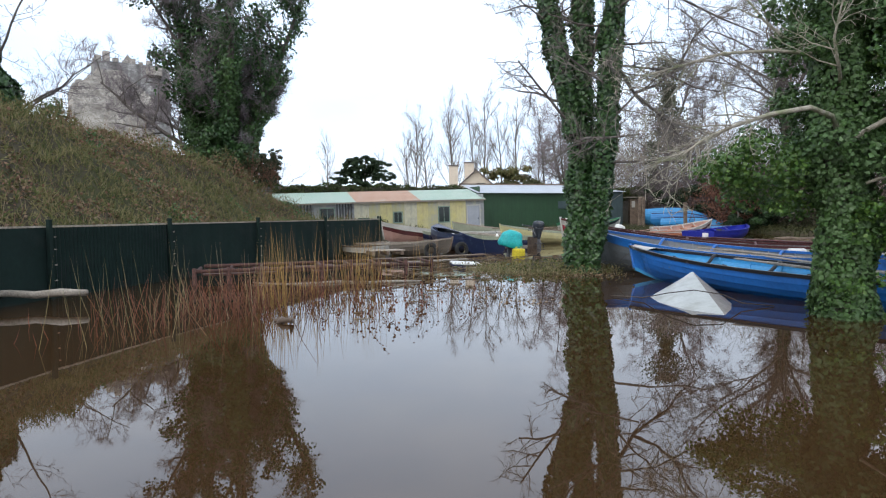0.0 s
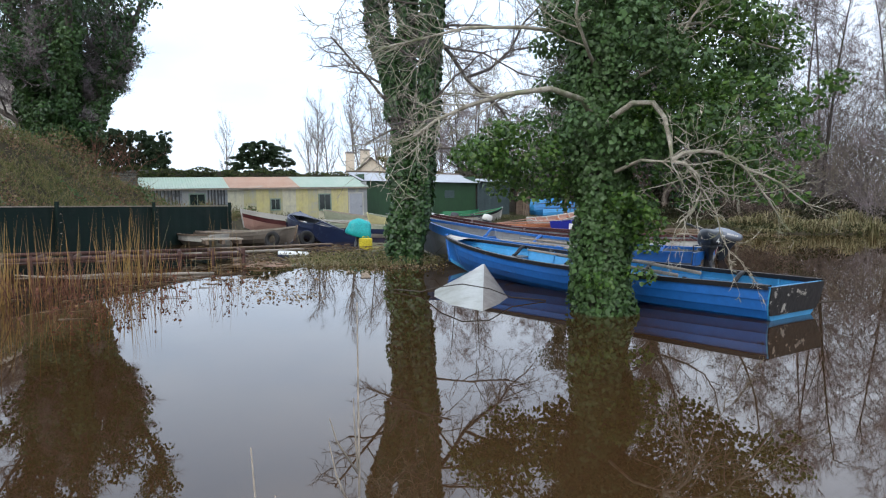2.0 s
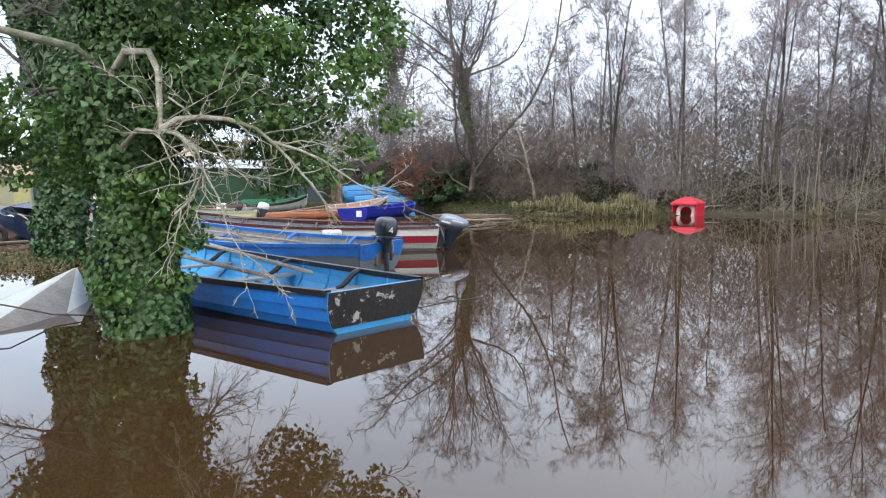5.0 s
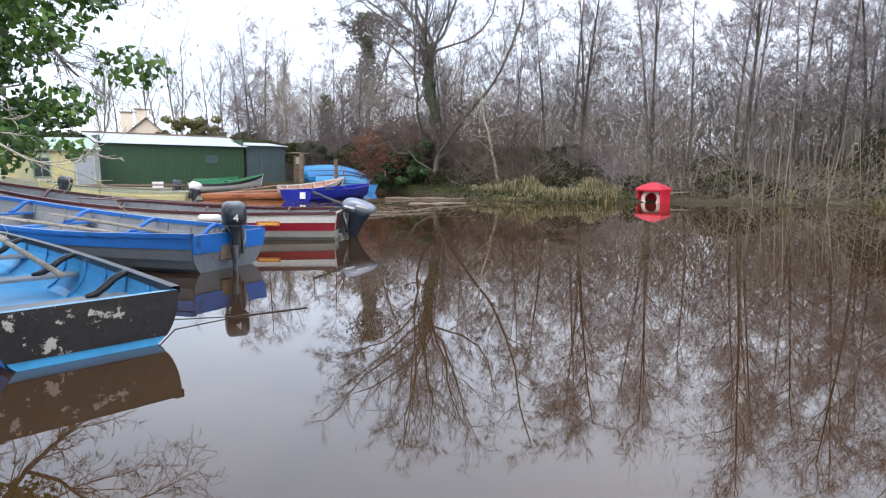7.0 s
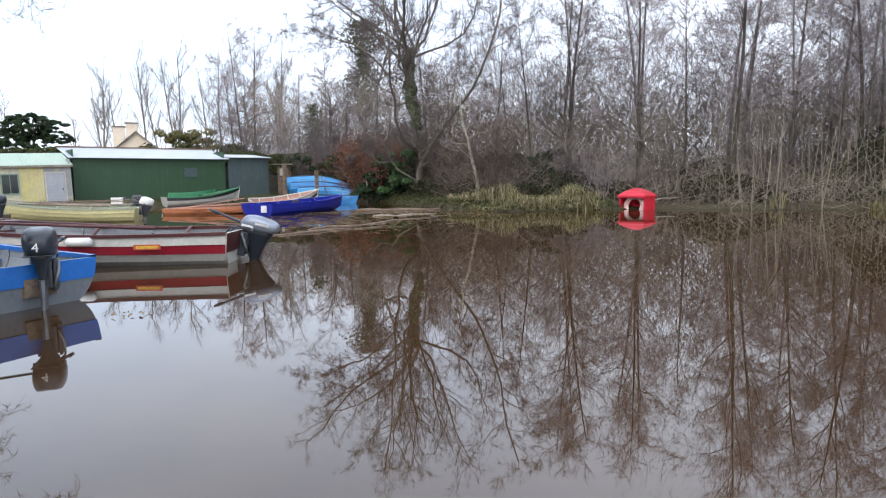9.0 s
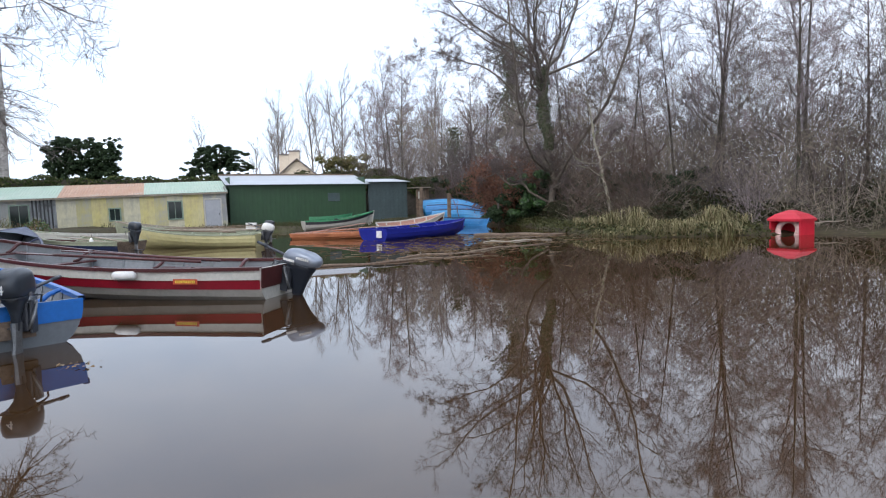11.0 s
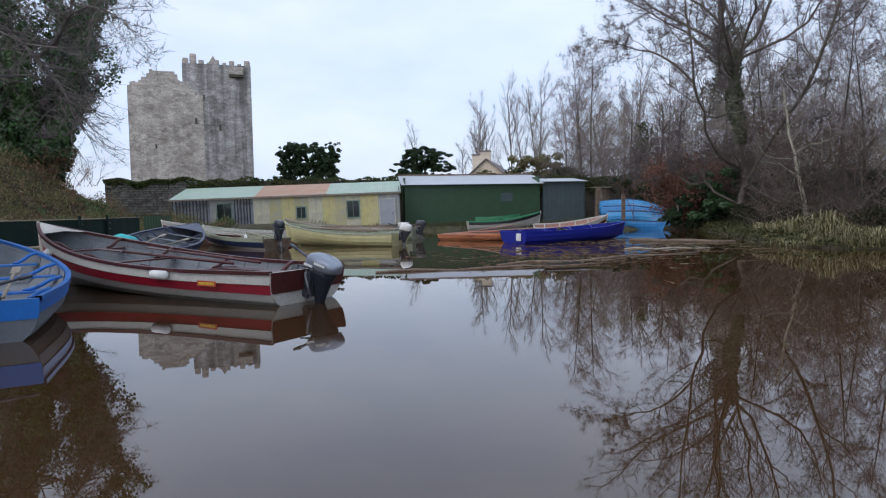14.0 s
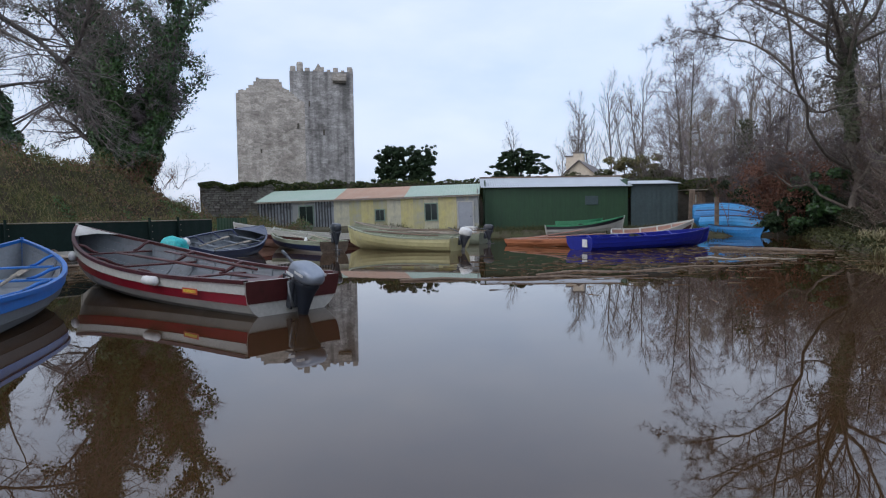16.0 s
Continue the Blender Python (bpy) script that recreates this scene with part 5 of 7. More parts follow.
def bare_tree(seed, H, r, counts, ratios, name="tree", label="", trunk="bark", twig="twig", spray=((2,), 9, 0.8, 0.007), **kw):
    rng = np.random.default_rng(seed)
    t = thing(name, pose(0, 0, 0), label, "tree")
    lines = grow(rng, (0, 0, -0.3), (rng.normal(0, 0.04), rng.normal(0, 0.04), 1), H, r, counts, ratios, **kw)
    tree_parts(t, lines, 1, M[trunk], M[twig], spray=spray, rng=rng)
    return t


def ivy_on(rng, lines, n, size, r_extra, material, parent, zmax=99, name="ivy", levels=(0,), label="glossy dark green ivy leaves"):
    """Leaves round the given branches."""
    segs, w = [], []
    for lev, pts, rad in lines:
        if lev in levels:
            for i in range(len(pts) - 1):
                if pts[i][2] < zmax:
                    segs.append((pts[i], pts[i + 1], rad[i]))
                    w.append(np.linalg.norm(pts[i + 1] - pts[i]))
    w = np.array(w) / sum(w)
    idx = rng.choice(len(segs), n, p=w)
    A = np.array([segs[i][0] for i in idx])
    B = np.array([segs[i][1] for i in idx])
    R = np.array([segs[i][2] for i in idx])[:, None]
    t = rng.uniform(0, 1, (n, 1))
    C = A + (B - A) * t
    axis = (B - A) / (np.linalg.norm(B - A, axis=1)[:, None] + 1e-9)
    rnd = rng.normal(size=(n, 3))
    out = rnd - axis * (rnd * axis).sum(1)[:, None]
    out /= np.linalg.norm(out, axis=1)[:, None] + 1e-9
    lump = np.array([0.65 + 0.7 * noise.noise((c[0] * 1.7 + o[0], c[1] * 1.7 + o[1], c[2] * 1.3)) for c, o in zip(C, out)])[:, None]
    P = C + out * (R + r_extra * np.clip(lump, 0.1, 1.6) * rng.uniform(0.25, 1.0, (n, 1)) ** 0.6)
    N = out + rng.normal(0, 0.45, (n, 3)) + (0, 0, 0.25)
    V, F = leaf_cloud(P, N, size, rng)
    return mesh_np(name, V, F, material, parent, label)


def clumps(rng, centres, n, size, material, parent, name="foliage", label="", flat=0.6):
    """Leaf clumps: centres are (x, y, z, radius)."""
    c = np.array(centres)
    w = c[:, 3] ** 2
    idx = rng.choice(len(c), n, p=w / w.sum())
    d = rng.normal(size=(n, 3))
    d /= np.linalg.norm(d, axis=1)[:, None]
    rr = c[idx, 3:4] * rng.uniform(0.2, 1.0, (n, 1)) ** 0.5
    P = c[idx, :3] + d * rr * (1, 1, flat)
    V, F = leaf_cloud(P, d + rng.normal(0, 0.6, (n, 3)) + (0, 0, 0.4), size, rng)
    return mesh_np(name, V, F, material, parent, label)


def ivy_tree_island():
    """Forked ivy-clad tree on the grassy islet."""
    rng = np.random.default_rng(21)
    t = thing("tree", pose(-2.07, 11.75, 0.0), "bare forked tree thickly clad in dark ivy on a small islet", "tree")
    lines = []
    for d, L, r in (((-0.03, 0.02, 1), 9.5, 0.17), ((0.07, -0.03, 1), 9.0, 0.13), ((-0.2, 0.05, 1), 7.5, 0.1)):
        p = (-0.07 if d[0] < 0 else 0.1, 0, -0.5) if d[0] != -0.2 else (-0.2, 0, 3.0)
        lines += [(lev, q, rad) for lev, q, rad in grow(rng, p, d, L, r, [16, 8, 5], [0.26, 0.55, 0.5], up=0.01, wander=0.17, wander0=0.03, start=0.3, spread=(45, 85), taper=0.45)]
    long_limbs = [([(0.1, 0.1, 5.0), (0.5, 0.7, 4.95), (0.9, 1.2, 4.55), (1.2, 1.5, 4.12), (1.6, 1.5, 3.75), (2.0, 1.4, 3.4), (2.25, 1.4, 3.0), (2.5, 1.35, 2.75)], 0.06),
                  ([(1.2, 1.5, 4.12), (1.75, 1.45, 4.3), (2.2, 1.4, 4.7), (2.5, 1.4, 5.3), (2.9, 1.3, 5.7), (3.4, 1.2, 5.9)], 0.04),
                  ([(2.2, 1.4, 4.7), (2.8, 1.3, 4.75), (3.3, 1.2, 4.6), (3.9, 1.1, 4.3)], 0.022),
                  ([(0.1, 0.0, 4.3), (0.8, 0.2, 4.5), (1.6, 0.3, 4.4), (2.4, 0.5, 4.0), (3.0, 0.6, 3.9)], 0.035),
                  ([(0.1, 0.1, 6.0), (0.9, 0.6, 6.4), (1.9, 0.9, 6.2), (3.0, 1.0, 5.6), (3.8, 1.0, 5.2)], 0.045)]
    for pts, r in long_limbs:
        P = [np.array(p, float) for p in pts]
        n = len(P)
        rad = [r * (1 - 0.7 * i / (n - 1)) for i in range(n)]
        lines.append((1, P, rad))
        for k in range(5 * n):
            i = int(rng.integers(1, n - 1))
            d = P[i + 1] - P[i]
            d = d / np.linalg.norm(d) + rng.normal(0, 0.55, 3)
            lines += [(lev + 2, q, ra) for lev, q, ra in grow(rng, P[i] + (P[i + 1] - P[i]) * rng.uniform(0, 1), d / np.linalg.norm(d), rng.uniform(0.5, 1.3), max(0.006, rad[i] * 0.4), [4, 3], [0.5, 0.5], up=0.02, wander=0.2, seg=(5, 4, 3))]
    tree_parts(t, lines, 1, M["bark"], M["grey_twig"], spray=((2, 3), 4, 0.3, 0.004), rng=rng)
    ivy_on(rng, lines, 28000, 0.085, 0.24, M["ivy"], t, zmax=8)


def ivy_tree_water():
    """Leafy ivy-clad tree standing in the water, with long pale limbs."""
    rng = np.random.default_rng(8)
    t = thing("tree", pose(0.99, 5.76, 0), "ivy-clad tree standing in the flood with long pale bare limbs", "tree")
    trunk = [(0, [np.array(p, float) for p in ((0, 0, -0.7), (0, 0, 0.3), (-0.05, 0.02, 1.2), (-0.12, 0.05, 2.1), (-0.1, 0.1, 3.2), (0.05, 0.1, 4.5), (0.1, 0.2, 6.0))], [0.2, 0.19, 0.18, 0.17, 0.15, 0.12, 0.06])]
    limbs = [
        ([(-0.1, 0, 2.0), (-0.35, -0.5, 2.25), (-0.75, -1.2, 2.28), (-1.2, -1.45, 2.2), (-1.6, -1.5, 2.08), (-1.9, -1.5, 1.95), (-2.1, -1.55, 1.8)], 0.055),
        ([(-0.1, -0.1, 1.9), (-0.05, -0.6, 2.05), (0.12, -0.9, 2.17), (0.31, -1.0, 2.16), (0.4, -1.15, 2.0), (0.43, -1.3, 1.75), (0.44, -1.37, 1.57), (0.55, -1.4, 1.55), (0.69, -1.4, 1.43), (0.73, -1.4, 1.28), (0.64, -1.4, 1.09), (0.52, -1.4, 0.99)], 0.05),
        ([(0.44, -1.37, 1.58), (0.55, -1.35, 1.65), (0.72, -1.3, 1.67), (0.9, -1.25, 1.66), (1.09, -1.2, 1.6), (1.21, -1.15, 1.5), (1.32, -1.1, 1.39), (1.48, -1.05, 1.2), (1.61, -1.0, 1.03)], 0.036),
        ([(1.21, -1.15, 1.5), (1.4, -1.1, 1.45), (1.59, -1.05, 1.37), (1.75, -1.0, 1.26), (1.89, -0.95, 1.17), (2.05, -0.9, 1.13)], 0.02),
        ([(0.48, -1.25, 1.81), (0.58, -1.25, 1.74), (0.7, -1.25, 1.62), (0.89, -1.25, 1.34), (1.03, -1.25, 1.22)], 0.014),
        ([(0.73, -1.42, 1.3), (0.76, -1.45, 1.24), (0.84, -1.5, 1.1), (0.9, -1.5, 0.86), (0.99, -1.5, 0.71), (1.12, -1.5, 0.62)], 0.013),
        ([(0.0, -0.6, 1.5), (0.2, -1.0, 1.6), (0.36, -1.3, 1.57), (0.44, -1.37, 1.57)], 0.03),
        ([(-0.1, 0.1, 2.6), (-0.3, -0.6, 2.7), (-0.5, -1.1, 3.0), (-0.4, -1.2, 3.6)], 0.04),
        ([(0.0, 0.1, 2.4), (0.5, -0.6, 2.6), (0.7, -0.9, 3.0), (1.1, -1.0, 3.5)], 0.035),
        ([(-0.1, 0.1, 3.0), (-1.0, -0.5, 3.0), (-1.6, -0.8, 2.95), (-2.1, -1.0, 2.8), (-2.5, -1.1, 2.7)], 0.036),
        ([(0.05, 0.1, 3.2), (0.9, -0.4, 3.6), (1.8, -0.8, 3.7), (2.8, -0.9, 3.5), (3.6, -1.0, 3.2)], 0.04),
    ]
    lines = list(trunk)
    for pts, r in limbs:
        P = [np.array((p[0], p[1] * 0.75, p[2] * 1.04 + 0.04), float) for p in pts]
        n = len(P)
        rad = [0.68 * r * (1 - 0.72 * i / (n - 1)) for i in range(n)]
        lines.append((1, P, rad))
        L = sum(np.linalg.norm(b - a) for a, b in zip(P, P[1:]))
        for k in range(int(3 + L * (6 if P[-1][0] > 0.45 and P[-1][2] < 2 else 8))):
            f = rng.uniform(0.3, 1) ** 0.7
            i = min(n - 2, int(f * (n - 1)))
            d = P[i + 1] - P[i]
            d = d / np.linalg.norm(d) + rng.normal(0, 0.5, 3)
            d /= np.linalg.norm(d)
            low = P[-1][0] > 0.45 and P[-1][2] < 2
            lines += [(lev + 2, q, ra) for lev, q, ra in grow(rng, P[i] + (P[i + 1] - P[i]) * rng.uniform(0, 1), d, rng.uniform(0.25, 0.65) if low else rng.uniform(0.4, 1.15), max(0.004, rad[i] * 0.42), [2, 2] if low else [4, 3], [0.5, 0.5], up=0.03, wander=0.24, seg=(5, 4, 3))]
    for k in range(22):
        z = rng.uniform(2.8, 5.5)
        a = rng.uniform(0, 6.28)
        lines += [(lev + 1, q, ra) for lev, q, ra in grow(rng, (-0.05, 0.1, z), (math.cos(a), math.sin(a), 0.5), rng.uniform(1.5, 2.6), 0.03, [6, 4], [0.5, 0.5], up=0.03, wander=0.2)]
    V, F = tubes([(p, r) for lev, p, r in lines if lev == 0], 9)
    link_mesh("trunk", V, F, M["bark"], t, smooth=True)
    for lev, p, r in lines:
        if lev == 1:
            V, F = tubes([(p, r)], 7)
            link_mesh("limb", V, F, M["pale_bark"], t, "long pale lichen-covered limb", smooth=True)
    V, F = tubes([(p, r) for lev, p, r in lines if lev > 1], 4)
    tagged(link_mesh("twig_spray", V, F, M["pale_bark"], t, "pale bare twigs"), kind="stuff")
    ivy_on(rng, lines, 27000, 0.056, 0.3, M["broad_ivy"], t, levels=(0,))
    cs = []
    for k in range(110):
        a, z = rng.uniform(0, 6.28), rng.uniform(1.7, 5.8)
        rad = rng.uniform(0.25, 1.3) * (1.0 + 0.3 * (z > 2))
        if rad * math.cos(a) > -0.55:
            cs.append((rad * math.cos(a) * 1.2, 0.3 + rad * math.sin(a), z, rng.uniform(0.2, 0.5)))
    for k in range(14):
        cs.append((rng.uniform(-0.4, 1.8), rng.uniform(-0.2, 1.3), rng.uniform(2.3, 4.2), rng.uniform(0.15, 0.36)))
    for k in range(44):
        cs.append((rng.uniform(-0.5, 2.2), rng.uniform(-0.4, 1.3), rng.uniform(3.6, 6.6), rng.uniform(0.22, 0.5)))
    clumps(rng, cs, 38000, 0.05, M["broad_ivy"], t, "crown", "dense dark green leaves")
    cs = []
    for k in range(26):
        cs.append((rng.uniform(-1.6, -0.2), rng.uniform(-0.3, 0.6), rng.uniform(1.3, 2.1), rng.uniform(0.15, 0.36)))
    for k in range(34):
        cs.append((rng.uniform(0.2, 2.3), rng.uniform(-0.9, 0.6), rng.uniform(1.3, 2.9), rng.uniform(0.12, 0.34)))
    for k in range(12):
        cs.append((rng.uniform(-0.2, 0.5), rng.uniform(-0.5, -0.2), rng.uniform(0.4, 1.4), rng.uniform(0.12, 0.25)))
    for k in range(52):
        cs.append((rng.uniform(0.0, 2.1), rng.uniform(-0.3, 1.0), rng.uniform(2.1, 4.6), rng.uniform(0.18, 0.42)))
    for k in range(20):
        cs.append((rng.uniform(0.3, 1.7), rng.uniform(-0.6, 0.2), rng.uniform(1.9, 3.6), rng.uniform(0.15, 0.34)))
    clumps(rng, cs, 22000, 0.047, M["laurel"], t, "fresh_foliage", "fresh mid-green leaves")


def ivy_tree_mound():
    rng = np.random.default_rng(33)
    z = land(-18.65, 25.25)
    t = thing("tree", pose(-18.65, 25.25, z - 0.2), "large spreading tree with ivy-clad trunk on the mound", "tree")
    stems, lines = [], []
    for d, L, r in (((-0.08, 0, 1), 10, 0.3), ((0.2, -0.12, 1), 10, 0.26), ((0.42, 0.05, 1), 9.5, 0.2), ((-0.25, 0.3, 1), 9.5, 0.22), ((0.05, 0.4, 1), 9, 0.2), ((-0.02, -0.35, 1), 9, 0.2)):
        g = grow(rng, (d[0] * 1.5, d[1] * 1.5, 0), d, L, r, [12, 8, 5], [0.34, 0.5, 0.5], up=0.05, wander=0.13, wander0=0.06, start=0.25, spread=(35, 80), taper=0.3)
        stems += [q for q in g if q[0] < 2]
        lines += g
    for d, L, r, h in (((-0.85, -0.35, 0.35), 6.5, 0.14, 0.9), ((-0.75, 0.3, 0.55), 6, 0.12, 1.8), ((-0.7, -0.4, 0.8), 7, 0.13, 2.6), ((0.75, -0.2, 0.45), 3.4, 0.08, 1.6), ((0.8, 0.1, 0.6), 3.6, 0.08, 3.5)):
        lines += grow(rng, (0, 0, h), d, L, r, [13, 9, 6], [0.42, 0.5, 0.5], up=0.05, wander=0.17, start=0.2, spread=(35, 75), taper=0.25)
    tree_parts(t, lines, 1, M["bark"], M["twig"], spray=((2, 3), 3, 0.55, 0.007), rng=rng)
    ivy_on(rng, stems, 20000, 0.12, 0.5, M["broad_ivy"], t, zmax=4.2, levels=(0,))
    ivy_on(rng, stems, 26000, 0.12, 0.6, M["ivy"], t, zmax=10.5, levels=(0, 1), name="upper_ivy")
    cs = []
    for k in range(75):
        a, q, h = rng.uniform(0, 6.28), rng.uniform(0.4, 1.75), rng.uniform(0.0, 3.9)
        q *= 1.0 - 0.25 * abs(h - 1.8) / 2
        cs.append((q * math.cos(a) + 0.1, q * math.sin(a), h, rng.uniform(0.35, 0.7)))
    clumps(rng, cs, 30000, 0.13, M["ivy"], t, "ivy_mass", "bushy mid-green ivy round the trunk", flat=0.85)
    for lx, ly, name, size in ((1.7, -0.6, "bramble", 1.0), (2.3, 0.6, "bramble", 0.8)):
        w = [grow(rng, (lx + rng.normal(0, 0.35), ly + rng.normal(0, 0.35), -0.4), (rng.normal(0, 0.4), rng.normal(0, 0.4), 1), rng.uniform(1.0, 2.0) * size, 0.015, [7, 4], [0.5, 0.5], wander=0.2) for _ in range(14)]
        b = thing("shrub", pose(-18.65, 25.25, z - 0.2), "leafless red-brown shrub beside the ivy tree", "shrub")
        V, F = tubes([(p, r) for g in w for _, p, r in g], 3)
        tagged(link_mesh("twig_spray", V, F, M["red_twig"], b), "red-brown stems", kind="stuff")
    u = thing("tree", pose(-29.9, 25.2, land(-29.9, 25.2) - 0.2) @ Matrix.Scale(1.3, 4), "ivy-clad bare tree on the mound", "tree")
    lines = grow(rng, (0, 0, 0), (-0.05, 0, 1), 9, 0.25, [16, 9, 5], [0.45, 0.5, 0.5], up=0.03, wander=0.18, start=0.12, spread=(45, 85), taper=0.4, slim=0.5)
    for d, L, h in (((0.7, 0.5, 0.6), 4.5, 2.0), ((0.4, 0.8, 0.8), 5, 3.0), ((0.8, 0.2, 0.1), 3, 1.2)):
        lines += [(lev + 1, p, r) for lev, p, r in grow(rng, (0, 0, h), d, L, 0.05, [11, 7], [0.45, 0.5], up=0.03, wander=0.22)]
    tree_parts(u, lines, 1, M["bark"], M["twig"], spray=((2, 3), 5, 0.5, 0.006), rng=rng)
    ivy_on(rng, lines, 26000, 0.13, 0.7, M["ivy"], u, zmax=10)


def big_bare_tree():
    rng = np.random.default_rng(4)
    t = thing("tree", pose(0, 0, 0), "large bare spreading tree with a crooked trunk on the far bank", "tree")
    lines = []

    def limb(pts, r0, r1, lev=1, n=9, length=4.0, up=0.03, spread=(28, 62), start=0.3):
        """A crooked limb through the given points, with side branches."""
        P = [np.array(pts[0], float)]
        for a, b in zip(pts, pts[1:]):
            a, b = np.array(a, float), np.array(b, float)
            P += [(a + b) / 2 + rng.normal(0, 0.06, 3), b]
        R = [r0 + (r1 - r0) * i / (len(P) - 1) for i in range(len(P))]
        lines.append((lev, P, R))
        for k in range(n):
            f = (start + (1 - start) * (k + rng.uniform(0, 1)) / n) * (len(P) - 1)
            i = min(len(P) - 2, int(f))
            d = P[i + 1] - P[i]
            d = d / np.linalg.norm(d)
            side = np.cross(d, rng.normal(size=3))
            side /= np.linalg.norm(side)
            a = math.radians(rng.uniform(*spread))
            for l2, p2, r2 in grow(rng, P[i] + (P[i + 1] - P[i]) * (f - i), d * math.cos(a) + side * math.sin(a), length * rng.uniform(0.6, 1.1), R[i] * 0.45, [8, 6], [0.45, 0.5], up=up, wander=0.24, start=0.15, taper=0.2):
                lines.append((l2 + max(1, lev), p2, r2))

    limb([(10.75, 40.3, -0.2), (10.8, 40.3, 0.6), (10.93, 40.3, 1.6), (11.14, 40.3, 2.4), (10.83, 40.3, 3.15), (10.78, 40.4, 4.2), (10.61, 40.6, 5.8), (10.54, 40.9, 7.4), (10.65, 41.0, 8.8)], 0.18, 0.15, 0, 12, 2.4, 0.02, (50, 85), 0.3)
    limb([(11.1, 40.3, 2.35), (11.6, 39.2, 3.3), (12.3, 37.4, 4.5), (12.96, 35.8, 5.5), (13.4, 34.7, 6.5), (13.7, 33.9, 7.5), (14.1, 33.4, 9.0), (14.3, 33.2, 11.0), (14.9, 33.0, 13.0)], 0.1, 0.035, 1, 18, 3.0)
    limb([(10.85, 40.3, 3.0), (9.9, 38.9, 3.6), (9.35, 37.2, 4.6), (9.1, 35.9, 5.8), (8.95, 34.7, 7.2), (8.7, 34.2, 9.0), (8.6, 34.0, 11.0), (8.2, 34.0, 13.2)], 0.08, 0.03, 1, 18, 3.0)
    limb([(9.0, 35.4, 6.4), (8.2, 35.4, 7.3), (7.2, 35.6, 8.0), (6.1, 35.8, 8.4), (4.8, 36.0, 8.9)], 0.06, 0.02, 1, 12, 2.2, 0.0)
    limb([(10.75, 40.3, 1.3), (10.3, 40.1, 1.55), (9.65, 40.0, 1.93), (9.27, 39.9, 2.42), (9.06, 39.8, 3.16), (7.7, 39.6, 4.1), (6.4, 39.5, 4.0)], 0.08, 0.02, 1, 7, 1.6, 0.0)
    limb([(9.3, 39.9, 2.4), (8.6, 39.7, 2.3), (7.9, 39.6, 3.0), (7.2, 39.5, 2.7)], 0.06, 0.015, 1, 4, 1.1, 0.0)
    # the crown above the fork
    for d, L, r in (((0.02, 0, 1), 9.5, 0.11), ((0.34, 0.1, 0.95), 9.5, 0.1), ((-0.4, 0.1, 0.92), 9.5, 0.1), ((0.75, -0.1, 0.8), 9, 0.095), ((-0.82, -0.15, 0.72), 8.5, 0.095), ((0.95, 0.2, 0.5), 8, 0.085),
                    ((-1.0, 0.15, 0.42), 7.5, 0.085), ((-0.2, -0.6, 0.8), 8.5, 0.095), ((0.3, -0.7, 0.8), 8.5, 0.09), ((-0.6, -0.6, 0.6), 8, 0.085)):
        at = np.array((10.6, 40.9, rng.uniform(7.2, 8.8)))
        lines += [(lev + 1, p, rd) for lev, p, rd in grow(rng, at, d, L, r, [15, 9, 6], [0.42, 0.5, 0.5], up=0.045, wander=0.22, start=0.12, spread=(26, 60), taper=0.16, slim=0.7)]
    tree_parts(t, lines, 2, M["tan_bark"], M["dark_twig"], spray=((2, 3), 5, 0.5, 0.0055), rng=rng)
    ivy_on(rng, [(0, p[10:], r[10:]) for lev, p, r in lines if lev == 0], 2600, 0.12, 0.3, M["grey_ivy"], t, name="ivy", label="grey-green ivy up the trunk")
    cs = [(rng.normal(9.7, 0.4), rng.normal(40.6, 0.35), rng.uniform(0.4, 2.9), rng.uniform(0.22, 0.42)) for _ in range(16)]
    clumps(rng, cs, 3800, 0.13, M["ivy"], t, "base_ivy", "dark ivy round the base")
    s = thing("tree", pose(0, 0, 0), "slender pale leaning tree on the far bank", "tree")
    lines = []
    limb([(13.2, 33.7, -0.3), (13.08, 33.8, 0.8), (12.85, 34.1, 2.2), (12.7, 34.4, 3.3), (12.45, 34.8, 4.75), (12.2, 35.0, 6.2)], 0.1, 0.03, 0, 12, 2.2, 0.0, (45, 80), 0.3)
    tree_parts(s, lines, 1, M["pale_bark"], M["twig"], spray=((1, 2), 4, 0.6, 0.006), rng=rng)


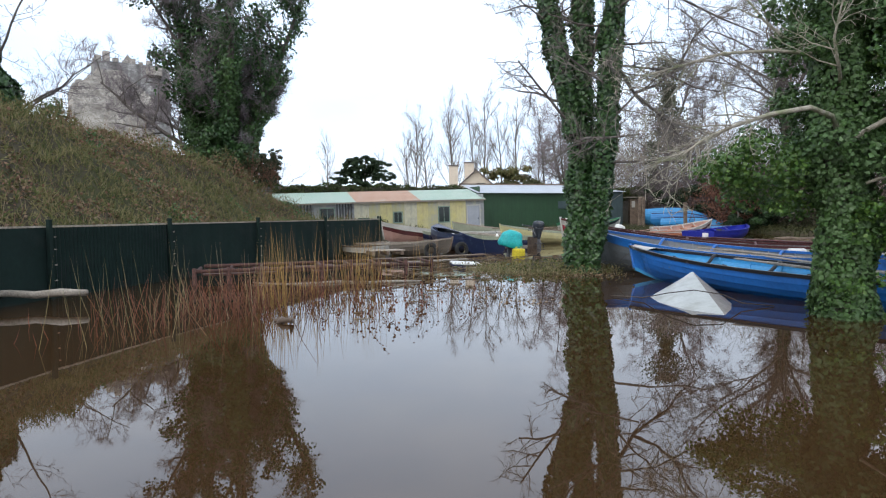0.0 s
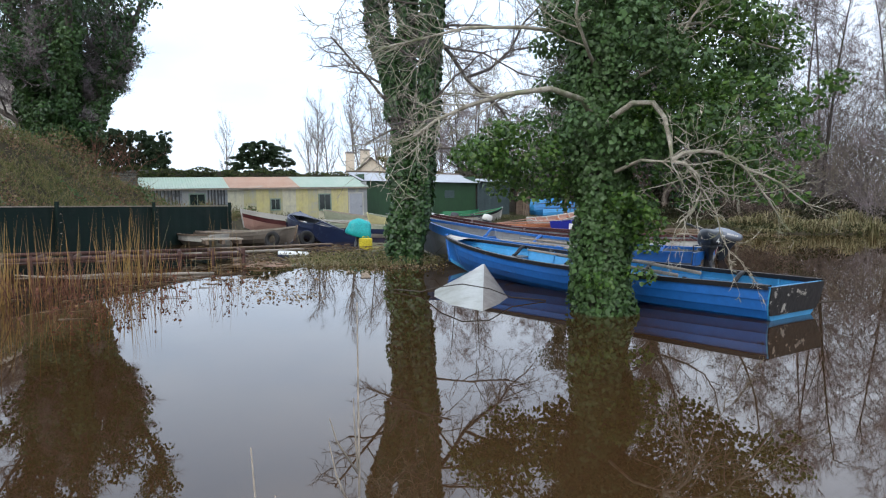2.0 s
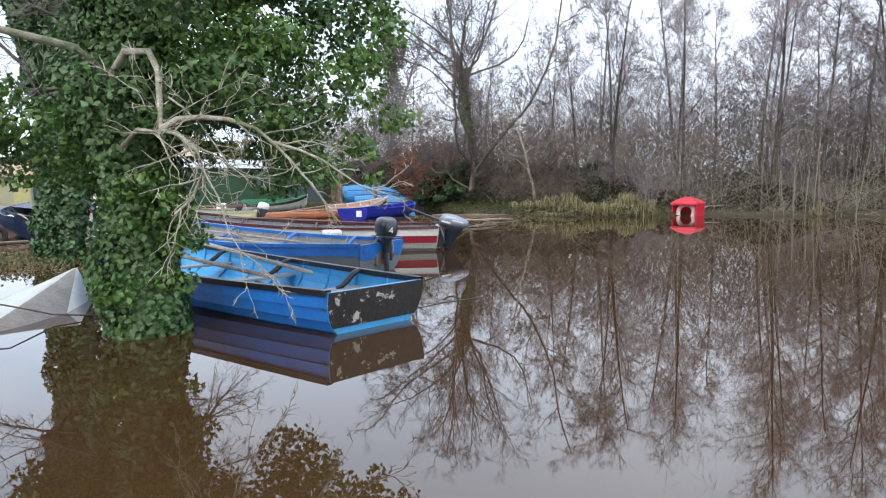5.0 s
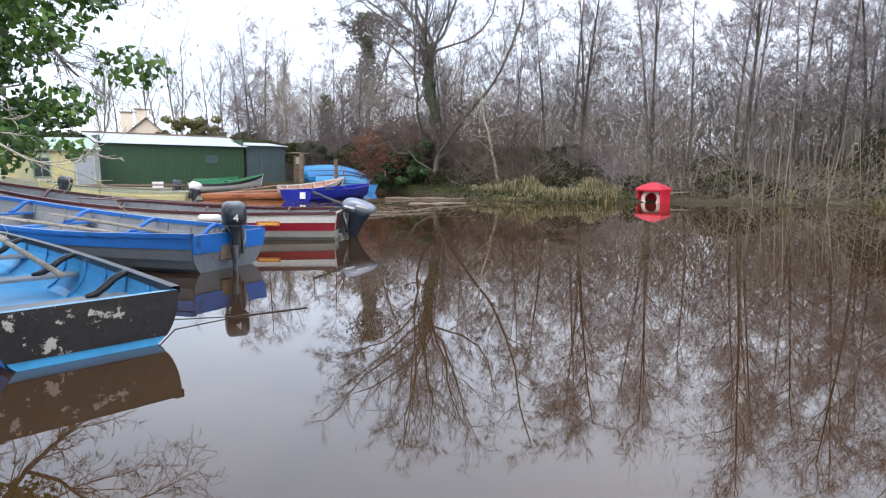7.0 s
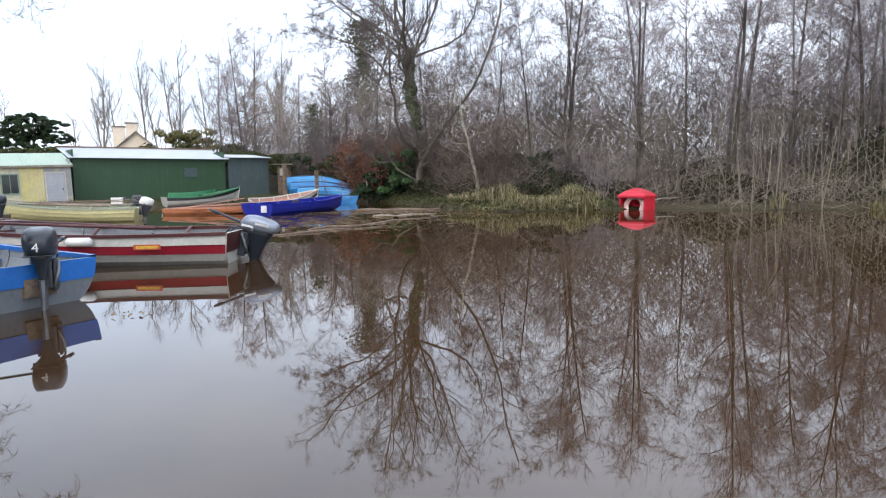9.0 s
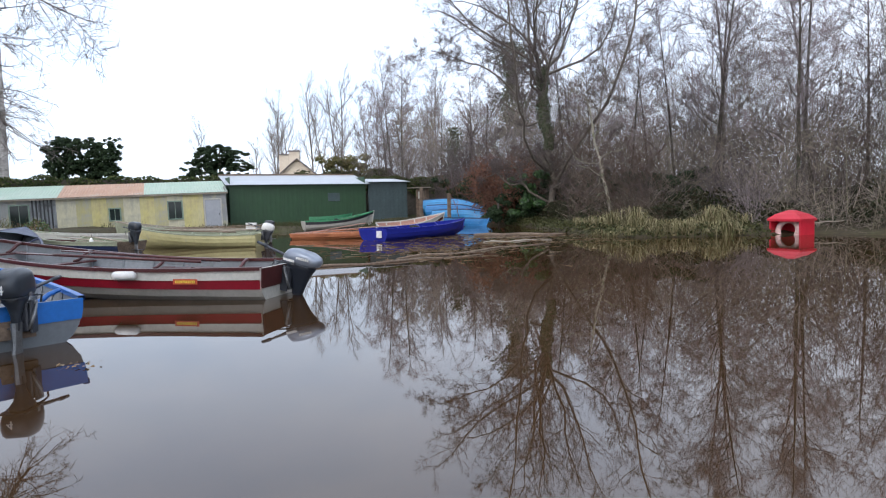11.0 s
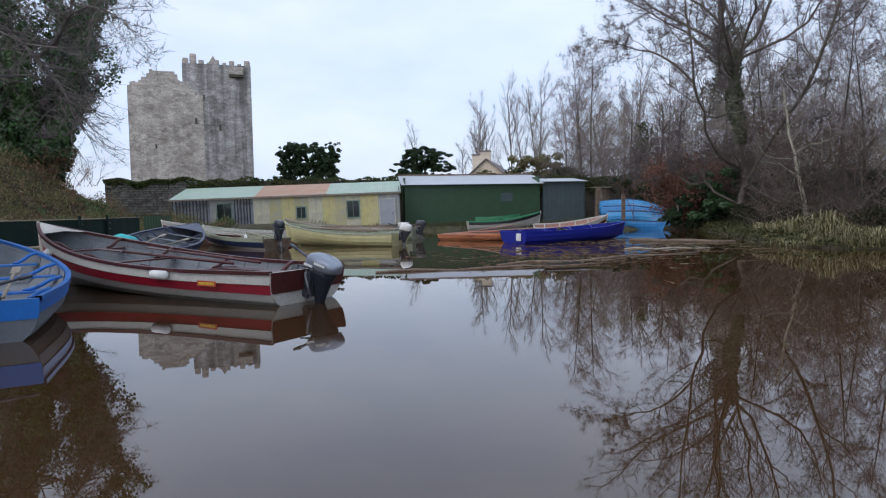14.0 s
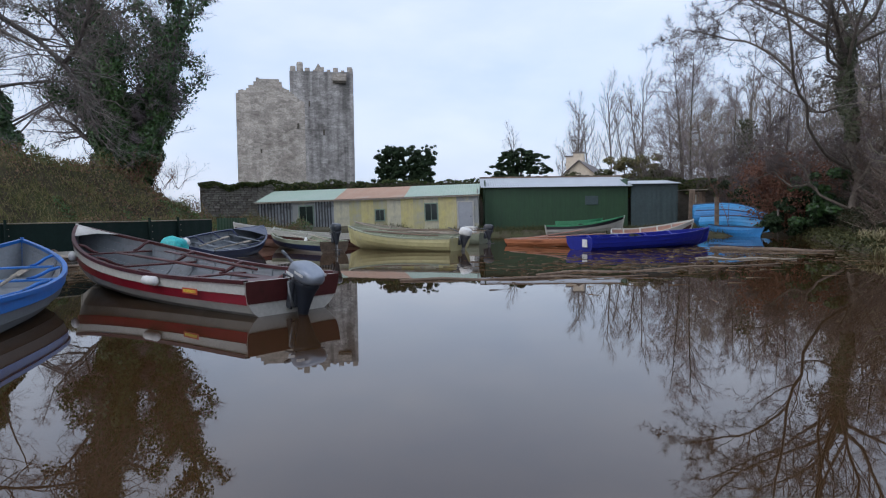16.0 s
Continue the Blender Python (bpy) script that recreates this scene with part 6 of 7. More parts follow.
def woodland():
    rng = np.random.default_rng(9)
    kinds = [bare_tree(100 + k, 13.0 + k * 0.7, 0.1 + 0.018 * (k % 3), [26 + k, 9], [0.27 + 0.03 * (k % 3), 0.5], label="tall slender bare woodland tree", trunk="wood_bark", twig="twig",
                       up=0.03, wander=0.14, wander0=0.025, start=0.22, spread=(32, 72), taper=0.16, slim=0.6, seg=(8, 5, 2), spray=((1, 2), 14, 1.05, 0.0072)) for k in range(5)]
    for k in kinds:
        tagged(k, group="woodland trees")
    places = []
    for i in range(74):
        x = 14.5 + 60 * (i / 74) ** 0.96 + rng.normal(0, 0.45)
        y = edge_y(x) + (8 if x < 14 else 3.5 if x < 18 else 0.6) + ((i * 0.618) % 1.0) ** 1.4 * 22
        if not (8 < x < 12.5 and y < 44):
            places.append((x, y))
    for x, y in [(3, 60), (7, 55), (11, 58), (15.5, 41), (12.2, 46), (13.2, 43.5), (14.2, 47.5), (13.6, 40), (17, 37.5), (18.5, 39), (20, 31), (19.5, 35), (-1, 66), (14, 52), (5, 70), (10, 66), (0, 78), (-6, 84), (16, 60), (-3, 72), (12, 74), (8, 49), (13, 48), (24.5, 27), (29, 24.5), (33, 22.5), (30, 28), (38, 22)]:
        places.append((x, y))
    places = [p for k, p in enumerate(places) if not (p[0] < 21 and p[1] < 52 and k % 2)]
    for i, (x, y) in enumerate(places):
        m = pose(x, y, land(x, y) - 0.1, rng.normal(0, 1.6), rng.normal(0, 1.6), rng.uniform(0, 360)) @ Matrix.Scale(rng.uniform(0.75, 1.12) * (0.7 if x < 16.5 and y < 60 else 1.0), 4)
        if i < 5:
            kinds[i].matrix_basis = m
        else:
            copy_thing(kinds[i % 5], m).scale = m.to_scale()
    # shrubs at the wood's edge
    shr = []
    for k in range(4):
        t = thing("shrub", pose(0, 0, 0), "dense bare brown shrub at the wood's edge", "shrub", "edge shrubs")
        lines = []
        for j in range(26):
            a, q = rng.uniform(0, 6.28), rng.uniform(0.1, 0.55)
            lines += grow(rng, (rng.normal(0, 0.5), rng.normal(0, 0.5), -0.2), (math.cos(a) * q, math.sin(a) * q, 1), rng.uniform(2.6, 5.0), 0.02, [8], [0.45], up=0.02, wander=0.13, seg=(4, 2))
        V, F = tubes([(p, r) for lev, p, r in lines], 3)
        F = [f[:3] for f in F] + [(f[0], f[2], f[3]) for f in F]
        V2, F2 = twig_spray(rng, lines, (0, 1), 4, 0.7, 0.006)
        tagged(mesh_np("crown", np.concatenate([np.array(V), V2]), np.concatenate([np.array(F), F2 + len(V)]), M["twig" if k == 3 else "dark_twig"], t), "thicket of thin bare stems", kind="stuff")
        shr.append(t)
    spots = []
    for i in range(66):
        x = 11 + 62 * rng.uniform(0, 1) ** 1.15
        y = edge_y(x) + (4 if x < 12 else 1.8 if x < 18 else 0.2) + rng.uniform(0, 1) ** 1.3 * 14
        spots.append((x, y))
    spots += [(x + rng.normal(0, 0.8), 46 + rng.normal(0, 1.5)) for x in np.linspace(9, 16, 7)] + [(x, 56 + rng.normal(0, 2)) for x in np.linspace(-2, 18, 12)] + [(x, 51 + rng.normal(0, 1.5)) for x in np.linspace(4, 11.5, 10)]
    for i, (x, y) in enumerate(spots):
        m = pose(x, y, land(x, y) - 0.05, 0, 0, rng.uniform(0, 360)) @ Matrix.Scale(rng.uniform(0.5, 0.95) * (1.5 if y > 48 and x < 13 else 1.0), 4)
        if i < 4:
            shr[i].matrix_basis = m
        else:
            copy_thing(shr[i % 4], m).scale = m.to_scale()
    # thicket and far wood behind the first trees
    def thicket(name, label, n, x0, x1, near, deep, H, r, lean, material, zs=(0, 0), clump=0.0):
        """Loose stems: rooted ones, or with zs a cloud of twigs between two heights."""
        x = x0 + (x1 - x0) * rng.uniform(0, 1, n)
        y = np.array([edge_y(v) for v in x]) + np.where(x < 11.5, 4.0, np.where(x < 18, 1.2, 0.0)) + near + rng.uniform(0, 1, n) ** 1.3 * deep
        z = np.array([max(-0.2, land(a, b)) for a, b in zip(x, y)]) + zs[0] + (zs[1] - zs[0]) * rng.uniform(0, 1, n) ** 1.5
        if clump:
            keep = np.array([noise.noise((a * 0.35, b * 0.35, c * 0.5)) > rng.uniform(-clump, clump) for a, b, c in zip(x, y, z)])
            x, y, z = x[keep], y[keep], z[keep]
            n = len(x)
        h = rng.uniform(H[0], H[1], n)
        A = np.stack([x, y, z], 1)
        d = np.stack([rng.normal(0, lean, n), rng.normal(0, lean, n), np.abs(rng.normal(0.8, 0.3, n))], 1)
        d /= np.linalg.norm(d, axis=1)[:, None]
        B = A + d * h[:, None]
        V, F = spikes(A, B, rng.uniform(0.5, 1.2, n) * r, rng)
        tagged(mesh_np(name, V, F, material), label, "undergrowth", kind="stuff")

    thicket("undergrowth", "tangle of brown and olive stems under the trees", 60000, 9.8, 75, 0.6, 11, (0.4, 1.5), 0.010, 0.9, M["brush"], (-0.2, 3.8), 0.35)
    thicket("low_brambles", "arching brambles along the water's edge", 9000, 9.8, 75, -0.5, 3, (0.6, 1.8), 0.009, 1.3, M["brush"], (-0.2, 1.0), 0.4)
    thicket("edge_saplings", "thin pale saplings along the flooded wood", 460, 20.3, 70, -0.8, 4.5, (2.5, 8.0), 0.023, 0.08, M["sapling"])
    # Deep twigs take the darker brush copy, with shade in its colour.
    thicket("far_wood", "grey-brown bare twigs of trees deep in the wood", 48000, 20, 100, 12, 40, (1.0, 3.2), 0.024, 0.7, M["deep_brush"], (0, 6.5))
    thicket("far_scrub", "pinkish grey bare twigs beyond the point", 40000, -1, 22, 10, 34, (1.0, 3.0), 0.017, 0.7, M["brush"], (0, 8.5), 0.6)
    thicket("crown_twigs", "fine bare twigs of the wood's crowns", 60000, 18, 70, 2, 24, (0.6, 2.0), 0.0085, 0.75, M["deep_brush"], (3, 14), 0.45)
    # Understorey behind the tree, its shade painted in by the darker twigs.
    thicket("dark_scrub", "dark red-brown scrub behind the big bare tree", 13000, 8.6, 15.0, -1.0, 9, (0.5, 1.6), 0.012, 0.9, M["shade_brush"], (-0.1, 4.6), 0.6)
    thicket("far_wood_stems", "bare stems deep in the wood", 420, 4, 110, 12, 45, (8, 13), 0.06, 0.1, M["sapling"])
    for k, (gx, gy, gr) in enumerate(((13.8, 36.5, 0.9), (16.0, 36.0, 0.8), (11.5, 42.5, 1.1), (13.2, 41.0, 1.2), (15.2, 39.5, 1.2), (17.5, 36.5, 1.1), (9.2, 44.0, 1.0))):
        e = thing("holly_bush", pose(gx, gy, land(gx, gy)), "dark evergreen bush under the bare trees", "bush", "understorey bushes")
        cs = [(rng.normal(0, gr * 0.5), rng.normal(0, gr * 0.4), rng.uniform(0.2, 1.2 + gr), rng.uniform(0.25, 0.5)) for _ in range(16)]
        clumps(rng, cs, 2600, 0.12, M["yew"], e, "foliage")
        tube("stem", [(0, 0, -0.2), (0, 0, 1.3)], 0.05, M["bark"], e)
    n = 12000
    x = rng.uniform(11.5, 27, n)
    y = np.array([edge_y(v) for v in x]) + 1.6 + rng.uniform(0, 1, n) ** 1.3 * 8
    z = np.array([land(a, b) for a, b in zip(x, y)])
    top = np.array([0.2 + 1.6 * max(0.0, 0.14 + noise.noise((a * 0.3, b * 0.3, 7))) for a, b in zip(x, y)])
    V, F = leaf_cloud(np.stack([x, y, z + top * rng.uniform(0, 1, n) ** 0.6], 1), rng.normal(size=(n, 3)) + (0, -0.3, 0.5), 0.13, rng)
    tagged(mesh_np("bramble_cover", V, F, M["dark_bramble"]), "dark green brambles under the bare trees", "brambles", kind="stuff")
    # laurels behind the stacked boats and the big tree
    for gx, gy, gr, gh in ((9.5, 42.3, 0.8, 1.8), (12.4, 42.4, 1.0, 1.9), (10.2, 46.6, 1.3, 2.8), (12.0, 46.2, 1.3, 2.6), (7.4, 47.0, 1.2, 3.0), (14.2, 44.6, 1.2, 2.2), (5.4, 49.6, 1.3, 2.8)):
        e = thing("laurel_bush", pose(gx, gy, land(gx, gy) - 0.1), "dark evergreen laurel at the back of the bank", "bush", "understorey bushes")
        cs = [(rng.normal(0, gr * 0.55), rng.normal(0, gr * 0.45), rng.uniform(0.1, gh), rng.uniform(0.3, 0.6)) for _ in range(26)]
        clumps(rng, cs, 4600, 0.12, M["yew"], e, "foliage")
        tube("stem", [(0, 0, -0.2), (0, 0, 1.5)], 0.06, M["bark"], e)
    n = 15000
    x, y = rng.uniform(8.6, 16.5, n), rng.uniform(0, 1, n)
    y = np.array([edge_y(v) for v in x]) + 0.8 + 3.2 * y
    z = np.array([land(a, b) for a, b in zip(x, y)])
    top = np.array([max(0.1, 0.45 + 0.9 * noise.noise((a * 0.5, b * 0.5, 13))) for a, b in zip(x, y)])
    V, F = leaf_cloud(np.stack([x, y, z + top * rng.uniform(0, 1, n) ** 0.7], 1), rng.normal(size=(n, 3)) + (0, -0.4, 0.5), 0.1, rng)
    tagged(mesh_np("ivy_ground_cover", V, F, M["dark_bramble"]), "dark ivy and brambles round the big bare tree", "brambles", kind="stuff")
    # ivy and holly thicket in the flooded wood
    n = 70000
    x = 21.5 + 34 * rng.uniform(0, 1, n) ** 1.2
    y = np.array([edge_y(v) for v in x]) + 1.5 + rng.uniform(0, 1, n) * 9
    hgt = np.array([max(0.0, 0.3 + 1.2 * noise.noise((a * 0.22, b * 0.22, 21))) for a, b in zip(x, y)]) * 4.0
    keep = hgt > 0.3
    x, y, hgt = x[keep], y[keep], hgt[keep]
    z = np.array([max(0.0, land(a, b)) for a, b in zip(x, y)]) + hgt * rng.uniform(0.02, 1, len(x)) ** 0.8
    V, F = leaf_cloud(np.stack([x, y, z], 1), rng.normal(size=(len(x), 3)) + (-0.3, -0.5, 0.4), 0.1, rng)
    tagged(mesh_np("ivy_thicket", V, F, M["dark_bramble"]), "dark ivy and holly among the flooded trees", "undergrowth", kind="stuff")
    # dark litter and short grass between the water's edge and the wood
    n = 9000
    x = rng.uniform(8.4, 17.5, n)
    y = np.array([shore_y(v) for v in x]) + rng.uniform(-0.9, 6, n)
    z = np.array([land(a, b) for a, b in zip(x, y)])
    wet = z > -0.06
    x, y, z = x[wet], y[wet], z[wet]
    V, F = leaf_cloud(np.stack([x, y, z + 0.02 + 0.22 * rng.uniform(0, 1, len(x)) ** 2], 1), rng.normal(size=(len(x), 3)) + (0, -0.3, 0.5), 0.085, rng)
    tagged(mesh_np("bank_weeds", V, F, M["olive"]), "low dark weeds along the muddy bank", "weeds", kind="stuff")
    # red-brown hedge by the stacked boats
    h = thing("beech_shrub", pose(8.25, 43.2, 0.4), "red-brown beech shrub keeping its dead leaves", "shrub")
    lines = []
    for j in range(30):
        lines += grow(rng, (rng.normal(0, 1.1), rng.normal(0, 0.6), 0), (rng.normal(0, 0.3), rng.normal(0, 0.3), 1), rng.uniform(2.2, 4.2), 0.02, [8, 5], [0.42, 0.5], up=0.02, wander=0.13, seg=(5, 3, 2))
    V, F = tubes([(p, r) for lev, p, r in lines], 3)
    tagged(link_mesh("crown", V, F, M["red_twig"], h), "red-brown stems", kind="stuff")
    cs = [(rng.normal(0, 1.2), rng.normal(0, 0.7), rng.uniform(0.3, 3.6), rng.uniform(0.3, 0.6)) for _ in range(30)]
    V, F = leaf_cloud(np.array([np.array(cs[rng.integers(30)][:3]) + rng.normal(0, 0.4, 3) for _ in range(7000)]), rng.normal(size=(7000, 3)), 0.085, rng)
    mesh_np("dead_leaves", V, F, M["red_twig"], h, "rust-red dead leaves")
    g = thing("holly_bush", pose(7.95, 41.2, 0.2), "small dark evergreen bush on the bank", "bush")
    cs = [(rng.normal(0, 0.25), rng.normal(0, 0.25), rng.uniform(0.2, 1.5), rng.uniform(0.25, 0.4)) for _ in range(12)]
    clumps(rng, cs, 3000, 0.1, M["yew"], g, "foliage")
    tube("stem", [(0, 0, -0.2), (0, 0, 1.3)], 0.05, M["bark"], g)
    # ivy-clad pole tree
    q = bare_tree(55, 15, 0.22, [20, 9], [0.3, 0.45], label="tall bare tree behind the stacked boats", start=0.3)
    q.matrix_basis = pose(9.7, 86, 0.8) @ Matrix.Scale(1.55, 4)
    zz = 5.6 + 7.4 * rng.uniform(0, 1, 9000)
    wide = np.array([max(0.1, 0.75 + 0.9 * noise.noise((v * 0.7, 4.4, 0))) for v in zz])
    P = np.stack([rng.normal(0, 0.85, 9000) * wide, rng.normal(0, 0.7, 9000) * wide, zz], 1)
    V, F = leaf_cloud(P, rng.normal(size=P.shape) + (0, -0.4, 0.3), 0.13, rng)
    mesh_np("ivy", V, F, M["grey_ivy"], q, "grey-green ivy up the trunk")
    p = bare_tree(57, 9, 0.2, [16, 9], [0.36, 0.45], label="ivy-wrapped bare tree beyond the stacked boats", start=0.35)
    p.matrix_basis = pose(4.45, 56, 0.6)
    P = np.stack([rng.normal(0, 0.3, 1500), rng.normal(0, 0.3, 1500), 2.2 + 4.6 * rng.uniform(0, 1, 1500) ** 1.3], 1)
    V, F = leaf_cloud(P, rng.normal(size=P.shape) + (0, -0.4, 0.3), 0.13, rng)
    mesh_np("ivy", V, F, M["grey_ivy"], p, "grey-green ivy up the trunk")


def far_trees():
    rng = np.random.default_rng(14)
    kinds = [bare_tree(200 + k, 17.0 + k, 0.2, [16, 8], [0.4, 0.45], label="tall pale bare tree far behind the wall", trunk="grey_twig", twig="grey_twig", up=0.09, wander=0.05, start=0.2, spread=(20, 50), spray=((1, 2), 6, 1.8, 0.013, 0.4)) for k in range(3)]
    spots = [(-29, 116), (-23, 111), (-19, 113), (-15, 116), (-12, 110), (-8, 112), (-31, 116), (-4, 116), (-17, 104), (-36, 130), (-2, 106), (-24, 122), (-48, 150), (-66, 160), (3, 112)]
    for i, (x, y) in enumerate(spots):
        m = pose(x, y, 1.5, 0, 0, rng.uniform(0, 360)) @ Matrix.Scale(rng.uniform(0.8, 1.1), 4)
        if i < 3:
            kinds[i].matrix_basis = m
        else:
            copy_thing(kinds[i % 3], m).scale = m.to_scale()
    r = bare_tree(300, 11, 0.3, [18, 12], [0.5, 0.5], spray=((1, 2), 12, 1.5, 0.015), label="round-headed bare tree behind the sheds", start=0.25, spread=(40, 75), up=0.02)
    r.matrix_basis = pose(-3.5, 88, 1.5)
    # cedar and yew
    c = thing("cedar_tree", pose(-39.5, 110.9, 1.5) @ Matrix.Scale(1.08, 4), "dark spreading conifer behind the wall", "tree")
    cs = []
    for k in range(420):
        z = rng.uniform(0.5, 9.6)
        w = 6.4 * (1 - (z / 10.8) ** 2.2) + 0.5 + 0.9 * math.sin(z * 3.1)
        cs.append((rng.uniform(-w, w), rng.uniform(-2.5, 2.5), z, rng.uniform(0.22, 0.7)))
    clumps(rng, cs, 30000, 0.24, M["yew"], c, "crown", "layered dark needles", flat=0.45)
    tube("trunk", [(0, 0, -1), (0.2, 0, 9)], [0.4, 0.1], M["bark"], c)
    y = thing("yew_tree", pose(-57.3, 100.7, 2.0) @ Matrix.Scale(0.94, 4), "dense dark evergreen tree behind the wall", "tree")
    cs = []
    for k in range(420):
        x = rng.uniform(-5.9, 5.9)
        top = 11.2 + 1.5 * noise.noise((x * 0.45, 3.3, 0)) + 0.5 * (abs(x) > 4)
        low = 2.2 + (1.5 if abs(x) > 4.5 else 0.0)
        cs.append((x, rng.uniform(-2, 2), rng.uniform(low, top), rng.uniform(0.3, 0.8)))
    clumps(rng, cs, 30000, 0.28, M["yew"], y, "crown", "dense dark leaves", flat=0.8)
    tube("trunk", [(0, 0, -1), (0, 0, 8)], [0.5, 0.2], M["bark"], y)
    o = thing("bush", pose(-9.8, 82, 1.5), "olive evergreen bush behind the cottage", "bush")
    cs = [(rng.normal(0, 1.7), rng.normal(0, 1), rng.uniform(0.4, 5.6), rng.uniform(0.5, 1.0)) for _ in range(80)]
    clumps(rng, cs, 9000, 0.24, M["weeds"], o, "foliage")
    h = thing("hedge", pose(-4.5, 58, 1.0, 0, 0, 20), "overgrown ivy hedge behind the green shed", "hedge")
    cs = [(rng.uniform(-4.5, 4.5), rng.normal(0, 0.6), rng.uniform(0.5, 3.2), rng.uniform(0.5, 0.9)) for _ in range(46)]
    clumps(rng, cs, 8000, 0.2, M["olive"], h, "foliage")


ivy_tree_island()
ivy_tree_water()
ivy_tree_mound()
big_bare_tree()
woodland()
far_trees()


# ---- low growth ----
def blades(rng, P, H, lean, width, material, name, label, category="reeds"):
    """Upright stems as thin three-sided spikes."""
    n = len(P)
    h = rng.uniform(H[0], H[1], (n, 1))
    d = rng.normal(0, lean, (n, 2))
    top = P + np.concatenate([d * h, h], 1)
    mid = (P + top) / 2 + np.concatenate([rng.normal(0, 0.02, (n, 2)), np.zeros((n, 1))], 1)
    a = rng.uniform(0, 6.28, (n, 1))
    V = []
    rows = [(P, 1.0), (mid, 0.8)]
    for C, k in rows:
        for j in range(3):
            ang = a + j * 2.094
            V.append(C + np.concatenate([np.cos(ang), np.sin(ang), ang * 0], 1) * width * k)
    V.append(top)
    V = np.stack(V, 1).reshape(-1, 3)
    k = np.arange(n)[:, None] * 7
    F = np.concatenate([k + f for f in ([0, 1, 4], [0, 4, 3], [1, 2, 5], [1, 5, 4], [2, 0, 3], [2, 3, 5], [3, 4, 6], [4, 5, 6], [5, 3, 6])], 0)
    ob = mesh_np(name, V, F, material)
    return tagged(ob, label, category, kind="stuff")


def growth():
    rng = np.random.default_rng(40)
    # dry reeds in front of the fence
    P = []
    for cx, cy, n, s in ((-6.45, 5.7, 62, 0.2), (-5.85, 7.7, 66, 0.2), (-6.2, 6.6, 40, 0.3), (-5.2, 9.6, 14, 0.4)):
        P.append(np.stack([rng.normal(cx, s, n), rng.normal(cy, s, n), np.full(n, -0.3)], 1))
    blades(rng, np.concatenate(P), (0.7, 1.6), 0.08, 0.0055, M["reed"], "reeds", "dry orange and straw-coloured reeds standing in the flood")
    P = []
    for cx, cy, n, s in ((-6.9, 4.6, 18, 0.5), (-7.7, 4.4, 14, 0.7), (-6.0, 9.0, 14, 0.6), (-6.9, 7.4, 16, 0.6), (-4.6, 10.4, 12, 0.5), (-7.2, 3.4, 14, 0.6)):
        P.append(np.stack([rng.normal(cx, s, n), rng.normal(cy, s, n), np.full(n, -0.2)], 1))
    blades(rng, np.concatenate(P), (0.5, 1.3), 0.12, 0.004, M["straw"], "pale_stems", "thin pale dead stems standing in the flood")
    P = np.concatenate([np.stack([rng.normal(cx, s, n), rng.normal(cy, s * 1.4, n), np.full(n, -0.1)], 1) for cx, cy, s, n in ((-6.6, 4.9, 0.45, 150), (-7.2, 6.2, 0.5, 150), (-6.1, 6.6, 0.4, 120), (-7.6, 4.3, 0.6, 90), (-6.0, 8.2, 0.4, 80))])
    blades(rng, P, (0.2, 0.75), 0.35, 0.006, M["red_reed"], "red_stems", "short red-brown stems tangled at the water's edge")
    # pale grass on the far bank
    cx = np.concatenate([11.3 + 5.9 * rng.uniform(0, 1, 84) ** 0.8, rng.uniform(21, 27, 6)])
    cy = np.array([shore_y(v) for v in cx]) + rng.uniform(-0.3, 3.2, 90)
    n = 5200
    k = rng.integers(0, 90, n)
    size = np.array([max(0.16, 0.5 + 0.9 * noise.noise((a * 1.1, b * 0.6, 17))) for a, b in zip(cx, cy)]) * rng.uniform(0.5, 1.15, 90)
    A = np.stack([cx[k] + rng.normal(0, 0.13, n), cy[k] + rng.normal(0, 0.13, n), np.array([land(cx[i], cy[i]) - 0.04 for i in k])], 1)
    a, h = rng.uniform(0, 6.28, n), size[k] * rng.uniform(0.45, 1.0, n)
    out = np.stack([np.cos(a), np.sin(a), 0 * a], 1) * (rng.uniform(0.15, 0.95, n) * h)[:, None]
    B = A + out * 0.6 + np.stack([0 * h, 0 * h, h], 1)
    C = A + out * 2.0 + np.stack([0 * h, 0 * h, h * rng.uniform(0.25, 0.95, n)], 1)
    w = np.stack([-np.sin(a), np.cos(a), 0 * a], 1) * 0.012
    V = np.stack([A - w, A + w, B + w * 0.8, B - w * 0.8, C], 1).reshape(-1, 3)
    q = np.arange(n)[:, None] * 5
    F = np.concatenate([q + [0, 1, 2], q + [0, 2, 3], q + [3, 2, 4]], 0)
    tagged(mesh_np("bank_grass", V, F, M["straw"]), "arching tussocks of pale dead grass on the far bank", "grass", kind="stuff")
    n = 5000
    x = rng.uniform(-14, 7, n)
    y = np.array([shore_y(v) for v in x]) + rng.uniform(0, 6, n)
    z = np.array([land(a, b) for a, b in zip(x, y)])
    blades(rng, np.stack([x, y, z], 1), (0.1, 0.35), 0.3, 0.012, M["olive"], "shore_grass", "short rough grass before the sheds", "grass")
    # mound brambles and grass
    n = 130000
    x, y = rng.uniform(-28, -11.4, n), rng.uniform(0, 31, n)
    z = np.array([land(a, b) for a, b in zip(x, y)])
    keep = z > 0.4
    P = np.stack([x, y, z + 0.05], 1)[keep]
    P[:, 2] += rng.uniform(0, 0.75, len(P)) * np.array([max(0.04, 0.35 + 1.2 * noise.noise((p[0] * 0.8, p[1] * 0.8, 5))) for p in P])
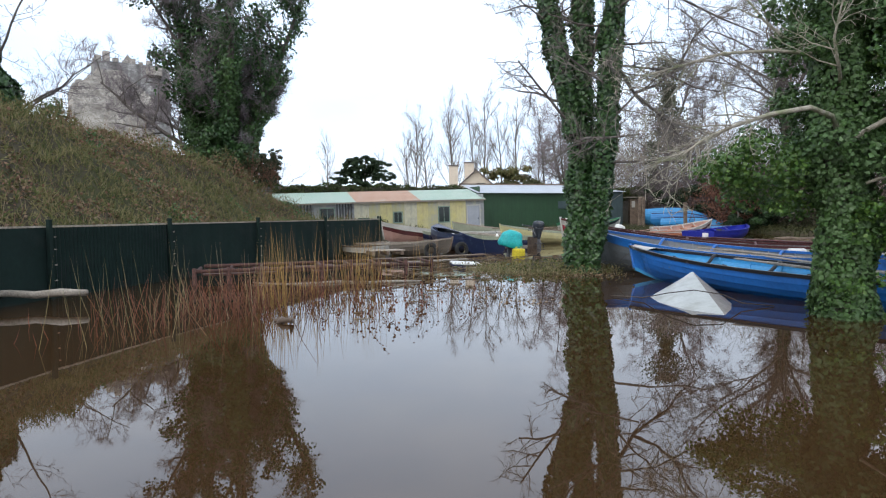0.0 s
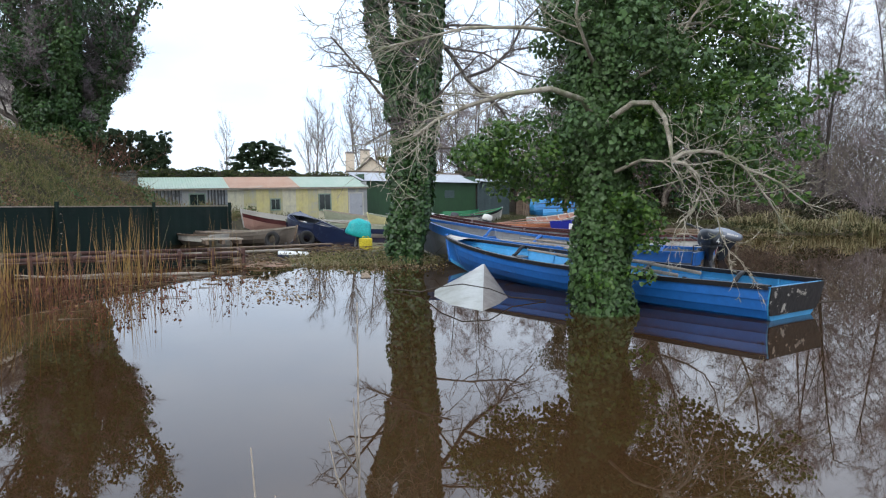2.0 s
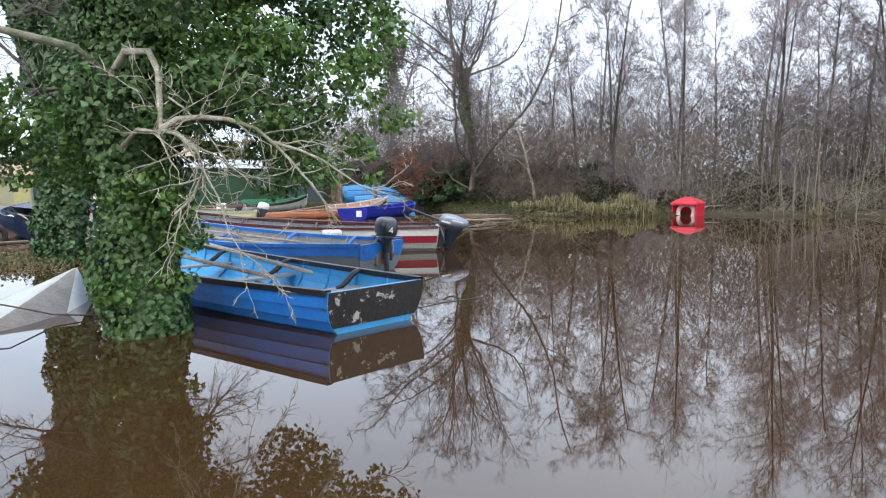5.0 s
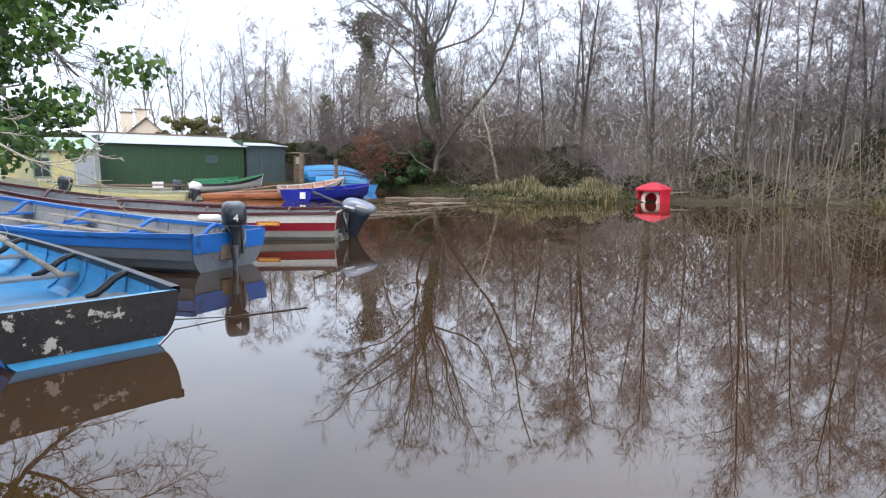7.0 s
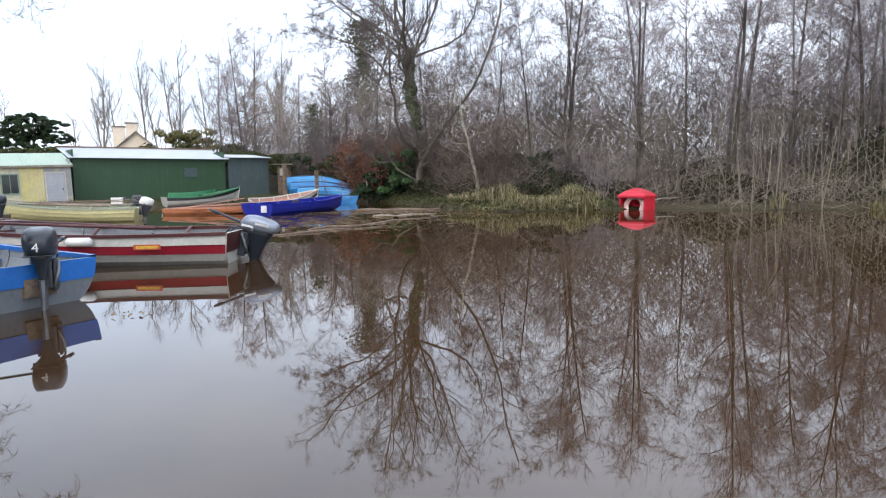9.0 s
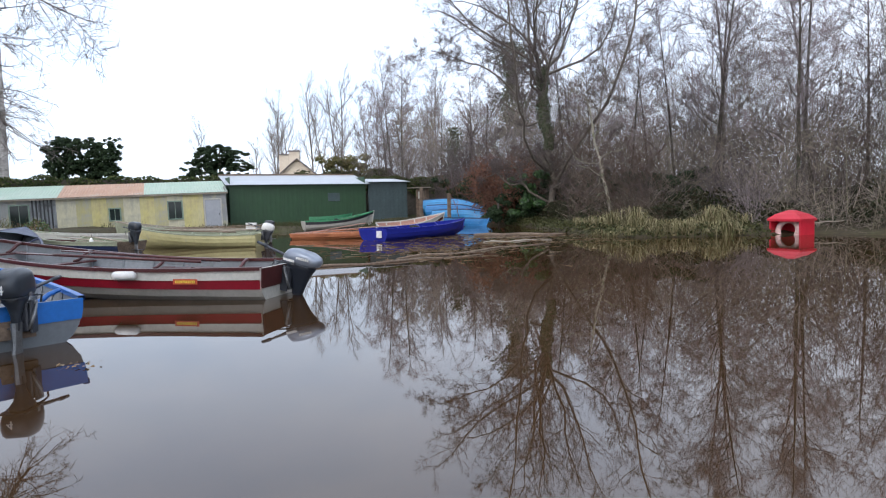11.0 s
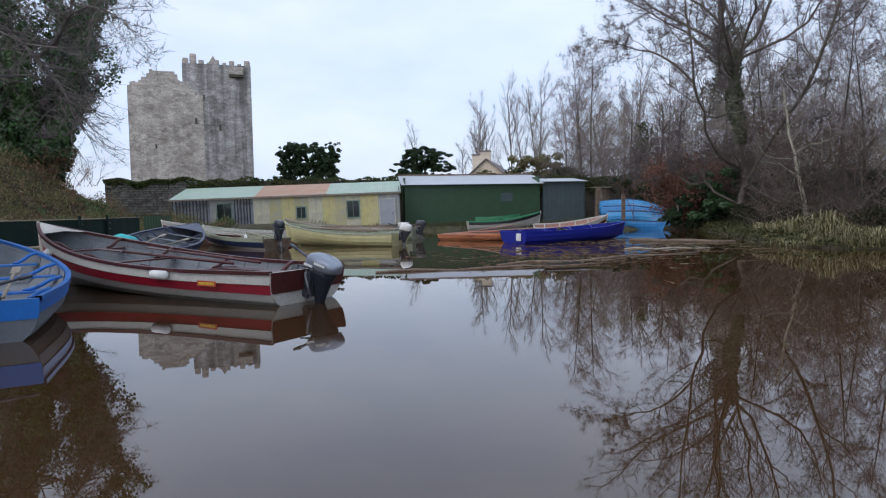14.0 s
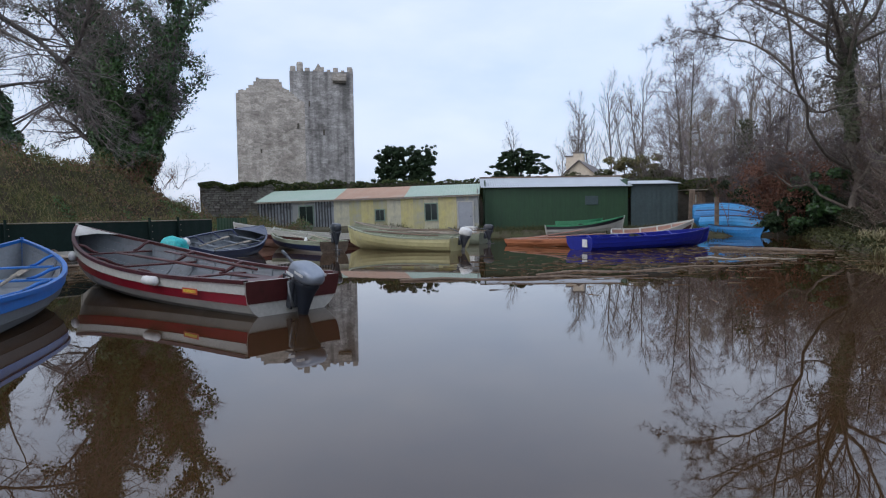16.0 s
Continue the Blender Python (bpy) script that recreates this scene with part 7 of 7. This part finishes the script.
    patch = np.array([0.7 * noise.noise((p[0] * 0.3, p[1] * 0.3, 9)) + 0.6 * noise.noise((p[0] * 0.9, p[1] * 0.9, 2)) for p in P]) + rng.normal(0, 0.15, len(P)) > 0.02
    V, F = leaf_cloud(P[~patch], rng.normal(size=((~patch).sum(), 3)) + (0.4, -0.4, 0.6), 0.07, rng)
    B = P[~patch][::7]
    d = rng.normal(0, 0.75, B.shape) + (0.1, -0.1, 0.5)
    V2, F2 = spikes(B, B + d * rng.uniform(0.15, 0.55, (len(B), 1)), np.full(len(B), 0.008), rng)
    V, F = np.concatenate([V, V2]), np.concatenate([F, F2 + len(V)])
    tagged(mesh_np("mound_brambles", V, F, M["scrub"]), "low brown brambles covering the mound", "scrub", kind="stuff")
    green = np.array([noise.noise((p[0] * 0.45, p[1] * 0.45, 31)) + 0.5 * noise.noise((p[0] * 1.3, p[1] * 1.3, 6)) > 0.42 - 0.2 * ramp01(15, 21, p[1]) for p in P])
    V, F = leaf_cloud(P[green] + (0, 0, 0.06), rng.normal(size=(green.sum(), 3)) + (0.2, -0.3, 0.8), 0.075, rng)
    tagged(mesh_np("mound_weeds", V, F, M["broad_ivy"]), "green nettles and ivy in patches on the mound", "weeds", kind="stuff")
    G = P[patch]
    V, F = spikes(G, G + rng.normal(0, 0.1, G.shape) + (0.03, -0.03, 0.12), np.full(len(G), 0.014), rng)
    tagged(mesh_np("mound_grass", V, F, M["weeds"]), "rough yellow-green grass on the mound", "grass", kind="stuff")
    # islet plants and floating leaves
    n = 2600
    a, r = rng.uniform(0, 6.28, n), rng.uniform(0, 1, n) ** 0.6
    x, y = -3.0 + 1.7 * r * np.cos(a), 12.2 + 1.3 * r * np.sin(a)
    P = np.stack([x, y, np.full(n, -0.05)], 1)
    blades(rng, P, (0.06, 0.26), 0.5, 0.005, M["straw"], "islet_grass", "short dead grass and weeds on the islet", "grass")
    P = np.stack([rng.normal(-2.9, 0.8, 2500), rng.normal(12.1, 0.6, 2500), rng.uniform(0.0, 0.2, 2500)], 1)
    V, F = leaf_cloud(P, rng.normal(size=(2500, 3)) + (0, 0, 1), 0.04, rng)
    tagged(mesh_np("islet_weeds", V, F, M["weeds"]), "low green weeds on the islet", "weeds", kind="stuff")
    P = np.concatenate([np.stack([rng.normal(cx, sx, n), rng.normal(cy, sy, n), rng.uniform(0.004, 0.03, n)], 1) for cx, cy, sx, sy, n in
                        ((-3.7, 8.3, 0.5, 0.5, 220), (-5.0, 13.2, 1.4, 1.0, 300), (-2.0, 10.9, 0.4, 0.4, 260), (-4.1, 11.2, 0.8, 0.8, 300), (4.34, 8.81, 0.09, 0.05, 14))])
    V, F = leaf_cloud(P, rng.normal(0, 0.25, size=(len(P), 3)) + (0, 0, 1), 0.036, rng, 0.05)
    tagged(mesh_np("floating_leaves", V, F, M["dead"]), "dead leaves drifting on the water", "leaves", kind="stuff")


growth()


# ---- loose things ----
def life_ring_box():
    """Red plastic housing for a life ring, standing in the flood."""
    c = thing("life_ring_cabinet", pose(18.1, 26.9, -0.42, 0, 0, -56), "red plastic life ring cabinet standing in the flood water", "cabinet")
    w, d, h, t = 1.08, 0.8, 0.94, 0.05
    for name, sx, sy, sz, at in (("side_wall", t, d, h, (-w / 2, 0, h / 2)), ("side_wall", t, d, h, (w / 2, 0, h / 2)), ("back_wall", w, t, h, (0, d / 2, h / 2)),
                                 ("base", w, d, t, (0, 0, t / 2)), ("front_rim", w, t, 0.07, (0, -d / 2, h - 0.035))):
        part(name, box_bm(sx, sy, sz, at, 0.015), M["red_plastic"], c)
    bm = bmesh.new()
    tiers = [(0.61, 0.46, -0.04), (0.61, 0.46, 0.03), (0.42, 0.32, 0.18), (0.1, 0.08, 0.32)]
    rings = [[bm.verts.new((x, y, h + z)) for x, y in ((-a, -b), (a, -b), (a, b), (-a, b))] for a, b, z in tiers]
    for r0, r1 in zip(rings, rings[1:]):
        for i in range(4):
            bm.faces.new((r0[i], r0[(i + 1) % 4], r1[(i + 1) % 4], r1[i]))
    bm.faces.new(rings[0][::-1])
    bm.faces.new(rings[-1])
    part("roof", bm, M["red_plastic"], c)
    r = thing("life_ring", pose(18.1, 26.9, 0.14, 0, 0, -56) @ pose(0, -0.2, 0, 80, 0, 0), "faded pale life ring hanging in a red cabinet", "life ring")
    V, F = [], []
    for i in range(32):
        t0 = 2 * math.pi * i / 32
        for j in range(10):
            q = 2 * math.pi * j / 10
            rr = 0.36 + 0.1 * math.cos(q)
            V.append((rr * math.cos(t0), rr * math.sin(t0), 0.07 * math.sin(q)))
    for i in range(32):
        for j in range(10):
            F.append((i * 10 + j, ((i + 1) % 32) * 10 + j, ((i + 1) % 32) * 10 + (j + 1) % 10, i * 10 + (j + 1) % 10))
    link_mesh("ring", V, F, M["ring_white"], r, smooth=True)
    log((18.75, 27.5, 0.35), (20.3, 27.9, 0.4), 0.03, M["grey_wood"], "grey pole leaning beside the red cabinet")


def ring_mesh(R, r, n=24, k=8):
    V, F = [], []
    for i in range(n):
        a = 2 * math.pi * i / n
        for j in range(k):
            q = 2 * math.pi * j / k
            rr = R + r * math.cos(q)
            V.append((rr * math.cos(a), rr * math.sin(a), r * 0.9 * math.sin(q)))
    for i in range(n):
        for j in range(k):
            F.append((i * k + j, ((i + 1) % n) * k + j, ((i + 1) % n) * k + (j + 1) % k, i * k + (j + 1) % k))
    return V, F


def tyres():
    for x, y, z, rx, rz in ((-6.6, 16.75, 0.2, 80, -15), (-5.75, 17.4, 0.2, 80, 40), (4.6, 29.9, 0.4, 20, 60), (-1.2, 39.75, 0.4, 85, 20)):
        t = thing("tyre", pose(x, y, z, rx, 0, rz), "old black tyre hung as a fender", "tyre", "tyre fenders")
        V, F = ring_mesh(0.18, 0.07)
        link_mesh("casing", V, F, M["tyre"], t, smooth=True)


def plank(name, a, b, w, h, material, label, category="plank", group=""):
    a, b = Vector(a), Vector(b)
    d = b - a
    t = thing(name, pose(a.x, a.y, a.z, 0, -math.degrees(math.atan2(d.z, math.hypot(d.x, d.y))), math.degrees(math.atan2(d.y, d.x))), label, category, group)
    part("board", box_bm(d.length, w, h, (d.length / 2, 0, 0), min(w, h) * 0.2), material, t)
    return t


def log(a, b, r, material, label, bend=0.1):
    a, b = Vector(a), Vector(b)
    t = thing("log", pose(a.x, a.y, a.z), label, "log", "floating wood")
    d = b - a
    side = Vector((-d.y, d.x, 0)).normalized()
    pts = [tuple(d * (i / 6) + side * bend * math.sin(i * 1.9) + Vector((0, 0, 0.02 * math.sin(i * 2.3)))) for i in range(7)]
    tube("stem", pts, [r * k for k in (0.8, 1, 0.95, 0.9, 0.8, 0.65, 0.4)], material, t, 7)


def dock():
    """Low rusty landing edge before the fence."""
    d = thing("landing_stage", pose(0, 0, 0), "low half-sunken landing stage of rusty beams and boards", "dock")
    for a, b, r in (((-9.35, 8.25, 0.26), (-5.4, 11.3, 0.2), 0.04), ((-9.9, 9.5, 0.26), (-6.4, 12.6, 0.2), 0.045)):
        tube("rail", [a, tuple((Vector(a) + Vector(b)) / 2), b], r, M["rust"], d, 6)
    for i in range(9):
        f = i / 8
        x, y = -9.35 + 3.95 * f, 8.25 + 3.05 * f
        tube("upright", [(x, y, -0.6), (x, y, 0.32)], 0.04, M["rust"], d, 6)
        tube("cross_beam", [(x - 0.6, y + 1.2, 0.23), (x, y, 0.23)], 0.035, M["rust"], d, 6)
    for i in range(14):
        f = (i + 0.5) / 14
        x, y = -9.6 + 3.9 * f, 8.9 + 3.05 * f
        part("board", box_bm(0.33, 1.25, 0.03, (0, 0, 0), 0.006), M["rust"], d, m=pose(x, y, 0.19 - 0.05 * f + random.uniform(-0.015, 0.015), random.uniform(-2, 2), 0, 35))


def loose_things():
    life_ring_box()
    tyres()
    dock()
    c = thing("motor_cover", pose(-4.3, 17.65, 0.03, 0, 14, 20) @ Matrix.Scale(1.3, 4), "teal tarpaulin tied over an outboard motor", "cover")
    bm = bmesh.new()
    bmesh.ops.create_uvsphere(bm, u_segments=20, v_segments=14, radius=0.33)
    for v in bm.verts:
        n = noise.noise(v.co * 5) * 0.14
        p = v.co.copy()
        flare = 1 + 0.35 * max(0, -p.z / 0.33)
        v.co = Vector((math.copysign(abs(p.x / 0.33) ** 0.7, p.x) * 0.38 * flare, math.copysign(abs(p.y / 0.33) ** 0.7, p.y) * 0.26 * flare, max(p.z, -0.26) * 0.95)) * (1 + n) * 0.74 + Vector((0, 0, 0.36))
    part("tarpaulin", bm, M["teal"], c, smooth=True)
    tube("leg", [(0, 0, -0.35), (0, 0, 0.2)], 0.05, M["motor_mid"], c)
    y = thing("fuel_can", pose(-3.95, 17.3, -0.08, 0, 0, 20), "yellow plastic can on the islet edge", "can")
    part("body", box_bm(0.38, 0.25, 0.3, (0, 0, 0.16), 0.05), M["yellow"], y)
    tube("handle", [(-0.1, 0, 0.3), (-0.08, 0, 0.36), (0.08, 0, 0.36), (0.1, 0, 0.3)], 0.015, M["yellow"], y)
    b = thing("floating_board", pose(-5.0, 13.5, 0.04, 2, 3, 18), "square white board floating near the islet", "board")
    part("panel", box_bm(0.72, 0.62, 0.07, (0, 0, 0), 0.015), M["plain_white"], b)
    part("edge", box_bm(0.74, 0.64, 0.05, (0, 0, -0.02), 0.01), M["navy"], b)
    # fender, number plate shape and oars of the striped boat
    f = thing("fender", pC @ pose(2.02, 1.02, 0.41, 0, 90, 0), "white plastic fender hanging on a boat side", "fender")
    tube("body", [(0, 0, -0.19), (0, 0, -0.15), (0, 0, 0.15), (0, 0, 0.19)], [0.04, 0.068, 0.068, 0.04], M["plain_white"], f, 14)
    tube("cord", [(0, 0, 0.2), (0.1, -0.08, 0.15)], 0.008, M["rope"], f)
    g = thing("buoy_ball", pC @ pose(5.6, 0.75, 0.62), "small white ball fender at the bow", "fender")
    tube("ball", [(0, 0, -0.1), (0, 0, -0.06), (0, 0, 0), (0, 0, 0.06), (0, 0, 0.1)], [0.015, 0.06, 0.075, 0.06, 0.015], M["plain_white"], g, 12)
    for off, z in ((-0.25, 0.52), (0.3, 0.55)):
        o = thing("oar", pC @ pose(1.2, off, z, 0, -3, 3 if off > 0 else -4), "long dark wooden oar lying in a boat", "oar", "oars")
        tube("shaft", [(0, 0, 0), (2.6, 0, 0)], 0.024, M["maroon"], o, 8)
        part("blade", box_bm(0.7, 0.12, 0.02, (2.9, 0, 0), 0.008), M["maroon"], o)
    for off, z in ((-0.3, 0.5), (0.25, 0.52)):
        o = thing("oar", pE @ pose(1.0, off, z, 0, -3, 3), "brown wooden oar lying in a boat", "oar", "oars")
        tube("shaft", [(0, 0, 0), (2.6, 0, 0)], 0.024, M["old_wood"], o, 8)
        part("blade", box_bm(0.7, 0.12, 0.02, (2.9, 0, 0), 0.008), M["old_wood"], o)
    for pb, along, lab in ((pG, 0.8, "pale wooden oar lying along a boat"), (pH, 0.9, "pale wooden oar lying along a boat"), (pI, 1.0, "brown wooden oar lying in a navy boat"), (pN, 0.6, "pale wooden oar lying in a boat"), (pB, 1.2, "grey wooden oar lying in a blue boat"), (pA, 1.3, "blue-grey oar lying in a blue boat")):
        for off in (-0.28, 0.2):
            o = thing("oar", pb @ pose(along, off, 0.36, 0, -4, 4 if off > 0 else -3), lab, "oar", "oars")
            tube("shaft", [(0, 0, 0), (2.0, 0, 0)], 0.024, M["grey_wood"], o, 8)
            part("blade", box_bm(0.6, 0.12, 0.02, (2.25, 0, 0), 0.008), M["grey_wood"], o)
    v = thing("fender", pose(-5.35, 23.75, 0.02), "slim white fender hanging on a boat side", "fender")
    tube("body", [(0, 0, 0), (0, 0, 0.05), (0, 0, 0.42), (0, 0, 0.5)], [0.03, 0.06, 0.06, 0.02], M["plain_white"], v, 12)
    tube("cord", [(0, 0, 0.5), (-0.1, 0.2, 0.6)], 0.008, M["rope"], v)
    bx = thing("cool_box", pG @ pose(0.5, 0.1, 0.42), "pale grey plastic box standing in a boat", "box")
    part("body", box_bm(0.42, 0.3, 0.26, (0, 0, 0.13), 0.03), M["plain_white"], bx)
    part("lid", box_bm(0.44, 0.32, 0.05, (0, 0, 0.285), 0.015), M["plain_white"], bx)
    bb = thing("buoy_ball", pI @ pose(1.2, 0.75, 0.35), "round white ball fender on a navy boat", "fender")
    tube("ball", [(0, 0, -0.15), (0, 0, -0.09), (0, 0, 0), (0, 0, 0.09), (0, 0, 0.15)], [0.03, 0.12, 0.15, 0.12, 0.03], M["plain_white"], bb, 12)
    # sticker with writing on the red stripe
    s = thing("boat_sticker", pC @ pose(1.07, 0.922, 0.31, 90, 0, 180) @ Matrix.Scale(0.8, 4), "yellow and red name sticker on the hull", "sticker")
    part("panel", box_bm(0.5, 0.1, 0.006, (0, 0, 0)), M["label_orange"], s)
    for i in range(11):
        part("lettering_bar", box_bm(0.028, 0.05, 0.004, (-0.19 + i * 0.038, 0, 0.004)), M["label_yellow"], s)
    # floating wood
    log((3.6, 17.3, 0.01), (7.6, 20.4, 0.01), 0.035, M["old_wood"], "long grey pole floating on the flood")
    log((5.5, 19.6, 0.0), (9.5, 24.6, 0.01), 0.035, M["old_wood"], "grey branch floating on the flood", 0.25)
    log((7.0, 30.2, 0.02), (10.6, 30.0, 0.02), 0.09, M["old_wood"], "dark log lying at the bank's edge", 0.05)
    log((7.5, 25.6, 0.01), (9.8, 26.6, 0.01), 0.035, M["grey_wood"], "pale driftwood stick on the water", 0.2)
    log((-5.2, 9.35, 0.01), (-8.3, 8.5, 0.01), 0.03, M["grey_wood"], "pale floating branch beside the reeds", 0.12)
    log((-9.3, 5.4, 0.2), (-11.4, 4.8, 0.2), 0.06, M["grey_wood"], "pale wooden pole lying along the fence", 0.02)
    log((-5.9, 4.5, 0.0), (-5.5, 4.2, 0.06), 0.035, M["old_wood"], "dark stump end sticking from the water", 0.06)
    plank("plank", (-7.9, 15.0, 0.03), (-5.0, 17.3, 0.05), 0.3, 0.04, M["old_wood"], "weathered plank floating by the boats")
    plank("plank", (-7.2, 13.0, 0.06), (-5.2, 14.9, 0.06), 0.25, 0.04, M["grey_wood"], "grey plank floating by the boats")
    for k, (a, b) in enumerate((((0.2, 30.2, 0.3), (4.0, 31.4, 0.42)), ((0.4, 29.8, 0.24), (3.6, 30.9, 0.2)), ((-6.2, 29.0, 0.62), (-1.6, 29.6, 0.66)), ((-5.4, 28.6, 0.6), (-0.9, 28.9, 0.62)))):
        plank("plank", a, b, 0.12, 0.03, M["orange_wood" if k < 2 else "old_wood"], "varnished plank laid across the boats" if k < 2 else "brown plank laid along a boat")
    for a, b in (((-0.6, 30.4, 0.26), (3.4, 30.2, 0.5)), ((-0.2, 30.9, 0.24), (2.4, 30.6, 0.62)), ((-0.9, 30.7, 0.22), (2.9, 30.9, 0.3))):
        plank("plank", a, b, 0.1, 0.03, M["pink"], "pale pinkish plank laid across the boats")
    # ropes
    for pts, lab in (([(3.15, 6.1, 0.2), (3.3, 6.4, 0.04), (3.7, 6.6, 0.006), (4.3, 6.9, 0.004)], "mooring rope trailing from a blue boat"),
                     ([(-1.08, 10.65, 0.58), (-1.4, 11.0, 0.25), (-1.9, 11.55, 0.3)], "mooring rope tied to the ivy tree"),
                     ([(-1.85, 12.6, 0.88), (-1.9, 12.4, 0.5), (-2.0, 12.0, 0.4)], "mooring rope tied to the ivy tree")):
        r = thing("rope", pose(0, 0, 0), lab, "rope", "mooring ropes")
        tube("strand", pts, 0.005, M["rope"], r, 6)
    e = thing("crate", pose(-8.05, 16.6, 0.02, 0, 0, 30), "weathered wooden pallet by the boats", "pallet")
    for i in range(5):
        part("slat", box_bm(1.1, 0.12, 0.03, (0, -0.36 + i * 0.18, 0.2), 0.005), M["grey_wood"], e)
    for i in range(3):
        part("bearer", box_bm(0.09, 0.9, 0.12, (-0.45 + i * 0.45, 0, 0.12), 0.01), M["old_wood"], e)
    q = thing("fence", pose(-11.0, 24.4, 0, 0, 0, 118), "short green sheet metal panel beyond the fence", "fence")
    V, F = corrugated(3.2, 1.75, 0.3, 0.01)
    link_mesh("sheet", V, F, M["green_wall"], q, m=pose(0, 0, -0.55))


loose_things()


def drift():
    """Leaf scum and twigs lying on the water."""
    rng = np.random.default_rng(61)
    A = []
    for cx, cy, sx, sy, n in ((6.2, 22.5, 1.6, 2.0, 500), (8.5, 26.5, 1.6, 1.5, 350), (7.5, 29.5, 2.2, 1.0, 300), (-4.6, 15.0, 1.5, 1.6, 500), (-5.6, 10.5, 0.5, 2.4, 300)):
        A.append(np.stack([rng.normal(cx, sx, n), rng.normal(cy, sy, n), rng.uniform(0.0, 0.012, n)], 1))
    A = np.concatenate(A)
    a = rng.normal(0.9, 0.7, len(A))
    B = A + np.stack([np.cos(a), np.sin(a), np.zeros(len(A))], 1) * rng.uniform(0.1, 0.6, (len(A), 1))
    V, F = spikes(A, B, np.full(len(A), 0.008), rng)
    tagged(mesh_np("floating_twigs", V, F, M["dead"]), "twigs and straw drifting on the flood", "debris", kind="stuff")


drift()


def standing_weeds():
    """Dead weed stems with seed heads standing out of the shallow flood."""
    rng = np.random.default_rng(71)
    spots = [(-4.6, 6.2, 0.4, 30), (-4.6, 4.9, 0.4, 22), (-4.0, 7.1, 0.35, 20), (-5.3, 5.9, 0.4, 26)]
    A = np.concatenate([np.stack([rng.normal(x, sp, n), rng.normal(y, sp, n), np.full(n, -0.05)], 1) for x, y, sp, n in spots])
    h = rng.uniform(0.12, 0.4, (len(A), 1))
    B = A + np.concatenate([rng.normal(0, 0.3, (len(A), 2)) * h, h], 1)
    V, F = spikes(A, B, np.full(len(A), 0.004), rng)
    k = rng.integers(0, len(A), 420)
    f = rng.uniform(0.6, 1.02, (420, 1))
    V2, F2 = leaf_cloud(A[k] + (B[k] - A[k]) * f + rng.normal(0, 0.01, (420, 3)), rng.normal(size=(420, 3)), 0.028, rng)
    tagged(mesh_np("dead_weeds", np.concatenate([V, V2]), np.concatenate([F, F2 + len(V)]), M["red_reed"]), "dead weed stems with dark seed heads standing in the flood", "weeds", kind="stuff")
    P = np.concatenate([np.stack([rng.normal(x, 0.22, 90), rng.normal(y, 0.3, 90), rng.uniform(0.005, 0.05, 90)], 1) for x, y in ((-3.5, 7.1), (-4.4, 8.2), (-2.9, 6.6))])
    V, F = leaf_cloud(P, rng.normal(0, 0.4, P.shape) + (0, 0, 1), 0.032, rng)
    tagged(mesh_np("floating_debris", V, F, M["dead"]), "rafts of dead leaves and litter on the water", "debris", kind="stuff")


standing_weeds()


def dead_plant(x, y, h, seed):
    """A leafless forked weed standing in the shallows."""
    rng = np.random.default_rng(seed)
    t = thing("dead_plant", pose(x, y, -0.15), "pale leafless forked weed standing in the flood", "weed", "dead weeds in the shallows")
    main = [(0, 0, 0), (rng.normal(0, 0.01), rng.normal(0, 0.01), h * 0.5), (rng.normal(0, 0.02), rng.normal(0, 0.02), h)]
    tube("stem", main, [0.005, 0.004, 0.0018], M["grey_wood"], t, 6)
    for k in range(4):
        f, a, q = rng.uniform(0.25, 0.6), rng.uniform(0, 6.28), rng.uniform(0.08, 0.16)
        b = Vector(main[0]).lerp(Vector(main[2]), f)
        tube("side_shoot", [b, b + Vector((math.cos(a) * q * 0.6, math.sin(a) * q * 0.6, q)), b + Vector((math.cos(a) * q * 0.8, math.sin(a) * q * 0.8, q * 1.7))], [0.0035, 0.003, 0.0015], M["grey_wood"], t, 5)


for x, y, h, seed in ((-0.8, 0.08, 1.1, 1), (-0.97, -0.3, 0.8, 2), (-0.9, -0.42, 0.72, 3), (-1.12, -0.38, 0.6, 5)):
    dead_plant(x, y, h, seed)
